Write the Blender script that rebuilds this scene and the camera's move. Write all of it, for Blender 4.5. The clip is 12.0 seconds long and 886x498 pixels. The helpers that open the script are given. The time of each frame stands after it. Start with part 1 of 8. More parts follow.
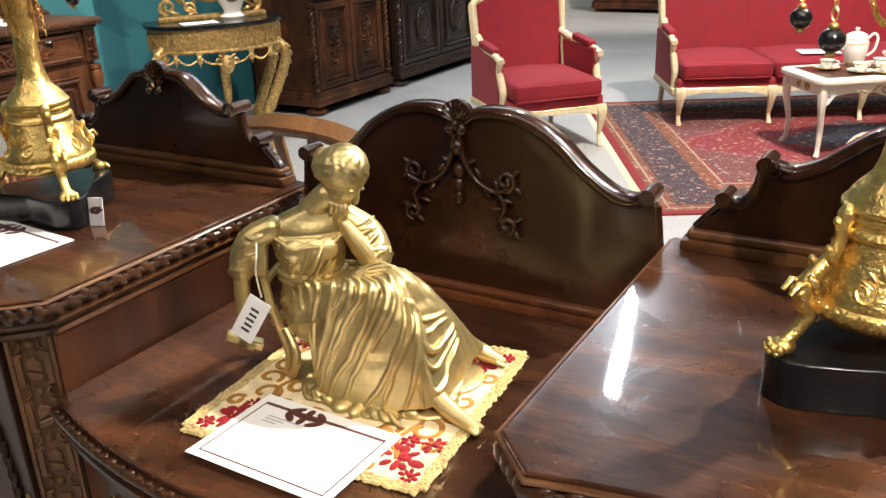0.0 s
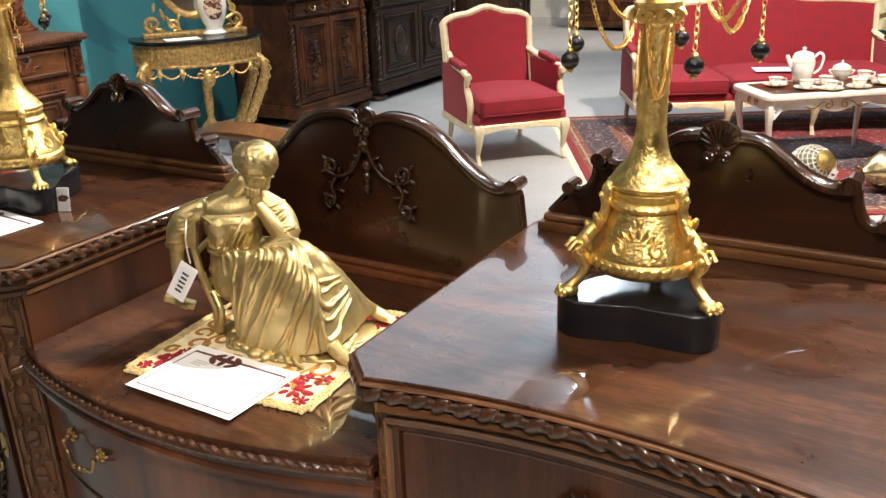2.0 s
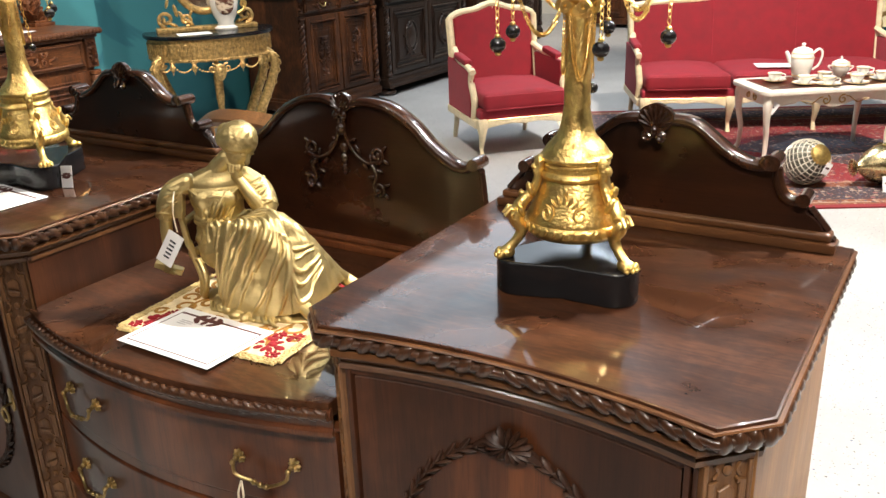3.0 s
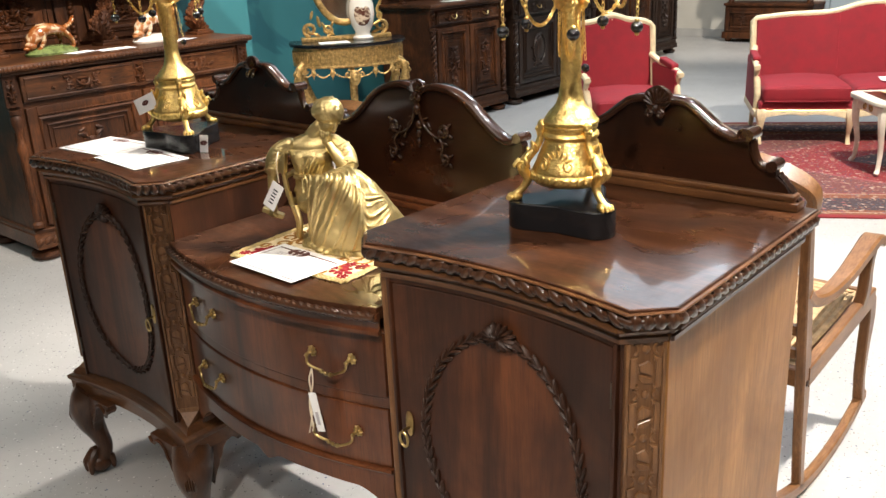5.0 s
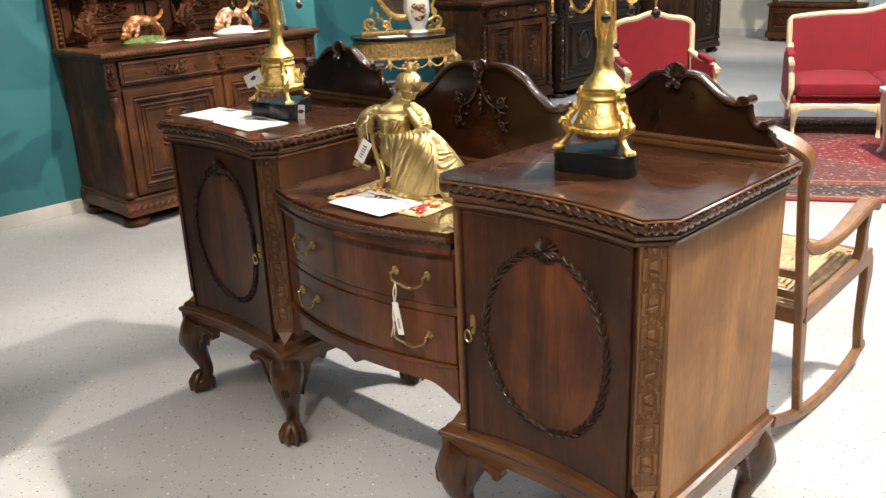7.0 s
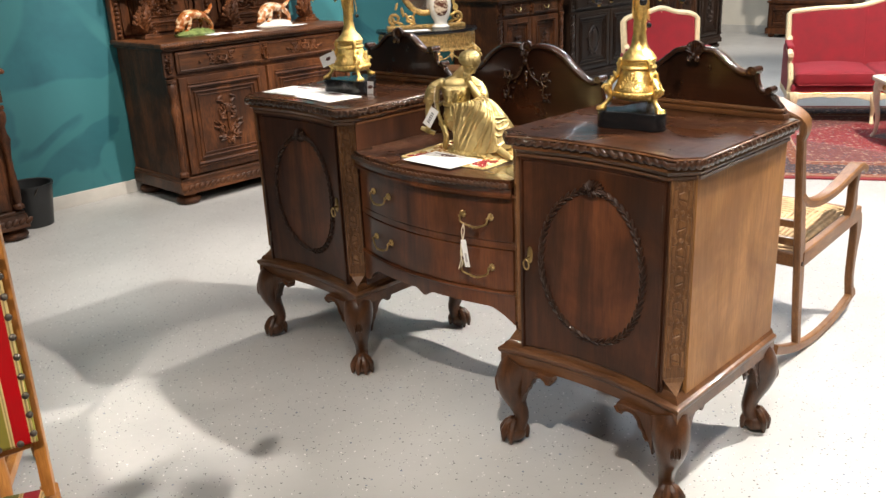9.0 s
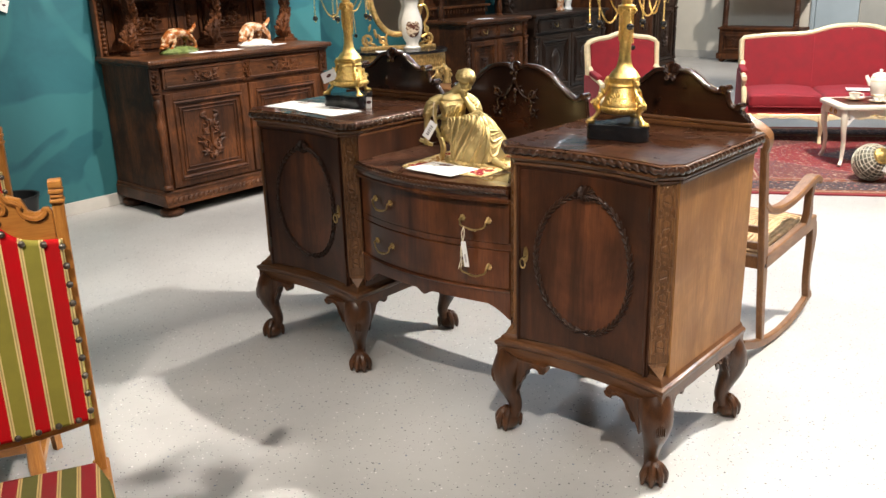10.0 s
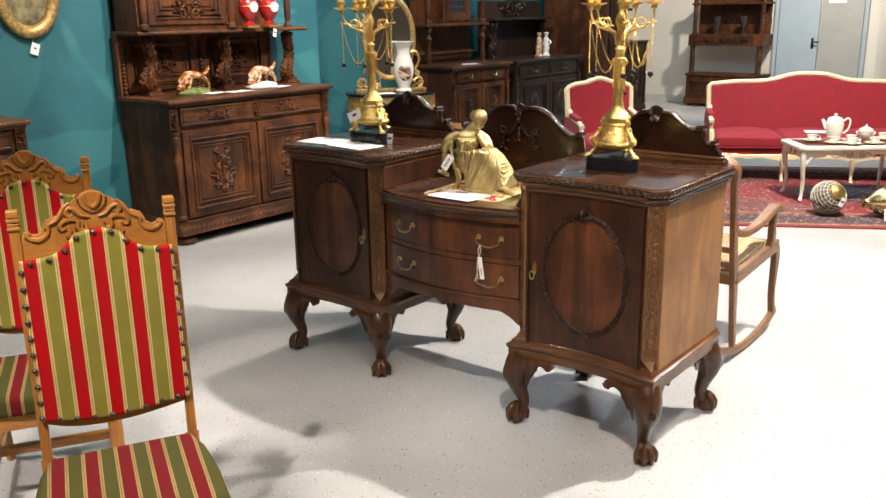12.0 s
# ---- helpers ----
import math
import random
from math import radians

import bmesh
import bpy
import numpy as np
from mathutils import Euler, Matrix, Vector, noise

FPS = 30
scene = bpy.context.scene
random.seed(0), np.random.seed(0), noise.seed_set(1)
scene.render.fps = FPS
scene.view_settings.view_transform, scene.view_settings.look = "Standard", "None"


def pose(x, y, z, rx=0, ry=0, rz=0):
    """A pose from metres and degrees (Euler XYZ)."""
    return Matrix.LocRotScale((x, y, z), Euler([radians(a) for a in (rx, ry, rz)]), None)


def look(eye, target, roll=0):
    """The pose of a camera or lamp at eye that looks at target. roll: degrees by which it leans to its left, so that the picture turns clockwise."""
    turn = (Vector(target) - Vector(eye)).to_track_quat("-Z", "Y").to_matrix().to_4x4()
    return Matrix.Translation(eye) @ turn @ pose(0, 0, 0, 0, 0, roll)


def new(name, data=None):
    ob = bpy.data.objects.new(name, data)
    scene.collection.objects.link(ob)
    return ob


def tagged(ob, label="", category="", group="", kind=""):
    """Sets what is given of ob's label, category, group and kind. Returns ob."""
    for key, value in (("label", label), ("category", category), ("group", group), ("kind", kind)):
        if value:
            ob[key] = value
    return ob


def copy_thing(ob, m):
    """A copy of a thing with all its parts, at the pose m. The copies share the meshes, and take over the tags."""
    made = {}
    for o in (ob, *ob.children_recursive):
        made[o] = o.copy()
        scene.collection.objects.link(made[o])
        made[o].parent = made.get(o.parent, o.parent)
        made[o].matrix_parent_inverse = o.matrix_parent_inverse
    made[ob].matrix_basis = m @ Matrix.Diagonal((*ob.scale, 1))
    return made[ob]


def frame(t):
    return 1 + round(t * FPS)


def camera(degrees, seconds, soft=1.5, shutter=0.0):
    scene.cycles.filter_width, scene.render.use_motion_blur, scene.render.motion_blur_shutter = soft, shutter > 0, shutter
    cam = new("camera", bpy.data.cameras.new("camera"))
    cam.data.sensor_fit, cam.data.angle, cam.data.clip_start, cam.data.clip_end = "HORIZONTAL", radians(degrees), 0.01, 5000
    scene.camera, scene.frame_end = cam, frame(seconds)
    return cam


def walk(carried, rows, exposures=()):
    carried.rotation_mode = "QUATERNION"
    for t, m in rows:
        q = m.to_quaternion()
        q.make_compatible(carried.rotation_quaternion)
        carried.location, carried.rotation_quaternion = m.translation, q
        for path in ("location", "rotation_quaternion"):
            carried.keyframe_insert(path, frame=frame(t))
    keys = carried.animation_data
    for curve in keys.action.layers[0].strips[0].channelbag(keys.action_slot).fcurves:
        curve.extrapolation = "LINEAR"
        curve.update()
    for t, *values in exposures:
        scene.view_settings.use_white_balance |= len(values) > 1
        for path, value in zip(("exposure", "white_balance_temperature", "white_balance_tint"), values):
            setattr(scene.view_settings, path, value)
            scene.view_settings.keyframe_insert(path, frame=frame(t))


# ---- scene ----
cam = camera(54.2, 12.0)
PATH = [
    (0, (0.652, -0.869, 1.476), (-0.311, 0.722, 0.738), -2.4),
    (0.5, (0.71, -0.899, 1.486), (-0.239, 0.705, 0.761), -2.5),
    (1, (0.781, -0.941, 1.496), (-0.164, 0.671, 0.783), -2.3),
    (1.5, (0.859, -0.984, 1.504), (-0.091, 0.628, 0.798), -2.1),
    (2, (0.929, -1.023, 1.512), (-0.028, 0.585, 0.807), -2.0),
    (2.5, (0.992, -1.063, 1.515), (0.033, 0.542, 0.806), -2.0),
    (4.5, (1.385, -1.216, 1.505), (0.177, 0.228, 0.83), -2.5),
    (5, (1.455, -1.296, 1.508), (0.199, 0.112, 0.844), -2.7),
    (5.5, (1.549, -1.397, 1.511), (0.264, -0.013, 0.853), -2.8),
    (6, (1.625, -1.503, 1.51), (0.323, -0.133, 0.853), -2.7),
    (6.5, (1.675, -1.588, 1.518), (0.365, -0.226, 0.865), -2.6),
    (7, (1.739, -1.684, 1.522), (0.413, -0.34, 0.861), -2.5),
    (7.5, (1.822, -1.8, 1.524), (0.474, -0.483, 0.856), -2.7),
    (9.5, (1.963, -2.304, 1.528), (0.667, -0.925, 0.881), -2.3),
    (10, (1.991, -2.447, 1.546), (0.736, -1.018, 0.927), -1.6),
    (10.5, (2.028, -2.561, 1.559), (0.786, -1.11, 0.965), -1.3),
    (11, (2.069, -2.691, 1.566), (0.834, -1.226, 0.995), -1.6),
    (11.5, (2.121, -2.826, 1.584), (0.901, -1.339, 1.039), -1.2),
    (12, (2.15, -2.926, 1.598), (0.934, -1.43, 1.067), -0.9),
]
walk(cam, [(t, look(eye, target, roll)) for t, eye, target, roll in PATH])


# ---- light and exposure ----
def lamp(name, kind, at, to, watts, colour=(1.0, 0.93, 0.84), size=0.1, cone=50, blend=0.4, size_y=None):
    data = bpy.data.lights.new(name, kind)
    data.energy, data.color = watts, colour
    if kind == "SPOT":
        data.shadow_soft_size, data.spot_size, data.spot_blend = size, radians(cone), blend
    else:
        data.shape, data.size, data.size_y = "RECTANGLE", size, size_y or size
    ob = new(name, data)
    if to:
        ob.matrix_basis = look(at, to)
    return ob


world = bpy.data.worlds.new("room_air")
scene.world = world
world.use_nodes = True
world.node_tree.nodes["Background"].inputs[0].default_value = (0.9, 0.95, 1.0, 1)
world.node_tree.nodes["Background"].inputs[1].default_value = 0.04

WARM, COOL = (1.0, 0.90, 0.80), (0.78, 0.89, 1.0)
lamp("spot_lamp", "SPOT", (1.74, 1.75, 3.9), (1.00, 0.76, 0.0), 1130, (1.0, 0.94, 0.86), 0.05, 76, 0.45)
lamp("spot_lamp", "SPOT", (3.4, 2.9, 3.9), (0.55, 0.35, 0.5), 260, WARM, 0.06, 62, 0.5)
lamp("spot_lamp", "SPOT", (2.1, -2.4, 3.9), (0.85, 0.0, 0.7), 560, WARM, 0.05, 34, 0.7)
lamp("spot_lamp", "SPOT", (1.0, -3.6, 3.9), (0.0, -1.95, 0.6), 700, WARM, 0.06, 34, 0.7)
lamp("spot_lamp", "SPOT", (-1.2, -3.2, 3.9), (-1.6, -0.4, 0.0), 105, WARM, 0.07, 70, 0.6)
lamp("spot_lamp", "SPOT", (-1.6, 0.2, 3.9), (-3.7, 0.4, 1.0), 530, WARM, 0.06, 92, 0.6)
lamp("spot_lamp", "SPOT", (0.1, 1.0, 3.9), (-3.6, 1.35, 1.15), 720, WARM, 0.05, 36, 0.5)
lamp("spot_lamp", "SPOT", (0.9, 3.2, 3.9), (0.35, 4.8, 0.3), 1150, WARM, 0.07, 80, 0.8)
lamp("spot_lamp", "SPOT", (-1.9, 2.2, 3.9), (-3.9, 4.2, 0.7), 430, WARM, 0.06, 80, 0.6)
lamp("spot_lamp", "SPOT", (-1.2, 9.0, 3.9), (-3.4, 11.4, 1.2), 720, WARM, 0.1, 85, 0.6)
lamp("spot_lamp", "SPOT", (-0.9, 1.5, 3.9), (-0.74, -0.03, 1.0), 420, WARM, 0.06, 20, 0.6)
lamp("tube_lamp", "AREA", (-1.68, 5.9, 4.05), None, 85, COOL, 0.10, size_y=2.3).matrix_basis = pose(-1.48, 5.65, 4.0, 0, 0, 14)
lamp("tube_lamp", "AREA", (0.9, 2.9, 4.2), None, 36, COOL, 0.14, size_y=2.4).matrix_basis = pose(0.9, 2.9, 4.2, 0, 0, 14)
lamp("skylight_lamp", "AREA", (-3.0, 6.6, 4.3), None, 66, COOL, 2.2, size_y=4.6).matrix_basis = pose(-3.0, 6.6, 4.3)
# broad fill added overhead; no such lamp is known here
lamp("fill_lamp", "AREA", (1.0, -1.5, 4.25), (1.0, -1.5, 0), 48, (1.0, 0.96, 0.9), 3.5, size_y=3.0)
scene.view_settings.exposure = 0.22


# ---- materials ----
def nodes_of(name):
    m = bpy.data.materials.new(name)
    m.use_nodes = True
    nt = m.node_tree
    return m, nt, nt.nodes["Principled BSDF"]


def link(nt, a, b):
    nt.links.new(a, b)


def ramp(nt, fac, stops, mode="LINEAR"):
    r = nt.nodes.new("ShaderNodeValToRGB")
    r.color_ramp.interpolation = mode
    while len(r.color_ramp.elements) < len(stops):
        r.color_ramp.elements.new(0.5)
    for e, (p, c) in zip(r.color_ramp.elements, stops):
        e.position, e.color = p, (*c, 1)
    link(nt, fac, r.inputs[0])
    return r.outputs[0]


def coords(nt, scale=(1, 1, 1), which="Object", turn=(0, 0, 0)):
    tc = nt.nodes.new("ShaderNodeTexCoord")
    mp = nt.nodes.new("ShaderNodeMapping")
    mp.inputs["Scale"].default_value = scale
    mp.inputs["Rotation"].default_value = turn
    link(nt, tc.outputs[which], mp.inputs[0])
    return mp.outputs[0]


def noise_tex(nt, vec, scale, detail=4, rough=0.55, distort=0.0):
    n = nt.nodes.new("ShaderNodeTexNoise")
    n.inputs["Scale"].default_value, n.inputs["Detail"].default_value = scale, detail
    n.inputs["Roughness"].default_value, n.inputs["Distortion"].default_value = rough, distort
    link(nt, vec, n.inputs["Vector"])
    return n.outputs[0]


def math_node(nt, op, a, b=None):
    n = nt.nodes.new("ShaderNodeMath")
    n.operation = op
    for i, v in enumerate((a, b)):
        if v is None:
            continue
        if isinstance(v, (int, float)):
            n.inputs[i].default_value = v
        else:
            link(nt, v, n.inputs[i])
    return n.outputs[0]


def mixed(nt, fac, a, b):
    n = nt.nodes.new("ShaderNodeMix")
    n.data_type = "RGBA"
    for sock, v in ((n.inputs[0], fac), (n.inputs[6], a), (n.inputs[7], b)):
        if isinstance(v, (int, float)):
            sock.default_value = v
        elif isinstance(v, tuple):
            sock.default_value = (*v, 1)
        else:
            link(nt, v, sock)
    return n.outputs[2]


def bump(nt, bsdf, height, strength=0.2, dist=0.002):
    b = nt.nodes.new("ShaderNodeBump")
    b.inputs["Strength"].default_value, b.inputs["Distance"].default_value = strength, dist
    link(nt, height, b.inputs["Height"])
    link(nt, b.outputs[0], bsdf.inputs["Normal"])


def wood(name, dark, light, rough=0.35, coat=0.3, axis="z", scale=1.0, bump_by=0.12, figure=0.5):
    """Wood with fibres along one axis, a broad figure and fine pores."""
    m, nt, p = nodes_of(name)
    st = {"x": (0.12, 1, 1), "y": (1, 0.12, 1), "z": (1, 1, 0.12)}[axis]
    v = coords(nt, tuple(s * scale for s in st))
    broad = noise_tex(nt, v, 9, 5, 0.6, 1.2)
    fine = noise_tex(nt, v, 140, 3, 0.6)
    wear = noise_tex(nt, coords(nt), 6, 4, 0.6)
    f = math_node(nt, "ADD", math_node(nt, "MULTIPLY", broad, figure), math_node(nt, "MULTIPLY", fine, 1 - figure))
    mid = tuple((a + b) / 2 for a, b in zip(dark, light))
    col = ramp(nt, f, [(0.32, dark), (0.5, mid), (0.68, light)])
    cloud = ramp(nt, noise_tex(nt, coords(nt), 3.2, 4, 0.6, 0.6), [(0.42, (0, 0, 0)), (0.58, (1, 1, 1))])
    col = mixed(nt, math_node(nt, "MULTIPLY", wear, 0.35), col, dark)
    pore_v = coords(nt, tuple(1.0 if q == 1 else 0.035 for q in st))
    pores = ramp(nt, noise_tex(nt, pore_v, 420, 2, 0.5), [(0.52, (0, 0, 0)), (0.66, (1, 1, 1))])
    col = mixed(nt, math_node(nt, "MULTIPLY", pores, 0.28), col, tuple(c * 0.5 for c in dark))
    col = mixed(nt, math_node(nt, "MULTIPLY", cloud, 0.6), col, dark)
    link(nt, col, p.inputs["Base Color"])
    link(nt, math_node(nt, "ADD", math_node(nt, "MULTIPLY", wear, 0.22), rough - 0.11), p.inputs["Roughness"])
    p.inputs["Coat Weight"].default_value, p.inputs["Coat Roughness"].default_value = coat, 0.1
    p.inputs["Specular IOR Level"].default_value = 0.3
    bump(nt, p, fine, bump_by, 0.001)
    return m


def plain(name, colour, rough=0.5, metal=0.0, vary=0.15, scale=12, bump_by=0.1, fine=180, coat=0.0, sheen=0.0, deep=0.0015):
    """One colour with stains at two scales and a fine relief."""
    m, nt, p = nodes_of(name)
    v = coords(nt)
    a, b = noise_tex(nt, v, scale, 4, 0.6), noise_tex(nt, v, fine, 2, 0.5)
    lo, hi = tuple(c * (1 - vary) for c in colour), tuple(min(1, c * (1 + vary)) for c in colour)
    link(nt, ramp(nt, a, [(0.3, lo), (0.7, hi)]), p.inputs["Base Color"])
    link(nt, math_node(nt, "ADD", math_node(nt, "MULTIPLY", a, 0.16), max(0.02, rough - 0.08)), p.inputs["Roughness"])
    p.inputs["Metallic"].default_value = metal
    p.inputs["Coat Weight"].default_value = coat
    p.inputs["Sheen Weight"].default_value = sheen
    if bump_by:
        bump(nt, p, b, bump_by, deep)
    return m


def varnished_top():
    """Polished top: broad figure under varnish, dulled in worn patches, with fine scratches."""
    m, nt, p = nodes_of("varnished_mahogany_top")
    v = coords(nt, (0.25, 1, 1))
    broad, fine = noise_tex(nt, v, 8, 5, 0.6, 1.6), noise_tex(nt, v, 150, 3, 0.6)
    col = ramp(nt, math_node(nt, "ADD", math_node(nt, "MULTIPLY", broad, 0.7), math_node(nt, "MULTIPLY", fine, 0.3)), [(0.33, (0.011, 0.0040, 0.0020)), (0.5, (0.040, 0.0145, 0.0062)), (0.7, (0.115, 0.043, 0.0175))])
    worn = ramp(nt, noise_tex(nt, coords(nt), 5, 6, 0.65, 0.8), [(0.40, (0, 0, 0)), (0.62, (1, 1, 1))])
    link(nt, col, p.inputs["Base Color"])
    scr = None
    for turn, sc, width, keep in ((0.5, 7, 0.010, 0.56), (1.3, 13, 0.012, 0.58), (2.3, 22, 0.014, 0.60)):
        w = nt.nodes.new("ShaderNodeVectorMath")
        w.operation = "ADD"
        n = nt.nodes.new("ShaderNodeTexNoise")
        n.inputs["Scale"].default_value = 9
        link(nt, coords(nt), n.inputs["Vector"])
        link(nt, coords(nt, (1, 1.8, 0.001), turn=(0, 0, turn)), w.inputs[0])
        sm = nt.nodes.new("ShaderNodeVectorMath")
        sm.operation = "SCALE"
        sm.inputs["Scale"].default_value = 0.10
        link(nt, n.outputs["Color"], sm.inputs[0])
        link(nt, sm.outputs[0], w.inputs[1])
        vo = nt.nodes.new("ShaderNodeTexVoronoi")
        vo.feature = "DISTANCE_TO_EDGE"
        vo.inputs["Scale"].default_value = sc
        link(nt, w.outputs[0], vo.inputs["Vector"])
        some = math_node(nt, "GREATER_THAN", noise_tex(nt, coords(nt), 6 + sc, 3, 0.6), keep)
        line = math_node(nt, "MULTIPLY", math_node(nt, "LESS_THAN", vo.outputs["Distance"], width), some)
        scr = line if scr is None else math_node(nt, "MAXIMUM", scr, line)
    link(nt, math_node(nt, "ADD", math_node(nt, "MULTIPLY", worn, 0.22), 0.24), p.inputs["Roughness"])
    p.inputs["Coat Weight"].default_value, p.inputs["Specular IOR Level"].default_value = 0.85, 0.2
    link(nt, math_node(nt, "ADD", math_node(nt, "ADD", math_node(nt, "MULTIPLY", worn, 0.06), 0.025), math_node(nt, "MULTIPLY", scr, 0.07)), p.inputs["Coat Roughness"])
    bump(nt, p, math_node(nt, "ADD", math_node(nt, "MULTIPLY", fine, 0.5), math_node(nt, "MULTIPLY", scr, 0.4)), 0.08, 0.001)
    return m


MAHOGANY = wood("polished_mahogany", (0.013, 0.0042, 0.0020), (0.120, 0.039, 0.014), 0.42, 0.12, "z", 0.8, 0.08, 0.86)
BOARD = wood("dark_board_mahogany", (0.005, 0.0018, 0.0010), (0.072, 0.022, 0.0078), 0.30, 0.4, "x", 0.5, 0.06, 0.85)
FLAME = wood("flame_mahogany", (0.026, 0.0075, 0.003), (0.225, 0.072, 0.024), 0.42, 0.12, "z", 0.7, 0.08, 0.86)
MAHOGANY_X = wood("polished_mahogany_along", (0.024, 0.007, 0.003), (0.200, 0.064, 0.022), 0.34, 0.4, "z", 0.6, 0.08, 0.85)
TOP_WOOD = varnished_top()
MAHOGANY_SIDE = wood("lighter_mahogany_side", (0.15, 0.062, 0.017), (0.47, 0.225, 0.070), 0.50, 0.06, "z", 0.7, 0.14, 0.7)
CARVED = wood("carved_mahogany", (0.012, 0.0048, 0.0028), (0.080, 0.029, 0.012), 0.22, 0.9, "z", 2.5, 0.15)
ROPE_WOOD = wood("polished_rope_mahogany", (0.020, 0.008, 0.004), (0.140, 0.056, 0.023), 0.30, 0.6, "z", 2.5, 0.12)
LEG_WOOD = wood("satin_leg_mahogany", (0.024, 0.009, 0.004), (0.150, 0.060, 0.023), 0.36, 0.3, "z", 1.6, 0.15, 0.8)
WREATH = wood("matt_carved_mahogany", (0.014, 0.006, 0.0035), (0.075, 0.030, 0.014), 0.5, 0.1, "z", 2.5, 0.15)
# light on plinth and mouldings is partly put into this golden tone
PLINTH = wood("lit_golden_mahogany", (0.055, 0.021, 0.008), (0.26, 0.110, 0.039), 0.36, 0.35, "x", 0.9, 0.1, 0.8)
FRET_GROUND = wood("sunk_fret_mahogany", (0.085, 0.037, 0.014), (0.28, 0.132, 0.051), 0.5, 0.1, "z", 2.0, 0.3)
FRET = wood("fretted_mahogany", (0.110, 0.048, 0.018), (0.36, 0.172, 0.066), 0.40, 0.25, "z", 2.0, 0.2)
OLD_OAK = wood("dark_carved_oak", (0.007, 0.0025, 0.0011), (0.225, 0.075, 0.023), 0.52, 0.0, "z", 1.4, 0.5)
OLD_OAK_X = wood("dark_carved_oak_along", (0.010, 0.0036, 0.0015), (0.245, 0.086, 0.027), 0.48, 0.08, "x", 1.4, 0.5)
BLACK_OAK = wood("black_stained_oak", (0.016, 0.009, 0.006), (0.070, 0.036, 0.021), 0.42, 0.25, "z", 1.4, 0.25)
HONEY = wood("honey_oak", (0.30, 0.108, 0.020), (0.70, 0.325, 0.076), 0.38, 0.3, "z", 1.3, 0.2)
HONEY_X = wood("honey_oak_along", (0.32, 0.118, 0.022), (0.72, 0.34, 0.082), 0.38, 0.3, "x", 1.3, 0.2)
BEECH = wood("worn_beech", (0.11, 0.046, 0.017), (0.36, 0.175, 0.068), 0.4, 0.2, "y", 1.2, 0.2)
BEECH_Z = wood("worn_beech_upright", (0.10, 0.042, 0.016), (0.33, 0.158, 0.060), 0.4, 0.2, "z", 1.2, 0.2)
IRON = plain("dark_iron", (0.10, 0.085, 0.07), 0.4, 0.9, 0.3, 40, 0.1)
GROOVE = wood("dark_carved_groove", (0.075, 0.027, 0.008), (0.22, 0.085, 0.022), 0.5, 0.1, "x", 1.3, 0.2)
GILT = plain("gilt_bronze", (0.95, 0.595, 0.205), 0.36, 0.95, 0.25, 80, 0.35, 300)
CHASED = plain("chased_gilt_bronze", (0.95, 0.595, 0.205), 0.35, 0.95, 0.28, 70, 0.5, 240, deep=0.003)
BRASS = plain("old_brass", (0.46, 0.33, 0.14), 0.34, 1.0, 0.25, 40, 0.2, 120)
LAMP_BRASS = plain("polished_lamp_brass", (0.70, 0.56, 0.30), 0.26, 1.0, 0.2, 40, 0.2, 120)
BRONZE = plain("gilded_statue_bronze", (0.55, 0.43, 0.195), 0.43, 0.90, 0.15, 22, 0.4, 230, deep=0.0012)
GILTWOOD = plain("gilded_carved_wood", (0.52, 0.345, 0.130), 0.46, 0.65, 0.55, 45, 0.4, 120)
BLACK_MARBLE = plain("black_marble", (0.008, 0.008, 0.009), 0.22, 0, 0.4, 8, 0.03, 60, 0.0)
EBONY = plain("black_glass_bead", (0.012, 0.011, 0.012), 0.16, 0, 0.3, 30, 0.0, 60, 0.6)
CREAM = plain("cream_paint", (0.72, 0.60, 0.38), 0.42, 0, 0.14, 30, 0.12, 150)
CREAM_W = plain("white_lacquer", (0.80, 0.74, 0.62), 0.34, 0, 0.06, 20, 0.05, 150, 0.2)
CHINA = plain("glazed_porcelain", (0.84, 0.80, 0.72), 0.14, 0, 0.04, 30, 0.02, 90, 0.5)
CHINA_RED = plain("red_porcelain", (0.30, 0.010, 0.012), 0.14, 0, 0.2, 30, 0.02, 90, 0.5)


def mottled(name, spot, pale, share):
    """Glazed porcelain with brushed patches of colour over white."""
    m, nt, p = nodes_of(name)
    n = noise_tex(nt, coords(nt), 26, 4, 0.6, 0.8)
    link(nt, ramp(nt, n, [(share - 0.06, spot), (share, tuple(0.5 * (a + b) for a, b in zip(spot, pale))), (share + 0.05, pale)]), p.inputs["Base Color"])
    p.inputs["Roughness"].default_value, p.inputs["Coat Weight"].default_value = 0.2, 0.5
    return m


FOX, FAWN = mottled("mottled_brown_porcelain", (0.24, 0.070, 0.014), (0.62, 0.46, 0.28), 0.56), mottled("pale_brown_porcelain", (0.40, 0.16, 0.055), (0.74, 0.60, 0.44), 0.53)
PAINTED = mottled("painted_flower_porcelain", (0.12, 0.045, 0.030), (0.70, 0.56, 0.40), 0.50)
MOSS = plain("green_glaze", (0.13, 0.17, 0.055), 0.25, 0, 0.5, 45, 0.05, 90, 0.5)
PAPER = plain("white_paper", (0.84, 0.83, 0.81), 0.6, 0, 0.02, 10, 0.03, 200)
PRINT = plain("brown_print", (0.085, 0.022, 0.018), 0.6, 0, 0.1, 10, 0.0)
GREY_PRINT = plain("grey_print", (0.45, 0.42, 0.42), 0.6, 0, 0.1, 10, 0.0)
INK = plain("black_ink", (0.02, 0.02, 0.025), 0.6, 0, 0.1, 10, 0.0)
STRING = plain("pale_string", (0.70, 0.60, 0.44), 0.8, 0, 0.15, 60, 0.2)
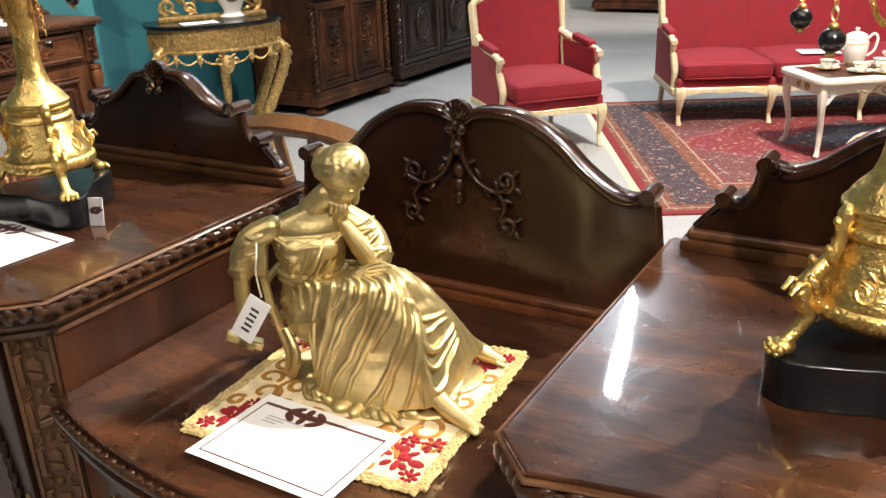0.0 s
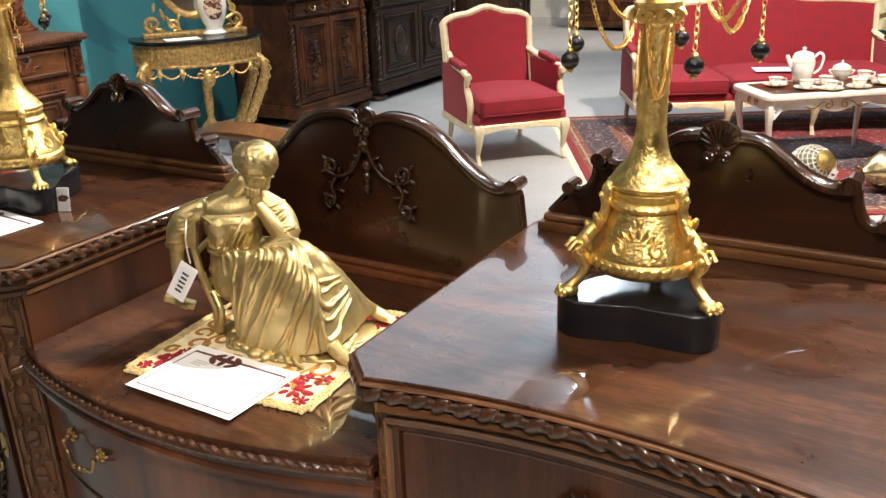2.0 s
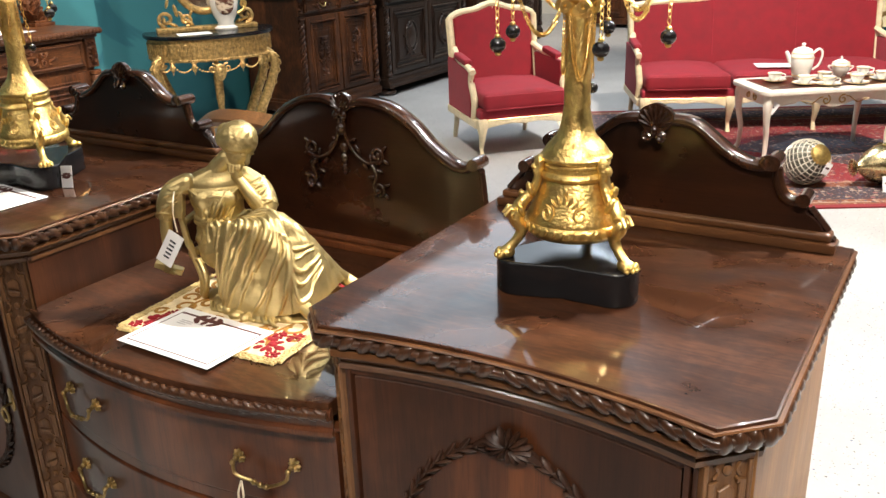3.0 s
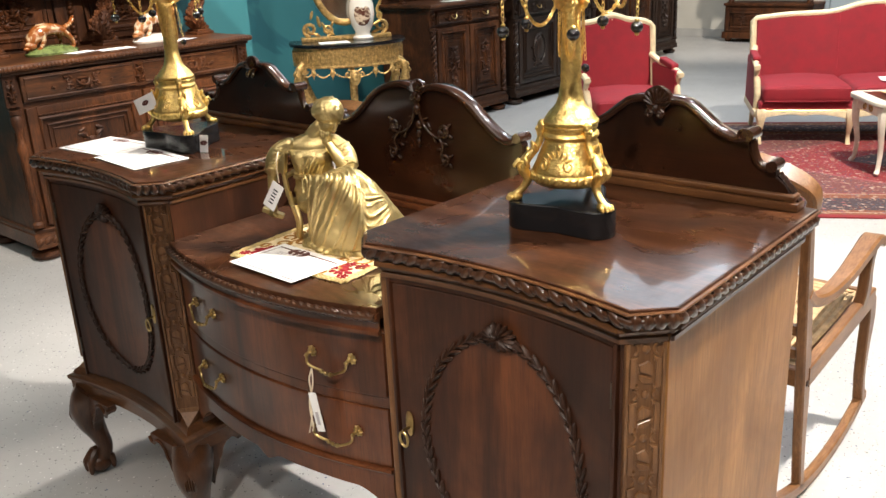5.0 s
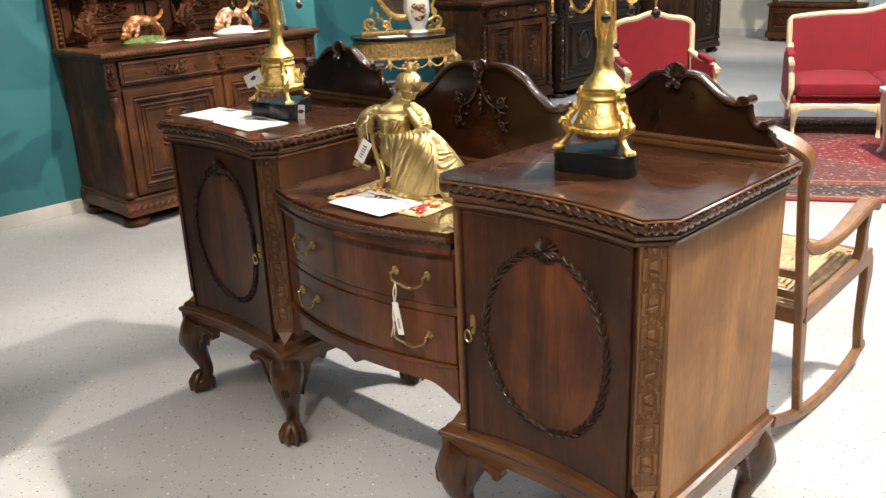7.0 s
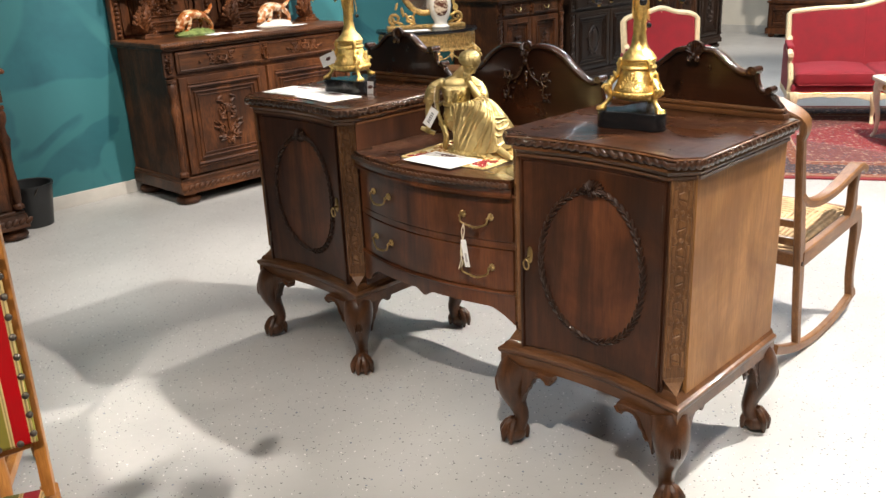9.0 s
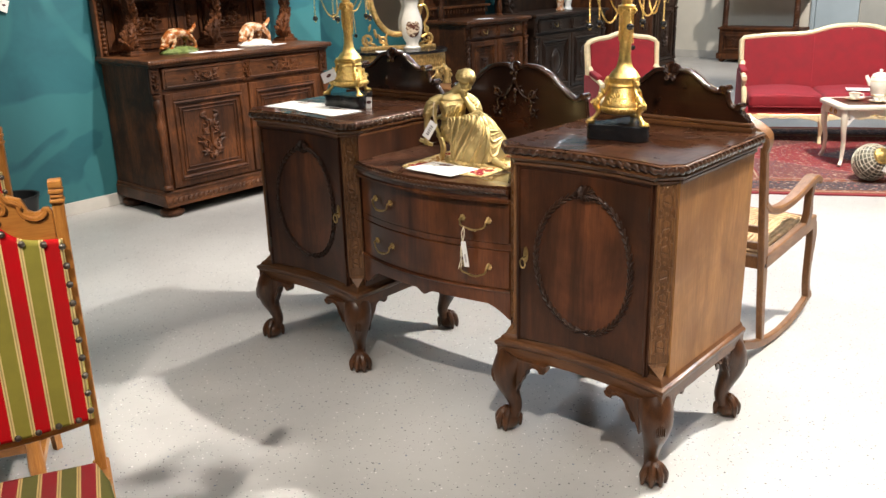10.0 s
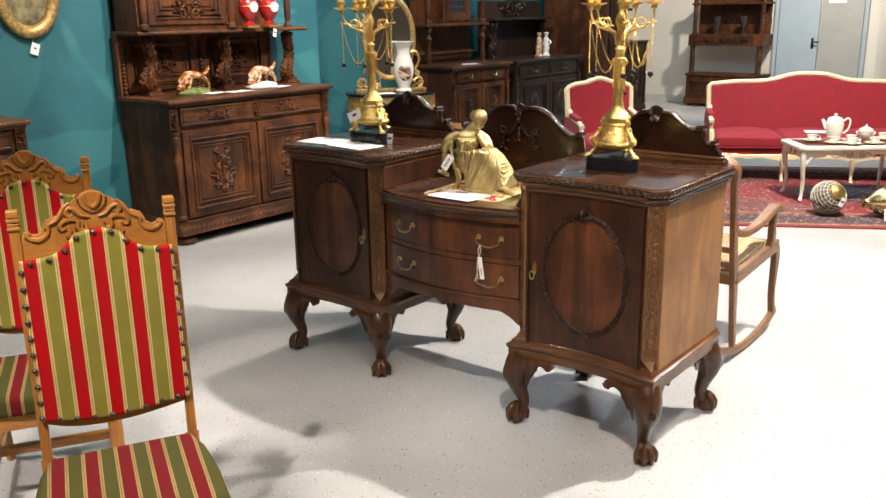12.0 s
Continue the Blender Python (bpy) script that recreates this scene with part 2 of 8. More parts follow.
VELVET = plain("red_velvet", (0.235, 0.0055, 0.014), 0.8, 0, 0.12, 10, 0.4, 260, 0, 0.03)
VELVET_PALE = plain("faded_red_velvet", (0.290, 0.0130, 0.025), 0.8, 0, 0.12, 10, 0.4, 260, 0, 0.06)
MAT_GROUND = plain("cream_woven_ground", (0.74, 0.61, 0.37), 0.9, 0, 0.2, 40, 0.5, 420)
OCHRE = plain("ochre_chenille", (0.34, 0.16, 0.025), 0.9, 0, 0.25, 60, 0.5, 300)
ROSE = plain("crimson_chenille", (0.26, 0.006, 0.012), 0.9, 0, 0.3, 60, 0.5, 300)
GOLD_LACE = plain("gold_lace", (0.56, 0.42, 0.18), 0.55, 0.35, 0.3, 90, 0.5, 300)
RUSH = plain("woven_rush", (0.48, 0.33, 0.18), 0.85, 0, 0.3, 30, 0.4, 160)
BLACK_PLASTIC = plain("black_plastic", (0.016, 0.017, 0.018), 0.4, 0, 0.2, 15, 0.05)
CRYSTAL = plain("clear_glass_beads", (0.60, 0.56, 0.44), 0.12, 0, 0.2, 60, 0.0, 100, 0.6)
LINER = plain("smoky_glass", (0.20, 0.19, 0.15), 0.2, 0, 0.35, 40, 0.0, 100, 0.5)
DOOR_GREY = plain("grey_door_paint", (0.36, 0.43, 0.47), 0.45, 0, 0.06, 3, 0.05)
DOOR_PALE = plain("beige_door_paint", (0.36, 0.36, 0.33), 0.5, 0, 0.06, 6, 0.05)
CREAM_WALL = plain("cream_wall_paint", (0.70, 0.66, 0.57), 0.75, 0, 0.07, 1.6, 0.12, 90)
# unseen ceiling and walls: dim colours chosen to hold down fill and reflections
CEILING = plain("unseen_ceiling_dark", (0.155, 0.165, 0.185), 0.8, 0, 0.05, 1.5, 0.1)
WARM_WALL = plain("unseen_wall_beige", (0.32, 0.24, 0.16), 0.75, 0, 0.07, 1.6, 0.12, 90)
SKIRT = plain("grey_skirting", (0.52, 0.50, 0.46), 0.5, 0, 0.1, 5, 0.05)
MIRROR = plain("mirror_glass", (0.82, 0.84, 0.84), 0.03, 1.0, 0.02, 5, 0.0)
CANVAS = plain("dark_painting", (0.22, 0.19, 0.10), 0.45, 0, 0.7, 12, 0.15, 120)
DARK_GLASS = plain("dark_cabinet_glass", (0.03, 0.033, 0.03), 0.08, 0, 0.3, 8, 0.0, 60, 0.5)


def teal_wall():
    m, nt, p = nodes_of("teal_wall_paint")
    v = coords(nt)
    a, b = noise_tex(nt, v, 1.3, 5, 0.6, 0.6), noise_tex(nt, v, 70, 3, 0.6)
    patch = ramp(nt, noise_tex(nt, v, 0.9, 3, 0.55, 1.5), [(0.47, (0, 0, 0)), (0.50, (1, 1, 1))])
    c = ramp(nt, a, [(0.3, (0.008, 0.068, 0.090)), (0.7, (0.022, 0.130, 0.152))])
    link(nt, mixed(nt, math_node(nt, "MULTIPLY", patch, 0.7), c, (0.034, 0.158, 0.172)), p.inputs["Base Color"])
    p.inputs["Roughness"].default_value = 0.55
    bump(nt, p, b, 0.25, 0.002)
    return m


def floor_paint():
    """Grey resin floor with scattered dark, white and blue flakes and a few scuffs."""
    m, nt, p = nodes_of("grey_resin_floor")
    v = coords(nt)
    base = ramp(nt, noise_tex(nt, v, 1.1, 5, 0.6, 0.4), [(0.3, (0.36, 0.355, 0.345)), (0.7, (0.47, 0.465, 0.45))])
    base = mixed(nt, math_node(nt, "MULTIPLY", noise_tex(nt, v, 35, 3, 0.6), 0.25), base, (0.52, 0.51, 0.49))
    for scale, size, part_of, colour in ((40, 0.13, 0.52, (0.022, 0.022, 0.025)), (46, 0.14, 0.74, (0.85, 0.82, 0.80)), (33, 0.12, 0.80, (0.045, 0.08, 0.17)), (80, 0.17, 0.60, (0.07, 0.07, 0.08)), (90, 0.15, 0.84, (0.80, 0.78, 0.76))):
        vo = nt.nodes.new("ShaderNodeTexVoronoi")
        vo.inputs["Scale"].default_value = scale
        link(nt, coords(nt, (1, 1, 0.001), turn=(0, 0, scale)), vo.inputs["Vector"])
        near = math_node(nt, "LESS_THAN", vo.outputs["Distance"], size)
        sep = nt.nodes.new("ShaderNodeSeparateColor")
        link(nt, vo.outputs["Color"], sep.inputs[0])
        some = math_node(nt, "GREATER_THAN", sep.outputs[0], part_of)
        base = mixed(nt, math_node(nt, "MULTIPLY", math_node(nt, "MULTIPLY", near, some), 0.85), base, colour)
    link(nt, base, p.inputs["Base Color"])
    link(nt, math_node(nt, "ADD", math_node(nt, "MULTIPLY", noise_tex(nt, v, 4, 5, 0.65), 0.3), 0.22), p.inputs["Roughness"])
    bump(nt, p, noise_tex(nt, v, 60, 3, 0.6), 0.06, 0.002)
    return m


def stripe_cloth(name, bright):
    """Velvet with upright stripes across x: red, cream, green, cream."""
    m, nt, p = nodes_of(name)
    sep = nt.nodes.new("ShaderNodeSeparateXYZ")
    link(nt, coords(nt), sep.inputs[0])
    f = math_node(nt, "FRACT", math_node(nt, "ADD", math_node(nt, "MULTIPLY", sep.outputs[0], 1 / 0.083), 20.19))
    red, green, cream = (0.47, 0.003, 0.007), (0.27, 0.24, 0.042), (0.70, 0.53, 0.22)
    # seat copy of the cloth: shade is put into all three stripe colours
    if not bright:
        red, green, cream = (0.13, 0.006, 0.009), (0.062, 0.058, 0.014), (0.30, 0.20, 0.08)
    tan = tuple(c * 0.55 for c in cream)
    col = ramp(nt, f, [(0.0, red), (0.385, cream), (0.425, tan), (0.455, cream), (0.495, green), (0.885, cream), (0.925, tan), (0.955, cream)], "CONSTANT")
    nap = ramp(nt, noise_tex(nt, coords(nt), 7, 5, 0.65), [(0.35, (0, 0, 0)), (0.65, (1, 1, 1))])
    link(nt, mixed(nt, math_node(nt, "MULTIPLY", nap, 0.45), col, mixed(nt, 0.5, col, (0.04, 0.03, 0.02))), p.inputs["Base Color"])
    p.inputs["Roughness"].default_value, p.inputs["Specular IOR Level"].default_value = 0.85, 0.12
    bump(nt, p, noise_tex(nt, coords(nt), 400, 2, 0.5), 0.3, 0.001)
    return m


def carpet():
    """Red rug, 3.3 by 2.6 m, with bands of border, a field of small flowers and a dark lozenge in the middle."""
    m, nt, p = nodes_of("patterned_wool_rug")
    v = coords(nt)
    sep = nt.nodes.new("ShaderNodeSeparateXYZ")
    link(nt, v, sep.inputs[0])
    ax, ay = math_node(nt, "ABSOLUTE", sep.outputs[0]), math_node(nt, "ABSOLUTE", sep.outputs[1])
    edge = math_node(nt, "MINIMUM", math_node(nt, "SUBTRACT", 1.65, ax), math_node(nt, "SUBTRACT", 1.3, ay))
    red, navy, rust, sand = (0.21, 0.018, 0.022), (0.050, 0.034, 0.040), (0.19, 0.060, 0.026), (0.36, 0.25, 0.17)
    band = ramp(nt, edge, [(0.0, red), (0.045, rust), (0.075, sand), (0.09, rust), (0.13, navy), (0.37, rust), (0.45, sand), (0.465, red)], "CONSTANT")
    loz = math_node(nt, "ADD", math_node(nt, "MULTIPLY", ax, 0.75), ay)
    field = ramp(nt, loz, [(0.0, (0.08, 0.08, 0.10)), (0.30, navy), (0.48, red), (0.95, (0.25, 0.055, 0.06)), (1.08, sand), (1.10, (0.15, 0.045, 0.042))], "CONSTANT")
    base = mixed(nt, math_node(nt, "GREATER_THAN", edge, 0.48), band, field)
    for scale, keep, size, cols in ((24, 0.25, 0.32, [(0.0, sand), (0.3, (0.30, 0.10, 0.09)), (0.55, navy), (0.8, (0.42, 0.33, 0.27))]), (47, 0.35, 0.36, [(0.0, (0.10, 0.02, 0.02)), (0.35, sand), (0.6, (0.06, 0.07, 0.12)), (0.85, rust)]), (85, 0.45, 0.34, [(0.0, (0.30, 0.20, 0.15)), (0.4, (0.09, 0.02, 0.02)), (0.7, (0.10, 0.09, 0.12))])):
        vo = nt.nodes.new("ShaderNodeTexVoronoi")
        vo.inputs["Scale"].default_value = scale
        link(nt, coords(nt, (1, 1, 0.001)), vo.inputs["Vector"])
        s = nt.nodes.new("ShaderNodeSeparateColor")
        link(nt, vo.outputs["Color"], s.inputs[0])
        spot = math_node(nt, "MULTIPLY", math_node(nt, "LESS_THAN", vo.outputs["Distance"], size), math_node(nt, "GREATER_THAN", s.outputs[1], keep))
        spot = math_node(nt, "MULTIPLY", spot, math_node(nt, "GREATER_THAN", edge, 0.05))
        base = mixed(nt, math_node(nt, "MULTIPLY", spot, 0.75), base, ramp(nt, s.outputs[0], cols, "CONSTANT"))
    link(nt, base, p.inputs["Base Color"])
    p.inputs["Roughness"].default_value = 0.95
    bump(nt, p, noise_tex(nt, v, 260, 2, 0.6), 0.5, 0.003)
    return m


TEAL, FLOOR, RUG = teal_wall(), floor_paint(), carpet()
STRIPE, STRIPE_SHADED = stripe_cloth("striped_velvet_back", True), stripe_cloth("shaded_striped_velvet_seat", False)


# ---- mesh helpers ----
def joined(*parts):
    """One bmesh out of several, each given alone or with a pose."""
    out, tmp = bmesh.new(), bpy.data.meshes.new("tmp")
    for p in parts:
        b, m = p if isinstance(p, tuple) else (p, None)
        b.to_mesh(tmp)
        if m is not None:
            tmp.transform(m)
            if m.determinant() < 0:
                tmp.flip_normals()
        out.from_mesh(tmp)
    bpy.data.meshes.remove(tmp)
    return out


def mesh_of(name, bm, mat, angle=40):
    me = bpy.data.meshes.new(name)
    bm.normal_update()
    limit = radians(angle)
    for f in bm.faces:
        f.smooth = True
    area = {f: f.calc_area() for f in bm.faces}
    for e in bm.edges:
        if len(e.link_faces) == 2:
            turn = e.calc_face_angle(0.0)
            if turn > 0.09:
                a, b = (area[f] for f in e.link_faces)
                e.smooth = turn < limit and max(a, b) < 25 * min(a, b)
    bm.to_mesh(me)
    me.materials.append(mat)
    return me


def part(name, bm, mat, parent, label="", at=None, angle=40):
    ob = new(name, mesh_of(name, bm, mat, angle))
    ob.parent = parent
    if at is not None:
        ob.matrix_basis = at
    return tagged(ob, label)


def thing(name, at, label, category, group="", kind=""):
    ob = new(name)
    ob.matrix_basis = at
    ob.empty_display_size = 0.05
    return tagged(ob, label, category, group, kind)


def solo(name, bm, mat, at, label, category, group="", kind="", angle=40):
    ob = new(name, mesh_of(name, bm, mat, angle))
    ob.matrix_basis = at
    return tagged(ob, label, category, group, kind)


def block(x0, x1, y0, y1, z0, z1, bev=0.004, seg=2):
    bm = bmesh.new()
    bmesh.ops.create_cube(bm, size=1)
    for v in bm.verts:
        v.co = Vector(((x0 + x1) / 2 + v.co.x * (x1 - x0), (y0 + y1) / 2 + v.co.y * (y1 - y0), (z0 + z1) / 2 + v.co.z * (z1 - z0)))
    if bev:
        bmesh.ops.bevel(bm, geom=bm.edges[:], offset=bev, segments=seg, profile=0.6, affect="EDGES")
    return bm


def lathe(profile, n=24, at=None, caps=True):
    bm, rings = bmesh.new(), []
    for r, z in profile:
        rings.append([bm.verts.new((r * math.cos(2 * math.pi * i / n), r * math.sin(2 * math.pi * i / n), z)) for i in range(n)])
    for a, b in zip(rings, rings[1:]):
        for i in range(n):
            bm.faces.new((a[i], a[(i + 1) % n], b[(i + 1) % n], b[i]))
    if caps:
        bm.faces.new(rings[0][::-1])
        bm.faces.new(rings[-1])
    if at is not None:
        bmesh.ops.transform(bm, matrix=at, verts=bm.verts[:])
    return bm


def tube(pts, r, n=8, flat=1.0, closed=False):
    """A round or flattened rod along points; r is one radius or one for each point."""
    pts = [Vector(p) for p in pts]
    rs = r if isinstance(r, (list, tuple)) else [r] * len(pts)
    bm, rings, up = bmesh.new(), [], None
    for i, p in enumerate(pts):
        a = pts[i - 1] if i or closed else pts[0]
        b = pts[(i + 1) % len(pts)] if i + 1 < len(pts) or closed else pts[-1]
        d = (b - a).normalized()
        if up is None:
            up = Vector((0, 0, 1)) if abs(d.z) < 0.9 else Vector((0, 1, 0))
        side = d.cross(up).normalized()
        up = side.cross(d).normalized()
        rings.append([bm.verts.new(p + rs[i] * (side * math.cos(2 * math.pi * k / n) + up * flat * math.sin(2 * math.pi * k / n))) for k in range(n)])
    pairs = list(zip(rings, rings[1:])) + ([(rings[-1], rings[0])] if closed else [])
    for a, b in pairs:
        for k in range(n):
            bm.faces.new((a[k], b[k], b[(k + 1) % n], a[(k + 1) % n]))
    if not closed:
        bm.faces.new(rings[0])
        bm.faces.new(rings[-1][::-1])
    bmesh.ops.recalc_face_normals(bm, faces=bm.faces[:])
    return bm


def beam(pts, a, b, cut=0.004):
    """A rod of oblong section with chamfered edges along points: half width a, half height b, each one value or one for each point."""
    pts, bm, rings, up = [Vector(p) for p in pts], bmesh.new(), [], None
    aa = a if isinstance(a, (list, tuple)) else [a] * len(pts)
    bb = b if isinstance(b, (list, tuple)) else [b] * len(pts)
    for i, p in enumerate(pts):
        d = (pts[min(i + 1, len(pts) - 1)] - pts[max(i - 1, 0)]).normalized()
        if up is None:
            up = Vector((0, 0, 1)) if abs(d.z) < 0.75 else Vector((0, 1, 0))
        side = d.cross(up).normalized()
        up = side.cross(d).normalized()
        x, y = aa[i], bb[i]
        rings.append([bm.verts.new(p + side * u + up * v) for u, v in ((x, y - cut), (x - cut, y), (cut - x, y), (-x, y - cut), (-x, cut - y), (cut - x, -y), (x - cut, -y), (x, cut - y))])
    for r, q in zip(rings, rings[1:]):
        for k in range(8):
            bm.faces.new((r[k], q[k], q[(k + 1) % 8], r[(k + 1) % 8]))
    bm.faces.new(rings[0])
    bm.faces.new(rings[-1][::-1])
    bmesh.ops.recalc_face_normals(bm, faces=bm.faces[:])
    return bm


def curve(pts, k=8):
    """A smooth line (Catmull-Rom) through points."""
    p = [Vector(a) for a in pts]
    p = [2 * p[0] - p[1]] + p + [2 * p[-1] - p[-2]]
    out = []
    for a, b, c, d in zip(p, p[1:], p[2:], p[3:]):
        for i in range(k):
            t = i / k
            out.append(0.5 * (2 * b + (c - a) * t + (2 * a - 5 * b + 4 * c - d) * t * t + (3 * b - a - 3 * c + d) * t ** 3))
    return out + [p[-2]]


def slab(outline, lo, hi, plane="xy", bev=0.0, seg=1):
    """A flat board with the given outline: in xy from z lo to hi, or in xz from y lo to hi, or in yz from x lo to hi."""
    put = {"xy": lambda a, b, h: (a, b, h), "xz": lambda a, b, h: (a, h, b), "yz": lambda a, b, h: (h, a, b)}[plane]
    bm = bmesh.new()
    low = [bm.verts.new(put(q[0], q[1], lo)) for q in outline]
    top = [bm.verts.new(put(q[0], q[1], hi)) for q in outline]
    f0, f1 = bm.faces.new(low[::-1]), bm.faces.new(top)
    n = len(low)
    for i in range(n):
        bm.faces.new((low[i], low[(i + 1) % n], top[(i + 1) % n], top[i]))
    bmesh.ops.recalc_face_normals(bm, faces=bm.faces[:])
    if bev:
        bmesh.ops.bevel(bm, geom=list({e for f in (f0, f1) for e in f.edges}), offset=bev, segments=seg, profile=0.6, affect="EDGES")
    return bm


def moulding(path, profile, closed=True):
    """A moulding along a flat line of (x, y): profile rows are (offset to the right of the line's way, z)."""
    pts, n, rings = [Vector((a[0], a[1])) for a in path], len(path), []
    bm = bmesh.new()
    for i in range(n):
        d0 = (pts[i] - pts[i - 1]).normalized() if i or closed else None
        d1 = (pts[(i + 1) % n] - pts[i]).normalized() if i + 1 < n or closed else None
        d0, d1 = d0 or d1, d1 or d0
        n0, n1 = Vector((d0.y, -d0.x)), Vector((d1.y, -d1.x))
        m = (n0 + n1).normalized()
        m = m / max(0.35, m.dot(n0))
        rings.append([bm.verts.new((pts[i].x + m.x * o, pts[i].y + m.y * o, z)) for o, z in profile])
    for a, b in list(zip(rings, rings[1:])) + ([(rings[-1], rings[0])] if closed else []):
        for k in range(len(profile) - 1):
            bm.faces.new((a[k], b[k], b[k + 1], a[k + 1]))
    if not closed:
        bm.faces.new(rings[0])
        bm.faces.new(rings[-1][::-1])
    bmesh.ops.recalc_face_normals(bm, faces=bm.faces[:])
    return bm


def egg(bm, c, a, b, d, n=7, m=5):
    """Adds an ellipsoid at c with half axes a, b, d (vectors)."""
    c, a, b, d = Vector(c), Vector(a), Vector(b), Vector(d)
    rows = [[bm.verts.new(c + a * math.cos(math.pi * j / m))] if j in (0, m) else
            [bm.verts.new(c + a * math.cos(math.pi * j / m) + math.sin(math.pi * j / m) * (b * math.cos(2 * math.pi * i / n) + d * math.sin(2 * math.pi * i / n))) for i in range(n)] for j in range(m + 1)]
    flip = a.dot(b.cross(d)) < 0
    for r, s in zip(rows, rows[1:]):
        for i in range(n):
            f = (r[0], s[i], s[(i + 1) % n]) if len(r) == 1 else (r[i], s[0], r[(i + 1) % n]) if len(s) == 1 else (r[i], s[i], s[(i + 1) % n], r[(i + 1) % n])
            bm.faces.new(f[::-1] if flip else f)


def ball(c, r, n=14, m=9):
    bm = bmesh.new()
    rx, ry, rz = r if isinstance(r, (tuple, list)) else (r, r, r)
    egg(bm, c, (0, 0, rz), (rx, 0, 0), (0, ry, 0), n, m)
    return bm


def steps(path, gap, closed=False):
    """Even steps along a line of (x, y, z): rows of place and way."""
    p = [Vector(a) for a in path]
    if closed:
        p.append(p[0])
    out, left = [], gap / 2
    for a, b in zip(p, p[1:]):
        d = b - a
        ln = d.length
        while left <= ln:
            out.append((a + d * (left / ln), d.normalized()))
            left += gap
        left -= ln
    return out


def rope(path, r, gap, slant=0.9, up=(0, 0, 1), closed=False, fat=0.62, deep=0.7):
    """Slanting lobes of a carved rope edge along a line."""
    bm, up = bmesh.new(), Vector(up)
    for p, d in steps(path, gap, closed):
        out = d.cross(up).normalized()
        long = (up + d * slant).normalized()
        cross = (d - long * d.dot(long)).normalized()
        egg(bm, p, long * r * 1.12 * math.sqrt(1 + 0.55 * slant * slant), cross * gap * fat / math.sqrt(1 + slant * slant), out * r * deep, 7, 6)
    return bm


def scroll(c, r0, r1, turns, start, plane="xz", way=1, k=12, depth=0.0):
    """Points of a spiral in a plane, from radius r0 to r1."""
    out, n = [], max(6, int(turns * k))
    for i in range(n + 1):
        t = i / n
        a, r = start + way * 2 * math.pi * turns * t, r0 + (r1 - r0) * t
        u, v = r * math.cos(a), r * math.sin(a)
        out.append({"xz": (c[0] + u, c[1] - depth * t, c[2] + v), "yz": (c[0] + depth * t, c[1] + u, c[2] + v), "xy": (c[0] + u, c[1] + v, c[2] + depth * t)}[plane])
    return out


def foliage(w, h, seed, depth=0.012, count=26, mirror=True):
    """A carved spray in the xz plane facing -y: stem scrolls and leaves, alike on both sides."""
    rng, bm, bits = random.Random(seed), bmesh.new(), []
    for _ in range(count):
        x, z = rng.uniform(0.03, 0.5) * w, rng.uniform(-0.5, 0.5) * h
        x *= 1 - 0.5 * abs(z) / (0.5 * h)
        a, l = rng.uniform(-0.6, 1.4), rng.uniform(0.05, 0.10) * min(w, h) + 0.006
        for s in (1, -1) if mirror else (1,):
            long = Vector((s * math.cos(a), 0, math.sin(a)))
            egg(bm, (s * x, -depth * 0.3, z), long * l, Vector((0, -depth * rng.uniform(0.6, 1.1), 0)), Vector((-long.z, 0, long.x)) * l * 0.42, 6, 4)
    egg(bm, (0, -depth * 0.4, 0), (0, 0, h * 0.30), (0, -depth, 0), (w * 0.045, 0, 0), 6, 5)
    egg(bm, (0, -depth * 0.5, h * 0.26), (0, 0, h * 0.1), (0, -depth * 1.3, 0), (w * 0.09, 0, 0), 7, 5)
    for s in (1, -1):
        for zz, ww in ((h * 0.22, 1), (-h * 0.2, -1)):
            curl = min(w * 0.16, h * 0.24)
            bits.append(tube(scroll((s * w * 0.2, -depth * 0.3, zz), curl, curl * 0.2, 1.1, math.pi / 2 if ww > 0 else -math.pi / 2, "xz", s * ww), depth * 0.45, 6))
    return joined(bm, *bits)


# ---- the room ----
def wall(name, x0, x1, y0, y1, mat, label, z1=4.4):
    return solo(name, block(x0, x1, y0, y1, 0, z1, 0), mat, pose(0, 0, 0), label, "wall", kind="structure")


solo("floor", block(-6.5, 7.0, -6.0, 12.0, -0.12, 0.0, 0), FLOOR, pose(0, 0, 0), "grey resin floor with scattered dark and white flakes", "floor", kind="structure")
solo("ceiling", block(-6.5, 7.0, -6.0, 12.0, 4.4, 4.55, 0), CEILING, pose(0, 0, 0), "unseen dark grey ceiling added over the showroom", "ceiling", kind="structure")
wall("wall_west", -4.15, -3.70, -6.0, 2.55, TEAL, "teal painted wall behind the carved buffet")
wall("wall_recess", -4.75, -4.36, 2.55, 8.6, TEAL, "teal painted wall set back behind the cabinets")
wall("wall_recess_side", -4.36, -4.15, 2.35, 2.55, TEAL, "teal painted return of the wall")
wall("wall_north", -6.5, 7.0, 11.5, 11.75, CREAM_WALL, "cream painted wall at the far end")
wall("wall_far_west", -6.5, -6.3, 8.6, 11.5, CREAM_WALL, "cream painted wall in the far corner")
wall("wall_far_south", -6.3, -4.75, 8.4, 8.6, CREAM_WALL, "cream painted return wall beyond the cabinets")
# two unseen walls, added to close the room and warm what metals reflect
wall("wall_east", 6.8, 7.0, -6.0, 11.5, WARM_WALL, "unseen beige wall added beyond the seating")
wall("wall_south", -6.5, 7.0, -6.2, -6.0, WARM_WALL, "unseen beige wall added behind the viewer")
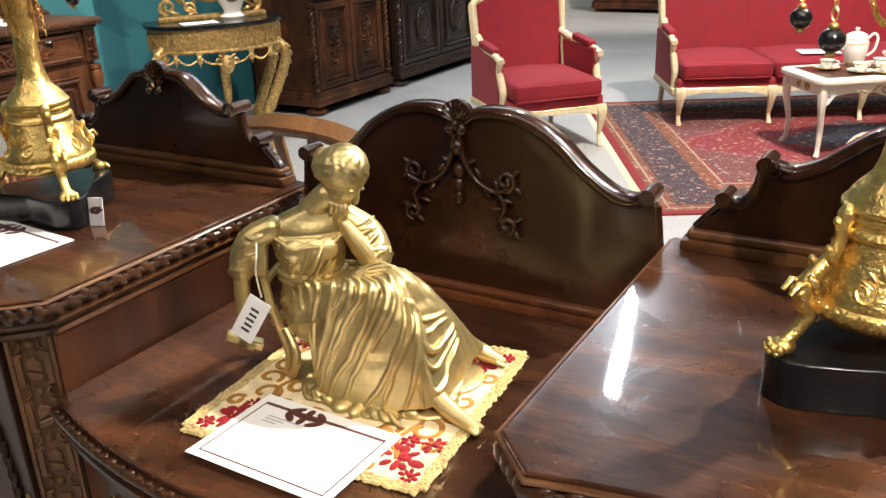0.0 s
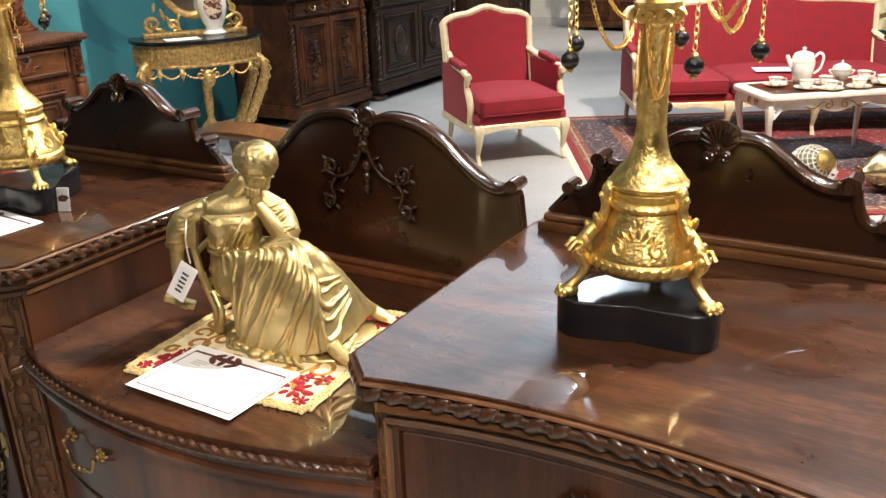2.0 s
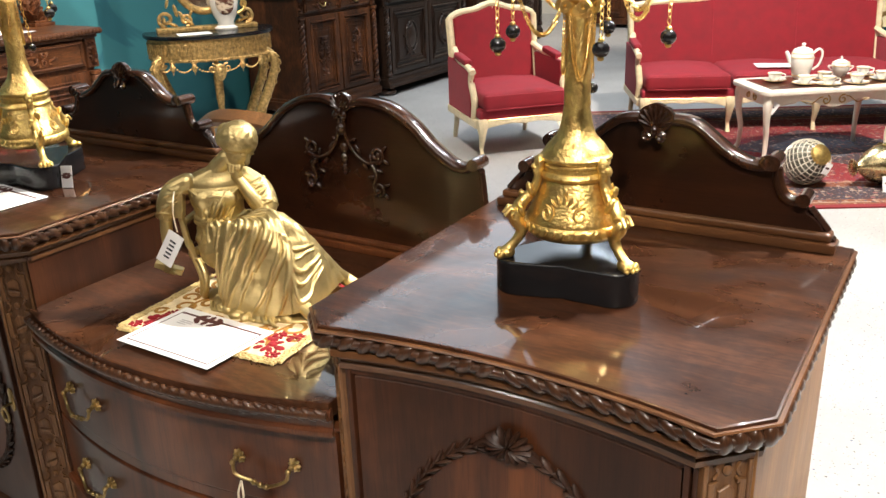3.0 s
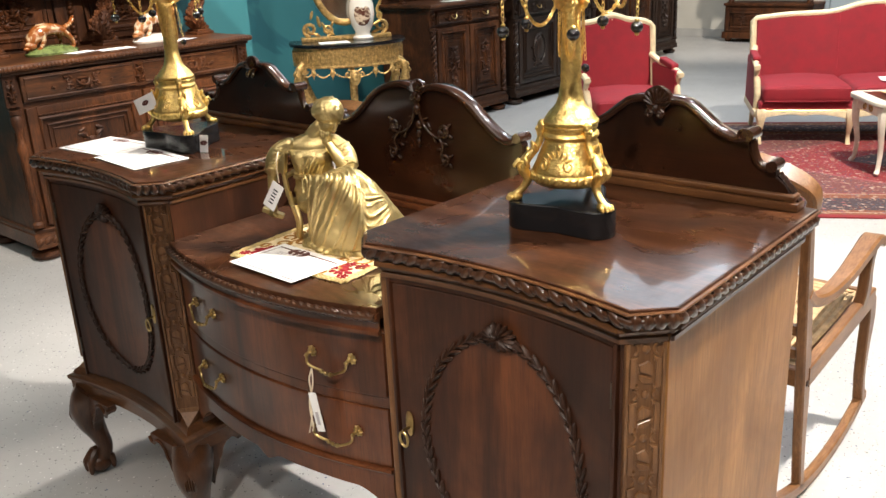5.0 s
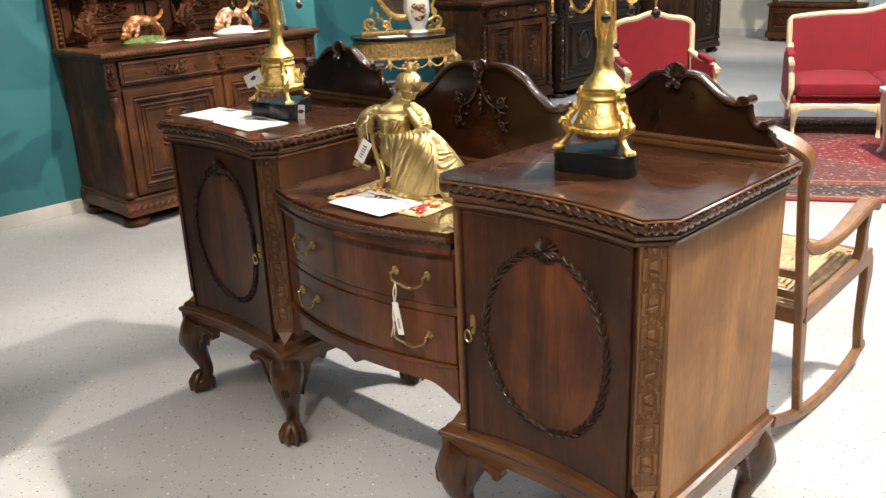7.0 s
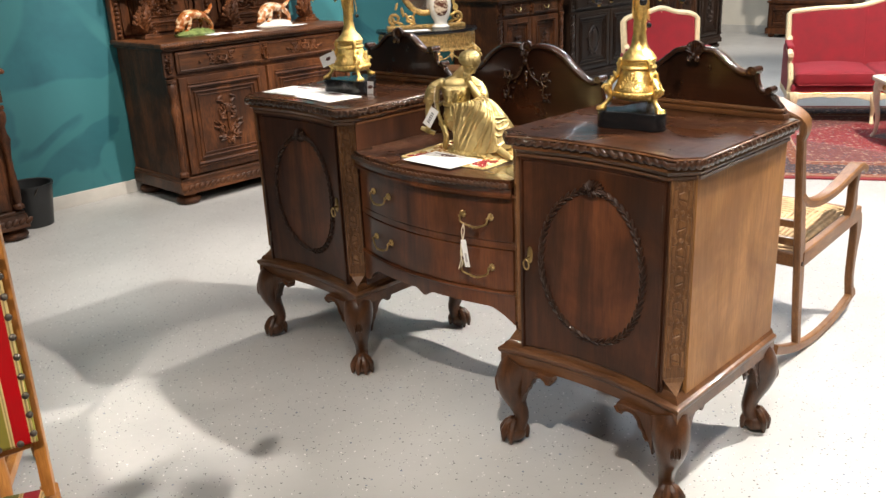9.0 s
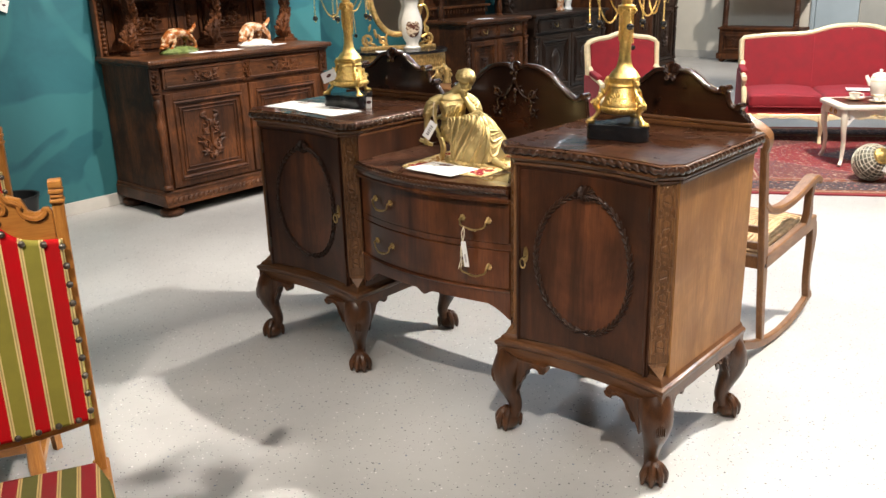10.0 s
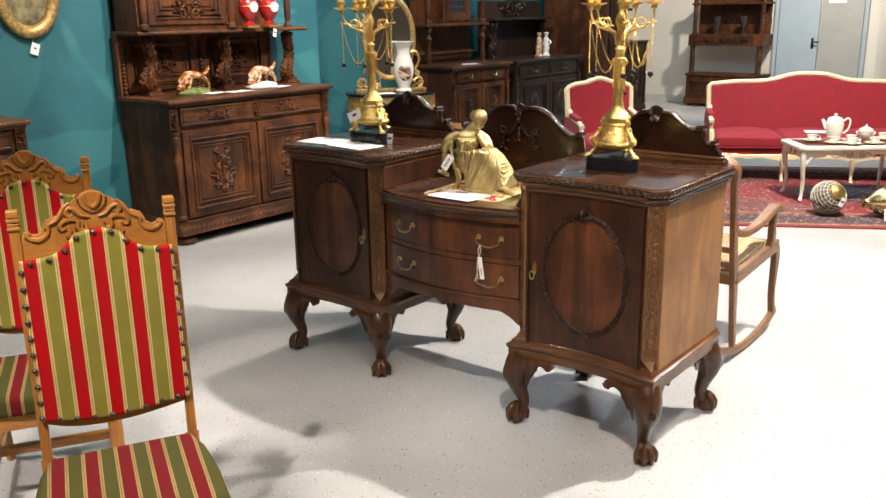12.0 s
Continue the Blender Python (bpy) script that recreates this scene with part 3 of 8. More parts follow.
solo("baseboard", block(-3.70, -3.682, -6.0, 2.55, 0, 0.085, 0.003), SKIRT, pose(0, 0, 0), "pale grey skirting along the teal wall", "baseboard", kind="structure")
solo("baseboard", block(-6.3, 6.8, 11.48, 11.5, 0, 0.12, 0.003), SKIRT, pose(0, 0, 0), "grey skirting along the cream wall", "baseboard", kind="structure")


# ---- the sideboard ----
PEDESTALS = {1: 0.645, -1: -0.657}     # centres of the two pedestals
TOP, MID = 1.014, 0.864                # pedestal top, middle top


def concave(half, front, sag, x_from, x_to, n=12):
    """A front line that bends back by sag in the middle, from x_from to x_to about the centre."""
    return [(x_from + (x_to - x_from) * i / n, front + sag * (1 - ((x_from + (x_to - x_from) * i / n) / half) ** 2)) for i in range(n + 1)]


def pedestal_outline(grow=0.0, back=0.30, sag=0.030, front=-0.288):
    """Outline of a pedestal about its centre, canted at both front corners, run anticlockwise from the back left."""
    h, c, f = 0.302 + grow, 0.050, front - grow
    pts = [(-h, back), (-h, f + c)]
    pts += concave(h - c, f, sag, -(h - c), h - c)
    pts += [(h, f + c), (h, back)]
    return pts


def claw_leg(dx, dy):
    """A bowed leg that leaves along (dx, dy): its shaft with the knee, in place about the leg's top corner."""
    d = Vector((dx, dy, 0)).normalized()
    line = [(0.0, 0.285, 0.052), (0.018, 0.25, 0.055), (0.030, 0.215, 0.050), (0.026, 0.175, 0.040), (0.010, 0.13, 0.029), (-0.002, 0.09, 0.0235), (0.004, 0.062, 0.024), (0.016, 0.045, 0.030)]
    pts = curve([d * o + Vector((0, 0, z)) for o, z, _ in line], 4)
    rs = [v.x for v in curve([(r, 0, 0) for *_, r in line], 4)]
    shaft = tube(pts, rs, 12)
    side = Vector((-d.y, d.x, 0))
    boss = bmesh.new()
    c = d * 0.069 + Vector((0, 0, 0.212))
    tilt = (Vector((0, 0, 1)) + d * 0.10).normalized()
    egg(boss, c, tilt * 0.036, d * 0.010, side * 0.019, 10, 8)
    for k in range(-2, 3):
        egg(boss, c + d * 0.006 + side * 0.0062 * k - tilt * 0.004 * abs(k), tilt * (0.026 - 0.004 * abs(k)), d * 0.007, side * 0.0030, 6, 5)
    rim = tube([c - d * 0.003 + tilt * 0.040 * math.cos(a) + side * 0.023 * math.sin(a) for a in [i * math.pi / 10 for i in range(20)]], 0.0042, 6, closed=True)
    return joined(shaft, boss, rim)


def claw_foot(dx, dy):
    d = Vector((dx, dy, 0)).normalized()
    side = Vector((-d.y, d.x, 0))
    c = d * 0.022 + Vector((0, 0, 0.032))
    bits = [ball(c, (0.038, 0.038, 0.032))]
    for a in (-1.15, -0.38, 0.38, 1.15, math.pi):
        o = d * math.cos(a) + side * math.sin(a)
        bits.append(tube(curve([c + Vector((0, 0, 0.040)) + o * 0.008, c + Vector((0, 0, 0.026)) + o * 0.028, c + o * 0.038 + Vector((0, 0, 0.006)), c + o * 0.040 - Vector((0, 0, 0.024))], 3), [0.013, 0.014, 0.014, 0.0125, 0.0115, 0.013, 0.012, 0.010, 0.008, 0.005], 8))
        bits.append(ball(c + o * 0.033 + Vector((0, 0, 0.018)), 0.0125, 8, 6))
    return joined(*bits)


def ear(length, way):
    """A carved bracket beside a leg's knee: outline in xz, along +x if way is 1."""
    o = [(0, 0.285), (length, 0.285), (length * 1.02, 0.272), (length * 0.95, 0.259), (length * 0.84, 0.257), (length * 0.80, 0.266), (length * 0.66, 0.273), (length * 0.50, 0.268), (length * 0.38, 0.254), (length * 0.33, 0.234), (length * 0.24, 0.224), (length * 0.20, 0.208), (length * 0.12, 0.198), (length * 0.05, 0.180), (0, 0.16)]
    return joined(slab([(way * a, b) for a, b in o], -0.014, 0.014, "xz", 0.004, 2),
                  tube([(way * a, -0.015, b + 0.004) for a, b in o[2:13]], 0.0055, 6))


def shell(s=1.0):
    """A fan of ribs on a curled base, in the xz plane facing -y."""
    bm, bits = bmesh.new(), []
    fan = []
    for i in range(57):
        a = -1.25 + 2.5 * i / 56
        r = (0.047 - 0.009 * (a / 1.25) ** 2 + 0.0018 * abs(math.cos(a * 3.6 * math.pi / 2.5))) * s
        fan.append((r * math.sin(a), r * math.cos(a)))
    bits.append(slab(fan[::-1] + [(-0.010 * s, -0.016 * s), (0.010 * s, -0.016 * s)], -0.016 * s, 0.0, "xz", 0.002 * s, 1))
    for k in range(-4, 5):
        a = k * 0.29
        l = (0.021 - 0.0045 * (a / 1.25) ** 2) * s
        long = Vector((math.sin(a), 0, math.cos(a)))
        egg(bm, long * l * 1.15 + Vector((0, -0.016 * s, 0)), long * l + Vector((0, -0.004 * s, 0)), Vector((0, -0.006 * s, 0)), Vector((long.z, 0, -long.x)) * 0.0042 * s, 6, 5)
    for w in (1, -1):
        bits.append(tube(scroll((w * 0.013 * s, -0.016 * s, -0.016 * s), 0.009 * s, 0.002 * s, 1.3, math.pi / 2, "xz", -w), 0.0048 * s, 6))
    egg(bm, (0, -0.016 * s, -0.006 * s), (0, 0, 0.012 * s), (0, -0.008 * s, 0), (0.007 * s, 0, 0), 7, 5)
    return joined(bm, *bits)


def board_outline(rows):
    """A symmetrical outline from its right half, listed from the bottom outwards to the top."""
    return rows + [(-a, b) for a, b in rows[::-1] if a > 1e-6]


def sideboard():
    sb = thing("sideboard", pose(0, 0, 0), "long dark polished mahogany sideboard with carved edges and claw feet", "sideboard")
    for s in (-1, 1):
        at = pose(PEDESTALS[s], 0, 0)
        # carcass: side panels, back, floor, with the front open for the door
        body = joined(slab(pedestal_outline(-0.036, 0.285), 0.35, 0.965, "xy"),)
        part("carcass", body, MAHOGANY, sb, "", at)
        outer = s
        for w in (1, -1):
            x = w * 0.290
            # the outer panel of each pedestal takes the lighter mahogany
            part("side_panel", block(x - 0.006, x + 0.006, -0.236, 0.29, 0.345, 0.962, 0.002), MAHOGANY_SIDE if w == outer else MAHOGANY, sb, "lighter mahogany side panel" if w == outer else "", at)
        # top board, its rope edge and the small moulding under it
        t_out = pedestal_outline(0.012, 0.312)
        part("top", slab(t_out, TOP - 0.030, TOP, "xy", 0.004, 2), TOP_WOOD, sb, "polished top with worn glossy varnish", at)
        part("top_moulding", joined(moulding(pedestal_outline(-0.014, 0.30), [(0, TOP - 0.030), (0.022, TOP - 0.0315), (0.0235, TOP - 0.034), (0.0235, TOP - 0.041), (0.014, TOP - 0.045), (0.010, TOP - 0.053), (0.0125, TOP - 0.056), (0.0115, TOP - 0.064), (0, TOP - 0.066)], False)), PLINTH, sb, "", at)
        edge = [(a, b, TOP - 0.019) for a, b in pedestal_outline(0.012, 0.305)]
        ropes = joined(rope(edge[0:2], 0.0122, 0.0265, 1.25, fat=0.60), rope(edge[1:3], 0.0125, 0.0180, 0.0, fat=0.60), rope(edge[2:9], 0.0112, 0.0285, 1.3, fat=0.56, deep=0.90), rope(edge[8:15], 0.0112, 0.0285, -1.3, fat=0.56, deep=0.90), rope(edge[14:16], 0.0125, 0.0180, 0.0, fat=0.60), rope(edge[15:], 0.0122, 0.0265, -1.25, fat=0.60), tube(edge, 0.0070, 8))
        part("top_fillet", moulding(pedestal_outline(0.008, 0.312), [(0, TOP - 0.0035), (0.0085, TOP - 0.0045), (0.0100, TOP - 0.0065), (0.0085, TOP - 0.0085), (0, TOP - 0.0090)], False), PLINTH, sb, "", at)
        part("rope_edge", ropes, ROPE_WOOD, sb, "carved rope edge of dark wood", at, 60)
        # base plinth
        foot_line = [(-0.297, 0.300), (-0.297, -0.286)] + concave(0.297, -0.286, 0.034, -0.297, 0.297, 14)[1:-1] + [(0.297, -0.286), (0.297, 0.300)]
        part("plinth", joined(slab(foot_line, 0.285, 0.34, "xy"), moulding(foot_line, [(0, 0.280), (0.010, 0.282), (0.010, 0.316), (0.013, 0.319), (0.016, 0.326), (0.016, 0.333), (0.012, 0.337), (0.004, 0.340), (0.001, 0.350), (-0.010, 0.360), (-0.05, 0.360)], False)), PLINTH, sb, "moulded mahogany plinth, golden light partly put into its colour", at)
        # canted corner posts with a pierced fret
        for w in (1, -1):
            c = Vector((w * 0.266, -0.253, 0))
            rz = w * 45
            post = joined(block(-0.031, 0.031, -0.004, 0.020, 0.398, 0.955, 0.003))
            p = part("corner_post", post, FRET_GROUND, sb, "canted corner post with carved fret", at @ Matrix.Translation(c) @ pose(0, 0, 0, 0, 0, rz))
            cell, n_cell, y = 0.0745, 7, -0.0056
            for i in range(n_cell):
                z = 0.418 + cell * (i + 0.5)
                way = 1 if i % 2 else -1
                bits = [slab([(way * a, z + b) for a, b in o][::way], y - 0.0022, y + 0.004, "xz", 0.0012) for o in ([(-0.010, -0.019), (0.004, -0.019), (0.010, -0.012), (0.010, -0.004), (-0.010, -0.011)], [(-0.010, -0.006), (0.010, 0.001), (0.010, 0.012), (-0.003, 0.018), (-0.010, 0.010)])]
                bits.append(ball((0, y, z + cell / 2), (0.0062, 0.003, 0.0072), 8, 6))
                for q in (1, -1):
                    bits.append(beam([(q * 0.012, y, z - 0.0235), (q * 0.0195, y, z - 0.0235), (q * 0.0195, y, z + 0.0220), (q * 0.012, y, z + 0.0220)], 0.0024, 0.0042, 0.0008))
                    bits.append(tube([(q * (0.020 - 0.0085 * math.sin(a)), y, z + cell / 2 - 0.009 * math.cos(a)) for a in [0.3 + 0.35 * k for k in range(8)]], 0.0024, 5))
                    bits.append(ball((q * 0.0125, y + 0.001, z + q * 0.0245), (0.003, 0.003, 0.003), 6, 5))
                part("fretwork", joined(*bits), FRET, p, "carved blind fretwork")
            part("post_edge", joined(*[beam([(w2 * 0.0275, -0.005, 0.404), (w2 * 0.0275, -0.005, 0.950)], 0.0028, 0.0036, 0.001) for w2 in (1, -1)]), FRET, p)
            foot = bmesh.new()
            rings = [[foot.verts.new((a * k, b, z)) for a, b in ((-0.031, -0.004), (0.031, -0.004), (0.031, 0.020), (-0.031, 0.020))] for k, z in ((1.0, 0.398), (0.75, 0.385))]
            tip = foot.verts.new((0.0, -0.034, 0.356))
            rear = [foot.verts.new((x, 0.020, 0.356)) for x in (0.030, -0.030)]
            for k in range(4):
                foot.faces.new((rings[0][k], rings[1][k], rings[1][(k + 1) % 4], rings[0][(k + 1) % 4]))
            foot.faces.new(rings[0])
            foot.faces.new((rings[1][0], tip, rings[1][1]))
            foot.faces.new((rings[1][1], tip, rear[0], rings[1][2]))
            foot.faces.new((rings[1][2], rear[0], rear[1], rings[1][3]))
            foot.faces.new((rings[1][3], rear[1], tip, rings[1][0]))
            foot.faces.new((tip, rear[1], rear[0]))
            bmesh.ops.recalc_face_normals(foot, faces=foot.faces[:])
            part("post_foot", foot, FRET, p, "hewn stop below the fret", None, 20)
        # the curved door with its oval wreath, keyhole plate and key
        face = concave(0.239, -0.280, 0.030, -0.2255, 0.2255, 14)
        part("frieze_rail", slab(concave(0.239, -0.281, 0.030, -0.236, 0.236, 14) + [(a, b + 0.03) for a, b in concave(0.239, -0.281, 0.030, -0.236, 0.236, 14)[::-1]], 0.9405, 0.962, "xy"), MAHOGANY, sb, "", at)
        for w in (1, -1):
            part("stile", joined(block(w * 0.232 - 0.0035, w * 0.232 + 0.0035, -0.282, -0.254, 0.352, 0.948, 0.0015), block(w * 0.240 - 0.003, w * 0.240 + 0.003, -0.275, -0.247, 0.352, 0.948, 0.0015)), MAHOGANY, sb, "", at)
        door = part("door", slab(face + [(a, b + 0.022) for a, b in face[::-1]], 0.356, 0.938, "xy", 0.002), MAHOGANY, sb, "curved cabinet door of figured mahogany", at)

        def on_door(x):
            return -0.280 + 0.030 * (1 - (x / 0.239) ** 2)
        oval = [(0.170 * math.cos(a), on_door(0.170 * math.cos(a)) - 0.003, 0.654 + 0.224 * math.sin(a)) for a in [2 * math.pi * i / 64 for i in range(64)]]
        grid, panel = [], bmesh.new()
        for i in range(25):
            x = -0.166 + 0.332 * i / 24
            q = 0.220 * math.sqrt(max(0.0, 1 - (x / 0.1665) ** 2))
            grid.append([panel.verts.new((x, on_door(x) - e, 0.654 + w * q)) for w, e in ((-1, 0.0), (-1, 0.0015), (1, 0.0015), (1, 0.0))])
        for a, b in zip(grid, grid[1:]):
            for k in range(3):
                panel.faces.new((a[k], b[k], b[k + 1], a[k + 1]))
        bmesh.ops.recalc_face_normals(panel, faces=panel.faces[:])
        part("veneer_oval", panel, FLAME, door, "oval of reddish flame-figured veneer")
        wreath = bmesh.new()
        for i, (p, d) in enumerate(steps(oval, 0.0245, True)):
            d = d if p.x > 0 else -d
            o = d.cross(Vector((0, -1, 0))).normalized()
            for w in (1, -1):
                l = (d + o * w * 0.42).normalized()
                egg(wreath, p + o * w * 0.0040, l * 0.0165, Vector((0, -0.0060, 0)) + d * 0.002, l.cross(Vector((0, -1, 0))) * 0.0042, 7, 6)
        part("oval_wreath", joined(wreath, tube(oval, 0.0035, 5, closed=True)), WREATH, door, "oval wreath of small carved leaves", None, 60)
        bow = bmesh.new()
        rng = random.Random(5)
        for k in range(16):
            a = k * 0.393
            l = Vector((math.cos(a), 0, 0.75 * math.sin(a)))
            egg(bow, Vector((l.x * 0.020, on_door(0) - 0.008, 0.884 + l.z * 0.018)), l * (0.014 + 0.006 * rng.random()), Vector((0, -0.010, 0)), Vector((-l.z, 0, l.x)) * 0.006, 6, 4)
        for w in (1, -1):
            egg(bow, (w * 0.032, on_door(0.03) - 0.006, 0.878), (w * 0.016, 0, -0.008), (0, -0.008, 0), (0.004, 0, 0.007), 6, 4)
        part("leaf_knot", bow, WREATH, door, "carved leaf knot at the top of the wreath")
        kx = -s * 0.206
        ky = on_door(kx) - 0.001
        part("keyhole_plate", joined((lathe([(0.0005, 0), (0.013, 0.0), (0.0135, 0.002), (0.010, 0.0035), (0.0005, 0.004)], 16), pose(kx, ky, 0.655, 90) @ Matrix.Diagonal((0.72, 2.0, 1, 1)))), BRASS, door, "oval brass keyhole plate")
        part("key", joined(tube([(kx, ky, 0.648), (kx, ky - 0.022, 0.648)], 0.0028, 6), tube([(kx + 0.010 * math.cos(a), ky - 0.020 - 0.001 * math.sin(a), 0.630 + 0.016 * math.sin(a)) for a in [i * math.pi / 8 for i in range(16)]], 0.0026, 6, closed=True)), BRASS, door, "brass ring key in the lock")
        for z in (0.45, 0.86):
            part("hinge", block(s * 0.2275 - 0.0015, s * 0.2275 + 0.0015, -0.2825, -0.272, z - 0.022, z + 0.022, 0.001), IRON, door)
        # legs with claw feet and side brackets
        for wx in (1, -1):
            for wy in (-1, 1):
                corner = at @ pose(wx * 0.262, wy * 0.258, 0)
                lg = part("leg", claw_leg(wx, wy), LEG_WOOD, sb, "", corner)
                part("claw_foot", claw_foot(wx, wy), LEG_WOOD, lg, "claw and ball foot")
                part("bracket", joined((ear(0.118, -wx), pose(-wx * 0.03, wy * 0.022, 0)), (ear(0.105, -1), pose(wx * 0.022, -wy * 0.03, 0, 0, 0, wy * 90))), LEG_WOOD, lg, "")
        # shaped gallery board at the back
        half = [(0.288, TOP), (0.288, TOP + 0.018), (0.281, TOP + 0.024), (0.272, TOP + 0.030), (0.262, TOP + 0.046), (0.244, TOP + 0.058), (0.238, TOP + 0.074), (0.214, TOP + 0.070), (0.200, TOP + 0.082), (0.194, TOP + 0.105), (0.192, TOP + 0.128), (0.178, TOP + 0.128)]
        arch = [v.to_2d() for v in curve([(0.178, TOP + 0.126, 0), (0.155, TOP + 0.124, 0), (0.120, TOP + 0.138, 0), (0.085, TOP + 0.164, 0), (0.055, TOP + 0.182, 0), (0.0, TOP + 0.186, 0)], 5)]
        bd = part("gallery_board", slab(board_outline(half + [(v.x, v.y) for v in arch]), 0.278, 0.300, "xz", 0.002), BOARD, sb, "shaped back board of figured mahogany", at)
        bits = []
        for w in (1, -1):
            bits.append(beam([(w * v.x, 0.285, v.y) for v in arch], 0.0185, 0.0085, 0.005))
            bits.append(joined((lathe([(0.001, -0.022), (0.012, -0.022), (0.013, 0), (0.012, 0.022), (0.001, 0.022)], 12), pose(w * 0.188, 0.285, TOP + 0.133, 90))))
            bits.append(tube(scroll((w * 0.180, 0.266, TOP + 0.131), 0.014, 0.004, 1.2, 0, "xz", w), 0.004, 5))
            bits.append(tube([v for v in curve([(w * 0.192, 0.283, TOP + 0.122), (w * 0.196, 0.283, TOP + 0.100), (w * 0.206, 0.283, TOP + 0.080), (w * 0.222, 0.283, TOP + 0.072), (w * 0.236, 0.283, TOP + 0.078)], 4)], 0.0098, 8))
            bits.append(joined((lathe([(0.001, -0.020), (0.011, -0.020), (0.011, 0.020), (0.001, 0.020)], 12), pose(w * 0.238, 0.284, TOP + 0.080, 90))))
            bits.append(tube([(w * 0.246, 0.286, TOP + 0.064), (w * 0.264, 0.286, TOP + 0.044), (w * 0.276, 0.286, TOP + 0.030)], 0.007, 6))
        part("scroll_rim", joined(*bits), CARVED, bd, "glossy rounded rim with scrolled ends", None, 60)
        part("shell_crest", joined((shell(0.85), pose(0, 0.277, TOP + 0.170, -8))), CARVED, bd, "carved shell at the crest")
        # golden highlight along this moulding is put into its colour
        part("board_moulding", joined(block(-0.292, 0.292, 0.262, 0.302, TOP, TOP + 0.016, 0.004, 2), block(-0.284, 0.284, 0.268, 0.300, TOP + 0.016, TOP + 0.030, 0.006, 3)), PLINTH, bd)

    # ---- middle part
    HX = 0.352

    def bow(x, front=-0.322, end=-0.258):
        return end + (front - end) * (1 - (x / HX) ** 2)
    n = 20
    xs = [-HX + 2 * HX * i / n for i in range(n + 1)]
    line = [(x, bow(x)) for x in xs]
    part("middle_top", slab(line + [(HX, 0.30), (-HX, 0.30)], MID - 0.026, MID, "xy", 0.003, 2), TOP_WOOD, sb, "lower polished middle top")
    lip = [(x, bow(x, -0.314, -0.250)) for x in xs]
    part("middle_edge", joined(moulding(lip, [(0, MID - 0.010), (0.012, MID - 0.012), (0.012, MID - 0.026), (0.006, MID - 0.030), (0.004, MID - 0.044), (0.010, MID - 0.048), (0.010, MID - 0.056), (0, MID - 0.058)], False)), MAHOGANY_X, sb)
    part("rope_edge", joined(rope([(x, bow(x, -0.328, -0.264), MID - 0.017) for x in xs[:n // 2 + 1]], 0.0100, 0.0190, 1.3, fat=0.56), rope([(x, bow(x, -0.328, -0.264), MID - 0.017) for x in xs[n // 2:]], 0.0100, 0.0190, -1.3, fat=0.56), tube([(x, bow(x, -0.328, -0.264), MID - 0.017) for x in xs], 0.0072, 8)), ROPE_WOOD, sb, "carved rope edge of dark wood", None, 60)
    inner = [(x, bow(x, -0.278, -0.215)) for x in xs]
    part("middle_carcass", slab(inner + [(HX, 0.29), (-HX, 0.29)], 0.485, MID - 0.026, "xy"), MAHOGANY, sb)
    for z0, z1 in ((0.663, 0.802), (0.502, 0.637)):
        f = [(x * 0.985, bow(x, -0.304, -0.242)) for x in xs]
        dr = part("drawer", slab(f + [(a, b + 0.018) for a, b in f[::-1]], z0, z1, "xy", 0.003, 2), MAHOGANY_X, sb, "bow-fronted drawer of figured mahogany")
        for hx in (-0.193, 0.234):
            def on(x):
                return bow(x, -0.304, -0.242)
            zc = (z0 + z1) / 2 + 0.008
            ends = [Vector((hx + e * 0.047, on(hx + e * 0.047) - 0.002, zc)) for e in (-1, 1)]
            bits = []
            for e in ends:
                ros = bmesh.new()
                for k in range(8):
                    l = Vector((math.cos(k * 0.785), 0, math.sin(k * 0.785)))
                    egg(ros, e + l * 0.007, l * 0.006, Vector((0, -0.004, 0)), Vector((-l.z, 0, l.x)) * 0.0035, 5, 4)
                bits += [ros, ball(e + Vector((0, -0.008, 0)), 0.005, 8, 6), tube([e, e + Vector((0, -0.016, -0.002))], 0.003, 6)]
            a, b = ends[0] + Vector((0, -0.016, -0.003)), ends[1] + Vector((0, -0.016, -0.003))
            m = (a + b) / 2 + Vector((0, -0.004, -0.030))
            bail = curve([a, a + Vector((0.006, -0.002, -0.018)), m + Vector((-0.016, 0, 0.002)), m, m + Vector((0.016, 0, 0.002)), b + Vector((-0.006, -0.002, -0.018)), b], 4)
            bits.append(tube(bail, 0.0029, 7))
            bits += [ball(p, 0.0048, 8, 6) for p in (a, b, m + Vector((-0.013, 0, 0.001)), m + Vector((0.013, 0, 0.001)), m)]
            part("handle", joined(*bits), BRASS, dr, "brass swan-neck drop handle with rosettes")
    for z0, z1 in ((0.638, 0.662), (0.803, 0.810)):
        f = [(x, bow(x, -0.300, -0.238)) for x in xs]
        part("drawer_rail", slab(f + [(a, b + 0.03) for a, b in f[::-1]], z0, z1, "xy", 0.002), MAHOGANY_X, sb)
    # shaped apron under the drawers
    bm = bmesh.new()

    def low(x):
        q = abs(x - 0.015) / HX
        if q < 0.10:
            return 0.428 + 0.20 * q
        if q < 0.72:
            return 0.449 - 0.004 * ((q - 0.10) / 0.62) ** 1.2
        return 0.445 - 0.058 * (min(1.0, (q - 0.72) / 0.25)) ** 1.5
    m = 60
    rows = []
    for i in range(m + 1):
        x = -HX + 2 * HX * i / m
        y = bow(x, -0.306, -0.244)
        rows.append([bm.verts.new((x, y, low(x))), bm.verts.new((x, y, 0.500)), bm.verts.new((x, y + 0.022, 0.500)), bm.verts.new((x, y + 0.022, low(x)))])
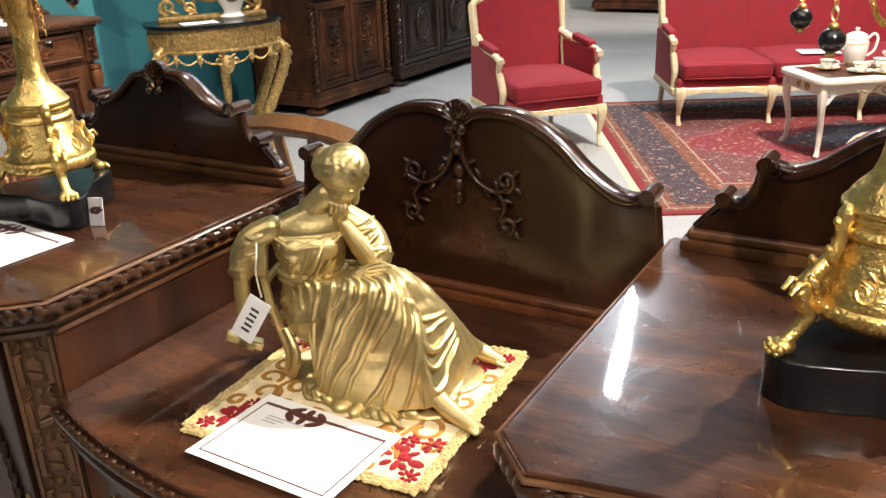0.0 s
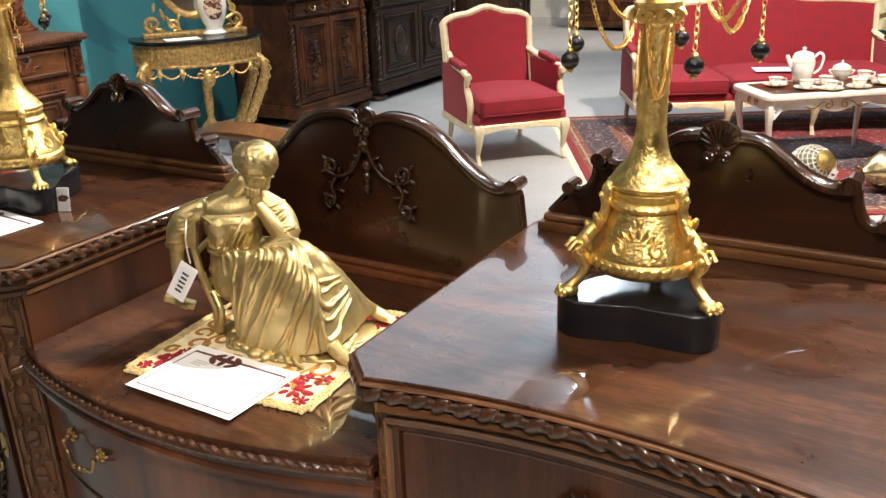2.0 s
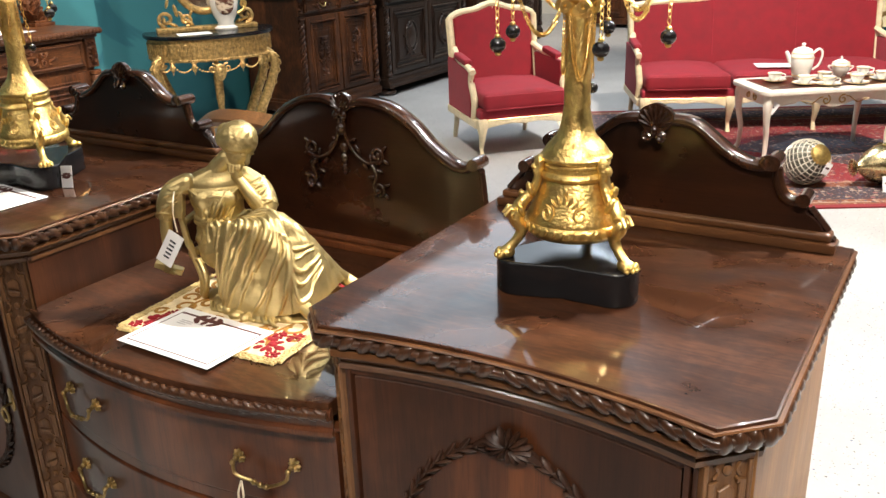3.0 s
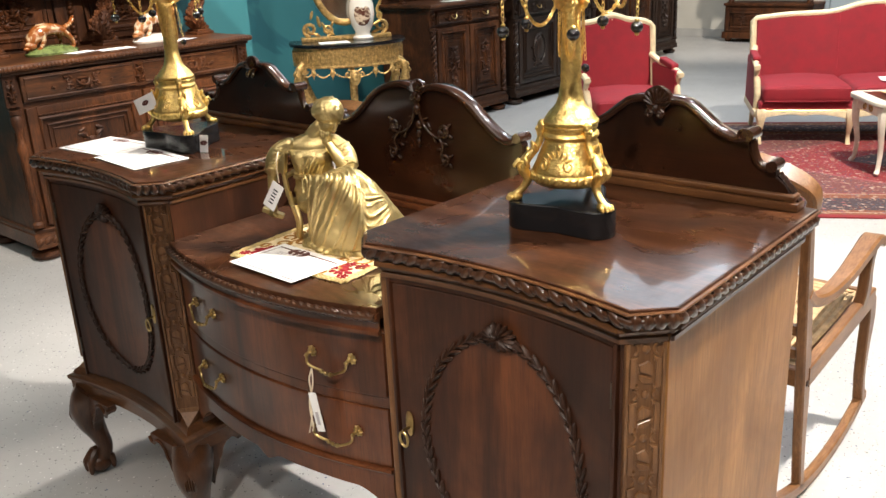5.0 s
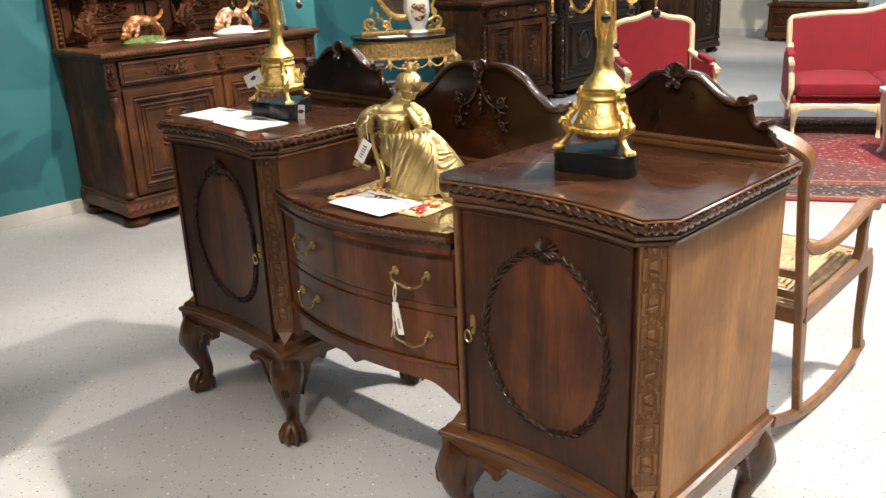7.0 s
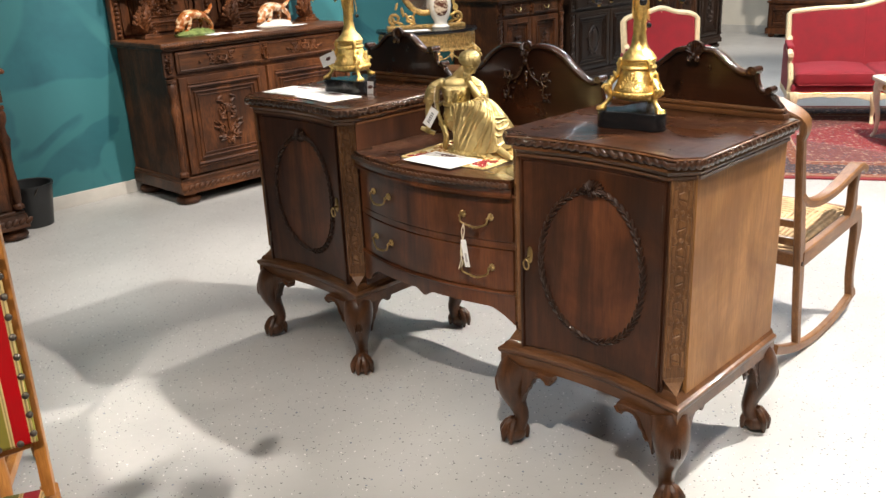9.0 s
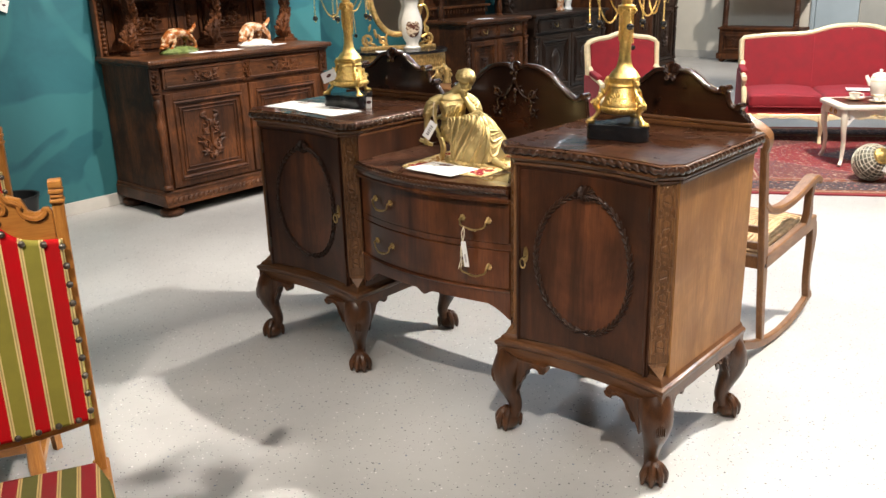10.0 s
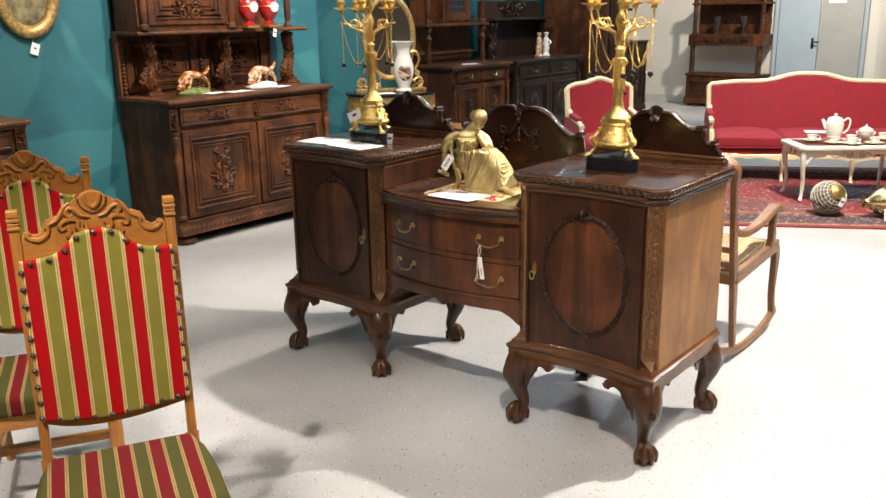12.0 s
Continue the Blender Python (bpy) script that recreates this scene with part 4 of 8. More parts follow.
    for a, b in zip(rows, rows[1:]):
        for k in range(4):
            bm.faces.new((a[k], b[k], b[(k + 1) % 4], a[(k + 1) % 4]))
    bmesh.ops.recalc_face_normals(bm, faces=bm.faces[:])
    part("apron", joined(bm, tube([(x, bow(x, -0.308, -0.246), 0.496) for x in xs], 0.0055, 6)), MAHOGANY_X, sb, "shaped apron with a small drop in the middle")
    # middle back board with its dome and scrolls
    Z = MID
    half = [(0.326, Z), (0.326, Z + 0.10), (0.318, Z + 0.15), (0.312, Z + 0.205)]
    arch = curve([(0.302, Z + 0.218, 0), (0.280, Z + 0.208, 0), (0.250, Z + 0.214, 0), (0.205, Z + 0.244, 0), (0.160, Z + 0.284, 0), (0.105, Z + 0.312, 0), (0.050, Z + 0.318, 0), (0.012, Z + 0.308, 0), (0.0, Z + 0.306, 0)], 5)
    bd = part("centre_board", slab(board_outline(half + [(v.x, v.y) for v in arch]), 0.272, 0.296, "xz", 0.002), BOARD, sb, "domed back board of dark figured mahogany")
    bits = []
    for w in (1, -1):
        bits.append(beam([(w * v.x, 0.281, v.y) for v in arch], 0.0190, 0.0090, 0.005))
        bits.append(joined((lathe([(0.001, -0.022), (0.012, -0.022), (0.013, 0), (0.012, 0.022), (0.001, 0.022)], 12), pose(w * 0.305, 0.280, Z + 0.221, 90))))
        bits.append(tube([(w * 0.314, 0.279, Z + 0.204), (w * 0.321, 0.279, Z + 0.14), (w * 0.327, 0.279, Z + 0.08), (w * 0.328, 0.279, Z + 0.01)], 0.007, 6))
    part("scroll_rim", joined(*bits), CARVED, bd, "glossy rounded rim with curled ends", None, 60)
    part("shell_crest", joined((shell(0.74), pose(0, 0.272, Z + 0.300, -8))), CARVED, bd, "carved leaf at the crest")
    bits = []
    for w in (1, -1):
        bits.append(tube(curve([(w * 0.004, 0.264, Z + 0.285), (w * 0.010, 0.262, Z + 0.250), (w * 0.030, 0.262, Z + 0.215), (w * 0.062, 0.262, Z + 0.198), (w * 0.088, 0.262, Z + 0.205)], 5), [0.0052 - 0.0001 * i for i in range(21)], 7))
        bits.append(tube(scroll((w * 0.082, 0.265, Z + 0.216), 0.017, 0.004, 1.4, -math.pi / 2, "xz", w), 0.0046, 7))
        bits.append(tube(curve([(w * 0.070, 0.263, Z + 0.196), (w * 0.082, 0.261, Z + 0.176), (w * 0.074, 0.261, Z + 0.152), (w * 0.092, 0.264, Z + 0.136)], 5), 0.0040, 7))
        bits.append(tube(scroll((w * 0.086, 0.261, Z + 0.146), 0.015, 0.003, 1.3, -math.pi / 2, "xz", w), 0.0044, 7))
    drop = bmesh.new()
    for w in (1, -1):
        for x, z, a, l in ((0.034, 0.222, 2.2, 0.013), (0.050, 0.192, -1.0, 0.012), (0.066, 0.206, 1.8, 0.011), (0.096, 0.228, 0.7, 0.012), (0.100, 0.204, -0.5, 0.012), (0.084, 0.184, -0.3, 0.011), (0.064, 0.168, 3.4, 0.011), (0.100, 0.154, 0.4, 0.011), (0.098, 0.132, -0.8, 0.012), (0.076, 0.134, 3.9, 0.011), (0.022, 0.240, 0.4, 0.010)):
            long = Vector((w * math.cos(a), 0, math.sin(a)))
            egg(drop, (w * x, 0.268, Z + z), long * l, Vector((0, -0.0055, 0)), Vector((-long.z, 0, long.x)) * l * 0.42, 7, 5)
    for k in range(3):
        egg(drop, (0, 0.266, Z + 0.222 - 0.022 * k), (0, 0, 0.014), (0, -0.007, 0), (0.011 - 0.002 * k, 0, 0), 7, 4)
    egg(drop, (0, 0.262, Z + 0.262), (0, 0, 0.014), (0, -0.010, 0), (0.013, 0, 0), 8, 5)
    part("scroll_carving", joined(drop, *bits), CARVED, bd, "carved scrolls and leaves on the board", None, 60)
    part("board_moulding", joined(block(-0.322, 0.322, 0.256, 0.298, MID, MID + 0.016, 0.004, 2), block(-0.320, 0.320, 0.262, 0.290, MID + 0.016, MID + 0.030, 0.006, 3)), MAHOGANY_X, bd)
    return sb


sideboard()


# ---- things on the sideboard ----
def tag(w=0.022, h=0.05):
    return block(-w / 2, w / 2, -0.0006, 0.0006, -h, 0, 0)


def hang_tag():
    t = thing("price_tag", pose(0.214, -0.316, 0.716), "narrow white price tag on looped string hanging from a handle", "tag")
    part("string", joined(tube(curve([(0, 0, 0.004), (-0.006, -0.004, -0.02), (-0.002, -0.006, -0.045), (-0.006, -0.006, -0.07), (-0.010, -0.005, -0.11), (-0.022, -0.005, -0.148)], 4), 0.0018, 5),
                          tube(curve([(0, 0, 0.004), (0.006, -0.005, -0.02), (0.001, -0.007, -0.048), (-0.010, -0.007, -0.085), (-0.006, -0.006, -0.125), (-0.010, -0.006, -0.140)], 4), 0.0018, 5),
                          tube(curve([(0.000, -0.006, -0.045), (-0.008, -0.007, -0.07), (-0.004, -0.007, -0.10)], 4), 0.0022, 5)), STRING, t)
    card = part("card", joined((tag(0.017, 0.092), pose(0.004, -0.009, -0.045, 4, -6, 20))), PAPER, t, "white card with a short printed line")
    part("print", joined((block(-0.003, 0.003, -0.002, -0.0008, -0.075, -0.045, 0), pose(0.004, -0.009, -0.045, 4, -6, 20))), GREY_PRINT, card)
    return t


hang_tag()


def certificate(at, label, w=0.218, h=0.160, text=True):
    """White sheet with a brown border line, a band and a small emblem near its top edge."""
    t = thing("information_sheet", at, label, "paper", "sheets on the sideboard")
    part("sheet", block(-w / 2, w / 2, -h / 2, h / 2, 0, 0.0008, 0), PAPER, t)
    b, k = 0.011, 0.0009
    part("border", joined(block(-w / 2 + b, w / 2 - b, -h / 2 + b, -h / 2 + b + 0.0028, 0.0008, k, 0), block(-w / 2 + b, -w / 2 + b + 0.0022, -h / 2 + b, h / 2 - 0.022, 0.0008, k, 0), block(w / 2 - b - 0.0022, w / 2 - b, -h / 2 + b, h / 2 - 0.022, 0.0008, k, 0),
                          block(-w / 2 + b, w / 2 - b, h / 2 - 0.022, h / 2 - 0.0165, 0.0008, k, 0)), PRINT, t)
    em = bmesh.new()
    for x, y, l, a in ((0, 0, 0.026, 0), (-0.020, 0.008, 0.013, 0.7), (0.020, 0.008, 0.013, -0.7), (-0.020, -0.009, 0.013, -0.7), (0.020, -0.009, 0.013, 0.7), (0, 0.010, 0.009, 1.57), (0, -0.010, 0.009, 1.57)):
        egg(em, (x - 0.026, h / 2 - 0.023 + y, 0.0009), (l * math.cos(a), l * math.sin(a), 0), (-0.0055 * math.sin(a), 0.0055 * math.cos(a), 0), (0, 0, 0.0006), 8, 5)
    part("emblem", em, PRINT, t)
    if text:
        part("text_lines", joined(*[block(-w / 2 + 0.035, -w / 2 + 0.035 + l, h / 2 - 0.043 - 0.006 * i, h / 2 - 0.0408 - 0.006 * i, 0.0008, k, 0) for i, l in enumerate((0.052, 0.030, 0.022))]), GREY_PRINT, t)
    return t


certificate(pose(0.022, -0.199, MID + 0.0066, -0.8, 0, -1), "white information sheet with a brown border lying on the embroidered mat", 0.215, 0.153)
certificate(pose(-0.838, -0.118, TOP + 0.001, 0, 0, 4), "white information sheet with a brown border beside the candelabrum", 0.225, 0.165, False)
certificate(pose(-0.606, -0.152, TOP + 0.0025, 0, 0.4, -4), "white information sheet lying beside another sheet", 0.225, 0.150, False)


def mat():
    """Embroidered square of cloth, 0.34 m, with flowers, scrolls and a lace edge."""
    t = thing("embroidered_mat", pose(0.020, -0.048, MID, 0, 0, 4.7), "cream and gold embroidered mat with crimson roses and lace edge", "mat")
    s = 0.168
    part("cloth", block(-s, s, -s, s, 0, 0.003, 0.001), MAT_GROUND, t)
    lace = bmesh.new()
    rng = random.Random(3)
    for p, d in steps([(-s, -s, 0.003), (s, -s, 0.003), (s, s, 0.003), (-s, s, 0.003)], 0.0052, True):
        o = d.cross(Vector((0, 0, 1)))
        for k in (-0.004, 0.001, 0.006):
            egg(lace, p + o * (k + rng.uniform(-0.002, 0.002)), d * 0.0036, o * 0.0040, Vector((0, 0, rng.uniform(0.0022, 0.0040))), 5, 4)
    part("lace_edge", lace, GOLD_LACE, t, "lumpy gold lace border")
    bits = []
    for q in range(4):
        roses = bmesh.new()
        turn = pose(0, 0, 0, 0, 0, 90 * q)
        one = []
        for w in (1, -1):
            for cx, cy, r, st in ((0.058, -0.122, 0.027, 0.3), (0.020, -0.140, 0.019, 1.1), (0.072, -0.084, 0.020, 4.0), (0.030, -0.086, 0.020, 2.0), (0.088, -0.148, 0.012, 2.4)):
                one.append(tube(scroll((w * cx, cy, 0.0034), r, 0.007, 0.95, st, "xy", w), 0.0040, 6, 0.35))
            one.append(tube(curve([(w * 0.005, -0.100, 0.0034), (w * 0.04, -0.112, 0.0034), (w * 0.085, -0.100, 0.0034), (w * 0.125, -0.118, 0.0034)], 5), 0.0036, 5, 0.35))
        bits.append((joined(*one), turn))
        for dx, dy, r in ((0.122, -0.122, 0.027), (0.148, -0.084, 0.017), (0.090, -0.118, 0.013), (0.118, -0.086, 0.013), (0.148, -0.150, 0.014)):
            c = turn @ Vector((dx, dy, 0.0035))
            for k in range(11):
                a = k * 0.785 + rng.uniform(-0.25, 0.25)
                rr = r * (rng.uniform(0.55, 0.85) if k < 8 else 0.2)
                l = Vector((math.cos(a), math.sin(a), 0))
                egg(roses, c + l * rr, l * r * rng.uniform(0.28, 0.46), Vector((-l.y, l.x, 0)) * r * rng.uniform(0.16, 0.30), Vector((0, 0, 0.0022 + 0.0006 * (k % 3))), 6, 4)
        part("rose_embroidery", roses, ROSE, t, "crimson chenille roses")
    part("scroll_embroidery", joined(*bits), OCHRE, t, "ochre chenille scrolls")
    return t


mat()


def statue():
    """Seated draped figure leaning on its hand over a chair back, one cast piece on a rough base."""
    bits = []
    N, A, UP = Vector((0.62, -0.78, 0)), Vector((0.78, 0.62, 0)), Vector((0, 0, 1))

    def rod(pts, rs, n=14, k=4, flat=1.0):
        bits.append(tube(curve(pts, k), [v.x for v in curve([(a, 0, 0) for a in rs], k)], n, flat))
        if n > 8:
            bits.extend([ball(pts[0], rs[0], 12, 8), ball(pts[-1], rs[-1], 12, 8)])

    def lump(c, r):
        bits.append(ball(c, r, 16, 10))

    def oval(c, a, b, d):
        bm = bmesh.new()
        egg(bm, c, a, b, d, 16, 10)
        bits.append(bm)

    def loft(rings, n=64, ripple=None):
        """Closed body through rings of (centre, half width along A, half depth along N)."""
        cs = curve([r[0] for r in rings], 5)
        ws = [v for v in curve([(r[1], r[2], 0) for r in rings], 5)]
        bm, rows = bmesh.new(), []
        for j, (c, w) in enumerate(zip(cs, ws)):
            v, row = j / (len(cs) - 1), []
            for i in range(n):
                a = 2 * math.pi * i / n
                k = 1 + (ripple(a, v) if ripple else 0)
                row.append(bm.verts.new(c + A * w.x * k * math.cos(a) + N * w.y * k * math.sin(a)))
            rows.append(row)
        for p, q in zip(rows, rows[1:]):
            for i in range(n):
                bm.faces.new((p[i], p[(i + 1) % n], q[(i + 1) % n], q[i]))
        bm.faces.new(rows[0][::-1])
        bm.faces.new(rows[-1])
        bits.append(bm)

    def crease(x, y, z):
        return -0.5 + 2.6 * abs(noise.noise((x, y, z)))

    # rough ground
    rng = random.Random(12)
    for x, y, rx, ry in ((0.03, -0.03, 0.10, 0.068), (-0.05, -0.035, 0.05, 0.045), (0.10, 0.03, 0.06, 0.055), (0.09, -0.05, 0.07, 0.04)):
        lump((x, y, 0.002), (rx, ry, 0.010))
    for i in range(26):
        a = 2 * math.pi * i / 26
        lump((0.035 + 0.105 * math.cos(a), -0.025 + 0.078 * math.sin(a), 0.004), (rng.uniform(0.010, 0.020), rng.uniform(0.008, 0.016), rng.uniform(0.006, 0.013)))
    # chair: square-topped back posts, curved legs and seat rail
    bits.append(joined((block(-0.008, 0.008, -0.010, 0.010, -0.026, 0.024, 0.002), pose(-0.104, -0.084, 0.188, 0, 8, 30))))
    bits.append(joined((block(-0.005, 0.005, -0.006, 0.006, -0.060, 0.0, 0.002), pose(-0.106, -0.084, 0.166, -4, -8, 30))))
    rod([(-0.098, -0.082, 0.115), (-0.088, -0.080, 0.080), (-0.084, -0.074, 0.045), (-0.096, -0.066, 0.004)], [0.007, 0.0065, 0.006, 0.007], 8)
    rod([(-0.080, -0.080, 0.085), (-0.060, -0.086, 0.055), (-0.070, -0.082, 0.025), (-0.088, -0.070, 0.004)], [0.006] * 4, 8)
    rod([(-0.120, 0.030, 0.004), (-0.118, 0.028, 0.08), (-0.115, 0.020, 0.16)], [0.006] * 3, 8)
    rod([(-0.098, -0.080, 0.090), (-0.118, 0.026, 0.090)], [0.008, 0.008], 8)
    rod([(-0.106, -0.080, 0.150), (-0.114, -0.030, 0.158), (-0.115, 0.020, 0.150)], [0.006] * 3, 8)
    # trunk in gathered cloth, then bare shoulders, bosom and neck
    loft([(Vector((-0.058, -0.020, 0.080)), 0.056, 0.046), (Vector((-0.060, -0.026, 0.115)), 0.053, 0.045), (Vector((-0.062, -0.030, 0.150)), 0.042, 0.036), (Vector((-0.061, -0.033, 0.178)), 0.045, 0.040), (Vector((-0.059, -0.035, 0.200)), 0.050, 0.041), (Vector((-0.058, -0.036, 0.216)), 0.050, 0.033)], 96,
         lambda a, v: 0.060 * (1 - 0.7 * v) * crease(a * 2.2 + 3.0 * v, v * 9.0 + 1.2 * math.sin(a), 4.4) + 0.035 * crease(a * 5.5 - 2 * v, v * 16.0, 8.8))
    loft([(Vector((-0.058, -0.036, 0.205)), 0.048, 0.030), (Vector((-0.058, -0.036, 0.222)), 0.052, 0.029), (Vector((-0.057, -0.036, 0.236)), 0.045, 0.023), (Vector((-0.054, -0.035, 0.247)), 0.024, 0.019)], 32)
    for s in (1, -1):
        c = Vector((-0.059, -0.035, 0.197)) + N * 0.025 + A * 0.021 * s
        oval(c, N * 0.017, A * 0.019, UP * 0.019)
    for k in range(9):
        a = 0.35 + 0.30 * k + rng.uniform(-0.10, 0.10)
        q = Vector((-0.059, -0.035, 0.0))
        rod([q + A * 0.052 * math.cos(a) + N * 0.040 * math.sin(a) + UP * (0.214 - 0.006 * math.sin(a)), q + A * 0.040 * math.cos(a + 0.25) + N * (0.046 - 0.002 * (k % 3)) * math.sin(a + 0.25) + UP * 0.186, q + A * 0.036 * math.cos(a + 0.6) + N * 0.040 * math.sin(a + 0.6) + UP * 0.160], [0.0016, rng.uniform(0.0022, 0.0038), 0.0020], 7, 4)
    rod([(-0.056, -0.037, 0.234), (-0.047, -0.034, 0.250), (-0.030, -0.026, 0.266)], [0.021, 0.0170, 0.0175])
    # loose edge of the bodice under the bare shoulders, dipping in front
    rod([Vector((-0.058, -0.036, 0.217)) + A * 0.053 * math.cos(a) + N * 0.038 * math.sin(a) - UP * (0.014 * math.sin(a) ** 2 + 0.002 * math.sin(7 * a)) for a in [0.05 + 0.30 * i for i in range(11)]], [0.0026 + 0.0010 * (i % 2) for i in range(11)], 7, 3)
    for z, r in ((0.158, 0.0015), (0.150, 0.003)):
        rod([Vector((-0.062, -0.030, z)) + A * (0.043 + r) * math.cos(a) + N * (0.038 + r) * math.sin(a) for a in [0.45 * i for i in range(14)]], [0.0040] * 14, 7, 2)
    # bowed head: skull, face turned down, wavy hair drawn back into a knot
    face = Vector((0.74, -0.10, -0.62)).normalized()
    crown = Vector((0.55, 0.10, 0.80)).normalized()
    crown = (crown - face * crown.dot(face)).normalized()
    ear_way = face.cross(crown)
    hc = Vector((-0.010, -0.018, 0.292))
    oval(hc + face * 0.010 - crown * 0.010, face * 0.024, crown * 0.029, ear_way * 0.0205)
    oval(hc + face * 0.022 - crown * 0.029, face * 0.0115, crown * 0.010, ear_way * 0.0105)
    rod([hc + face * 0.030 + crown * 0.004, hc + face * 0.0375 - crown * 0.009, hc + face * 0.0345 - crown * 0.013], [0.0028, 0.0042, 0.0036], 8, 3)
    for s in (1, -1):
        oval(hc + face * 0.0285 + crown * 0.003 + ear_way * 0.0095 * s, face * 0.003, crown * 0.0022, ear_way * 0.0070)
        oval(hc + face * 0.0310 - crown * 0.0205, face * 0.0036, crown * 0.0022, ear_way * 0.0062)
        oval(hc + face * 0.021 - crown * 0.011 + ear_way * 0.010 * s, face * 0.010, crown * 0.010, ear_way * 0.008)
    hair, rows = bmesh.new(), []
    for j in range(1, 30):
        th = math.pi * j / 30
        row = []
        for i in range(72):
            ph = 2 * math.pi * i / 72
            wave = 0.5 + 0.5 * math.sin(9 * ph + 2.6 * math.sin(6 * th) + 5 * th)
            r = 0.0340 * (1 + 0.034 * wave + 0.03 * noise.noise((6 * math.cos(ph), 6 * math.sin(ph), 5 * th)))
            row.append(hair.verts.new(hc + crown * 0.006 - face * 0.004 + crown * r * 1.02 * math.cos(th) + r * math.sin(th) * (face * math.cos(ph) * 0.98 + ear_way * math.sin(ph)) + face * (0.010 * max(0.0, -math.cos(th)) * (-1.6))))
        rows.append(row)
    for p, q in zip(rows[:20], rows[1:21]):
        for i in range(72):
            hair.faces.new((p[i], q[i], q[(i + 1) % 72], p[(i + 1) % 72]))
    hair.faces.new(rows[0])
    hair.faces.new(rows[20][::-1])
    bmesh.ops.recalc_face_normals(hair, faces=hair.faces[:])
    bits.append(hair)
    lump(hc - face * 0.030 - crown * 0.004, (0.017, 0.019, 0.017))
    for k in range(5):
        rod([hc - face * 0.030 - crown * 0.004 + (ear_way * math.cos(a) + crown * math.sin(a)) * 0.0165 * math.cos(0.5 * k - 1) - face * 0.017 * math.sin(0.5 * k - 1) for a in [0.6 * q for q in range(11)]], [0.0022] * 11, 6, 2)
    # arm hanging behind the chair, its sleeve bunched, a small book in the hand
    rod([(-0.090, -0.072, 0.226), (-0.112, -0.086, 0.213), (-0.124, -0.094, 0.192), (-0.130, -0.096, 0.168)], [0.0170, 0.0180, 0.0185, 0.0165])
    for k in range(7):
        c = Vector((-0.106 - 0.0040 * k, -0.083 - 0.0020 * k, 0.218 - 0.0080 * k))
        rod([c + Vector((0.0175 * math.cos(a), 0.0175 * math.sin(a), 0.005 * math.sin(2 * a + 1.9 * k) + 0.008 * math.cos(a))) for a in [0.6 * q for q in range(11)]], [0.0030 + 0.0008 * (k % 3)] * 11, 7, 2)
    rod([(-0.130, -0.096, 0.172), (-0.132, -0.100, 0.130), (-0.130, -0.103, 0.094)], [0.0118, 0.0108, 0.0085])
    oval((-0.132, -0.104, 0.080), (0.004, -0.004, -0.017), (0.008, 0, 0), (0, 0.010, 0))
    for k in range(4):
        rod([(-0.139 + 0.005 * k, -0.110, 0.074), (-0.136 + 0.005 * k, -0.113, 0.064), (-0.130 + 0.005 * k, -0.108, 0.058)], [0.0038, 0.0036, 0.0030], 6, 3)
    bits.append(joined((block(-0.026, 0.026, -0.009, 0.009, -0.006, 0.006, 0.002), pose(-0.134, -0.104, 0.066, 0, 24, 38))))
    # other arm: sleeve from the shoulder to the elbow on the thigh, forearm up to the chin
    rod([(-0.024, 0.004, 0.226), (0.002, 0.012, 0.205), (0.018, 0.008, 0.180), (0.024, 0.000, 0.166)], [0.0180, 0.0205, 0.0205, 0.0160])
    for k in range(7):
        t = k / 6
        c = Vector((-0.006, 0.010, 0.214)).lerp(Vector((0.022, 0.004, 0.174)), t)
        ax = Vector((0.55, -0.12, -0.82)).normalized()
        e1 = ax.cross(Vector((0, 1, 0))).normalized()
        e2 = ax.cross(e1)
        rod([c + (e1 * math.cos(a) + e2 * math.sin(a)) * 0.0193 + ax * 0.004 * math.sin(2 * a + 1.7 * k) for a in [0.6 * q for q in range(11)]], [0.0026 + 0.0008 * (k % 2)] * 11, 7, 2)
    rod([(0.024, -0.004, 0.166), (0.006, -0.016, 0.198), (-0.010, -0.024, 0.228)], [0.0155, 0.0132, 0.0088])
    oval((-0.012, -0.026, 0.238), (0.004, 0.0, 0.013), (0.010, 0.004, 0), (-0.003, 0.008, 0))
    for k in range(4):
        rod([(-0.006 - 0.005 * k, -0.028 - 0.002 * k, 0.244), (0.001 - 0.006 * k, -0.030 - 0.002 * k, 0.252 + 0.002 * k), (-0.004 - 0.005 * k, -0.026, 0.260)], [0.0040, 0.0038, 0.0032], 6, 3)
    # legs under the cloth, bare feet in front of the hem
    rod([(-0.050, -0.050, 0.100), (0.010, -0.058, 0.118), (0.066, -0.058, 0.132)], [0.040, 0.030, 0.018])
    rod([(-0.045, 0.004, 0.105), (0.020, -0.012, 0.138), (0.078, -0.028, 0.158)], [0.038, 0.028, 0.018])
    rod([(0.066, -0.058, 0.128), (0.094, -0.058, 0.080), (0.126, -0.056, 0.036), (0.144, -0.058, 0.022)], [0.013, 0.011, 0.010, 0.010])
    rod([(0.082, -0.026, 0.150), (0.106, 0.016, 0.104), (0.122, 0.056, 0.050), (0.128, 0.080, 0.026)], [0.018, 0.015, 0.012, 0.011])
    for a, b, c in (((0.140, -0.058, 0.028), (0.172, -0.066, 0.015), (0.208, -0.074, 0.007)), ((0.124, 0.080, 0.026), (0.140, 0.086, 0.016), (0.160, 0.091, 0.007))):
        rod([a, b, c], [0.0125, 0.0120, 0.0075])
        d = (Vector(c) - Vector(b)).normalized()
        for k in range(5):
            o = Vector((-d.y, d.x, 0)) * (0.0042 * (k - 2))
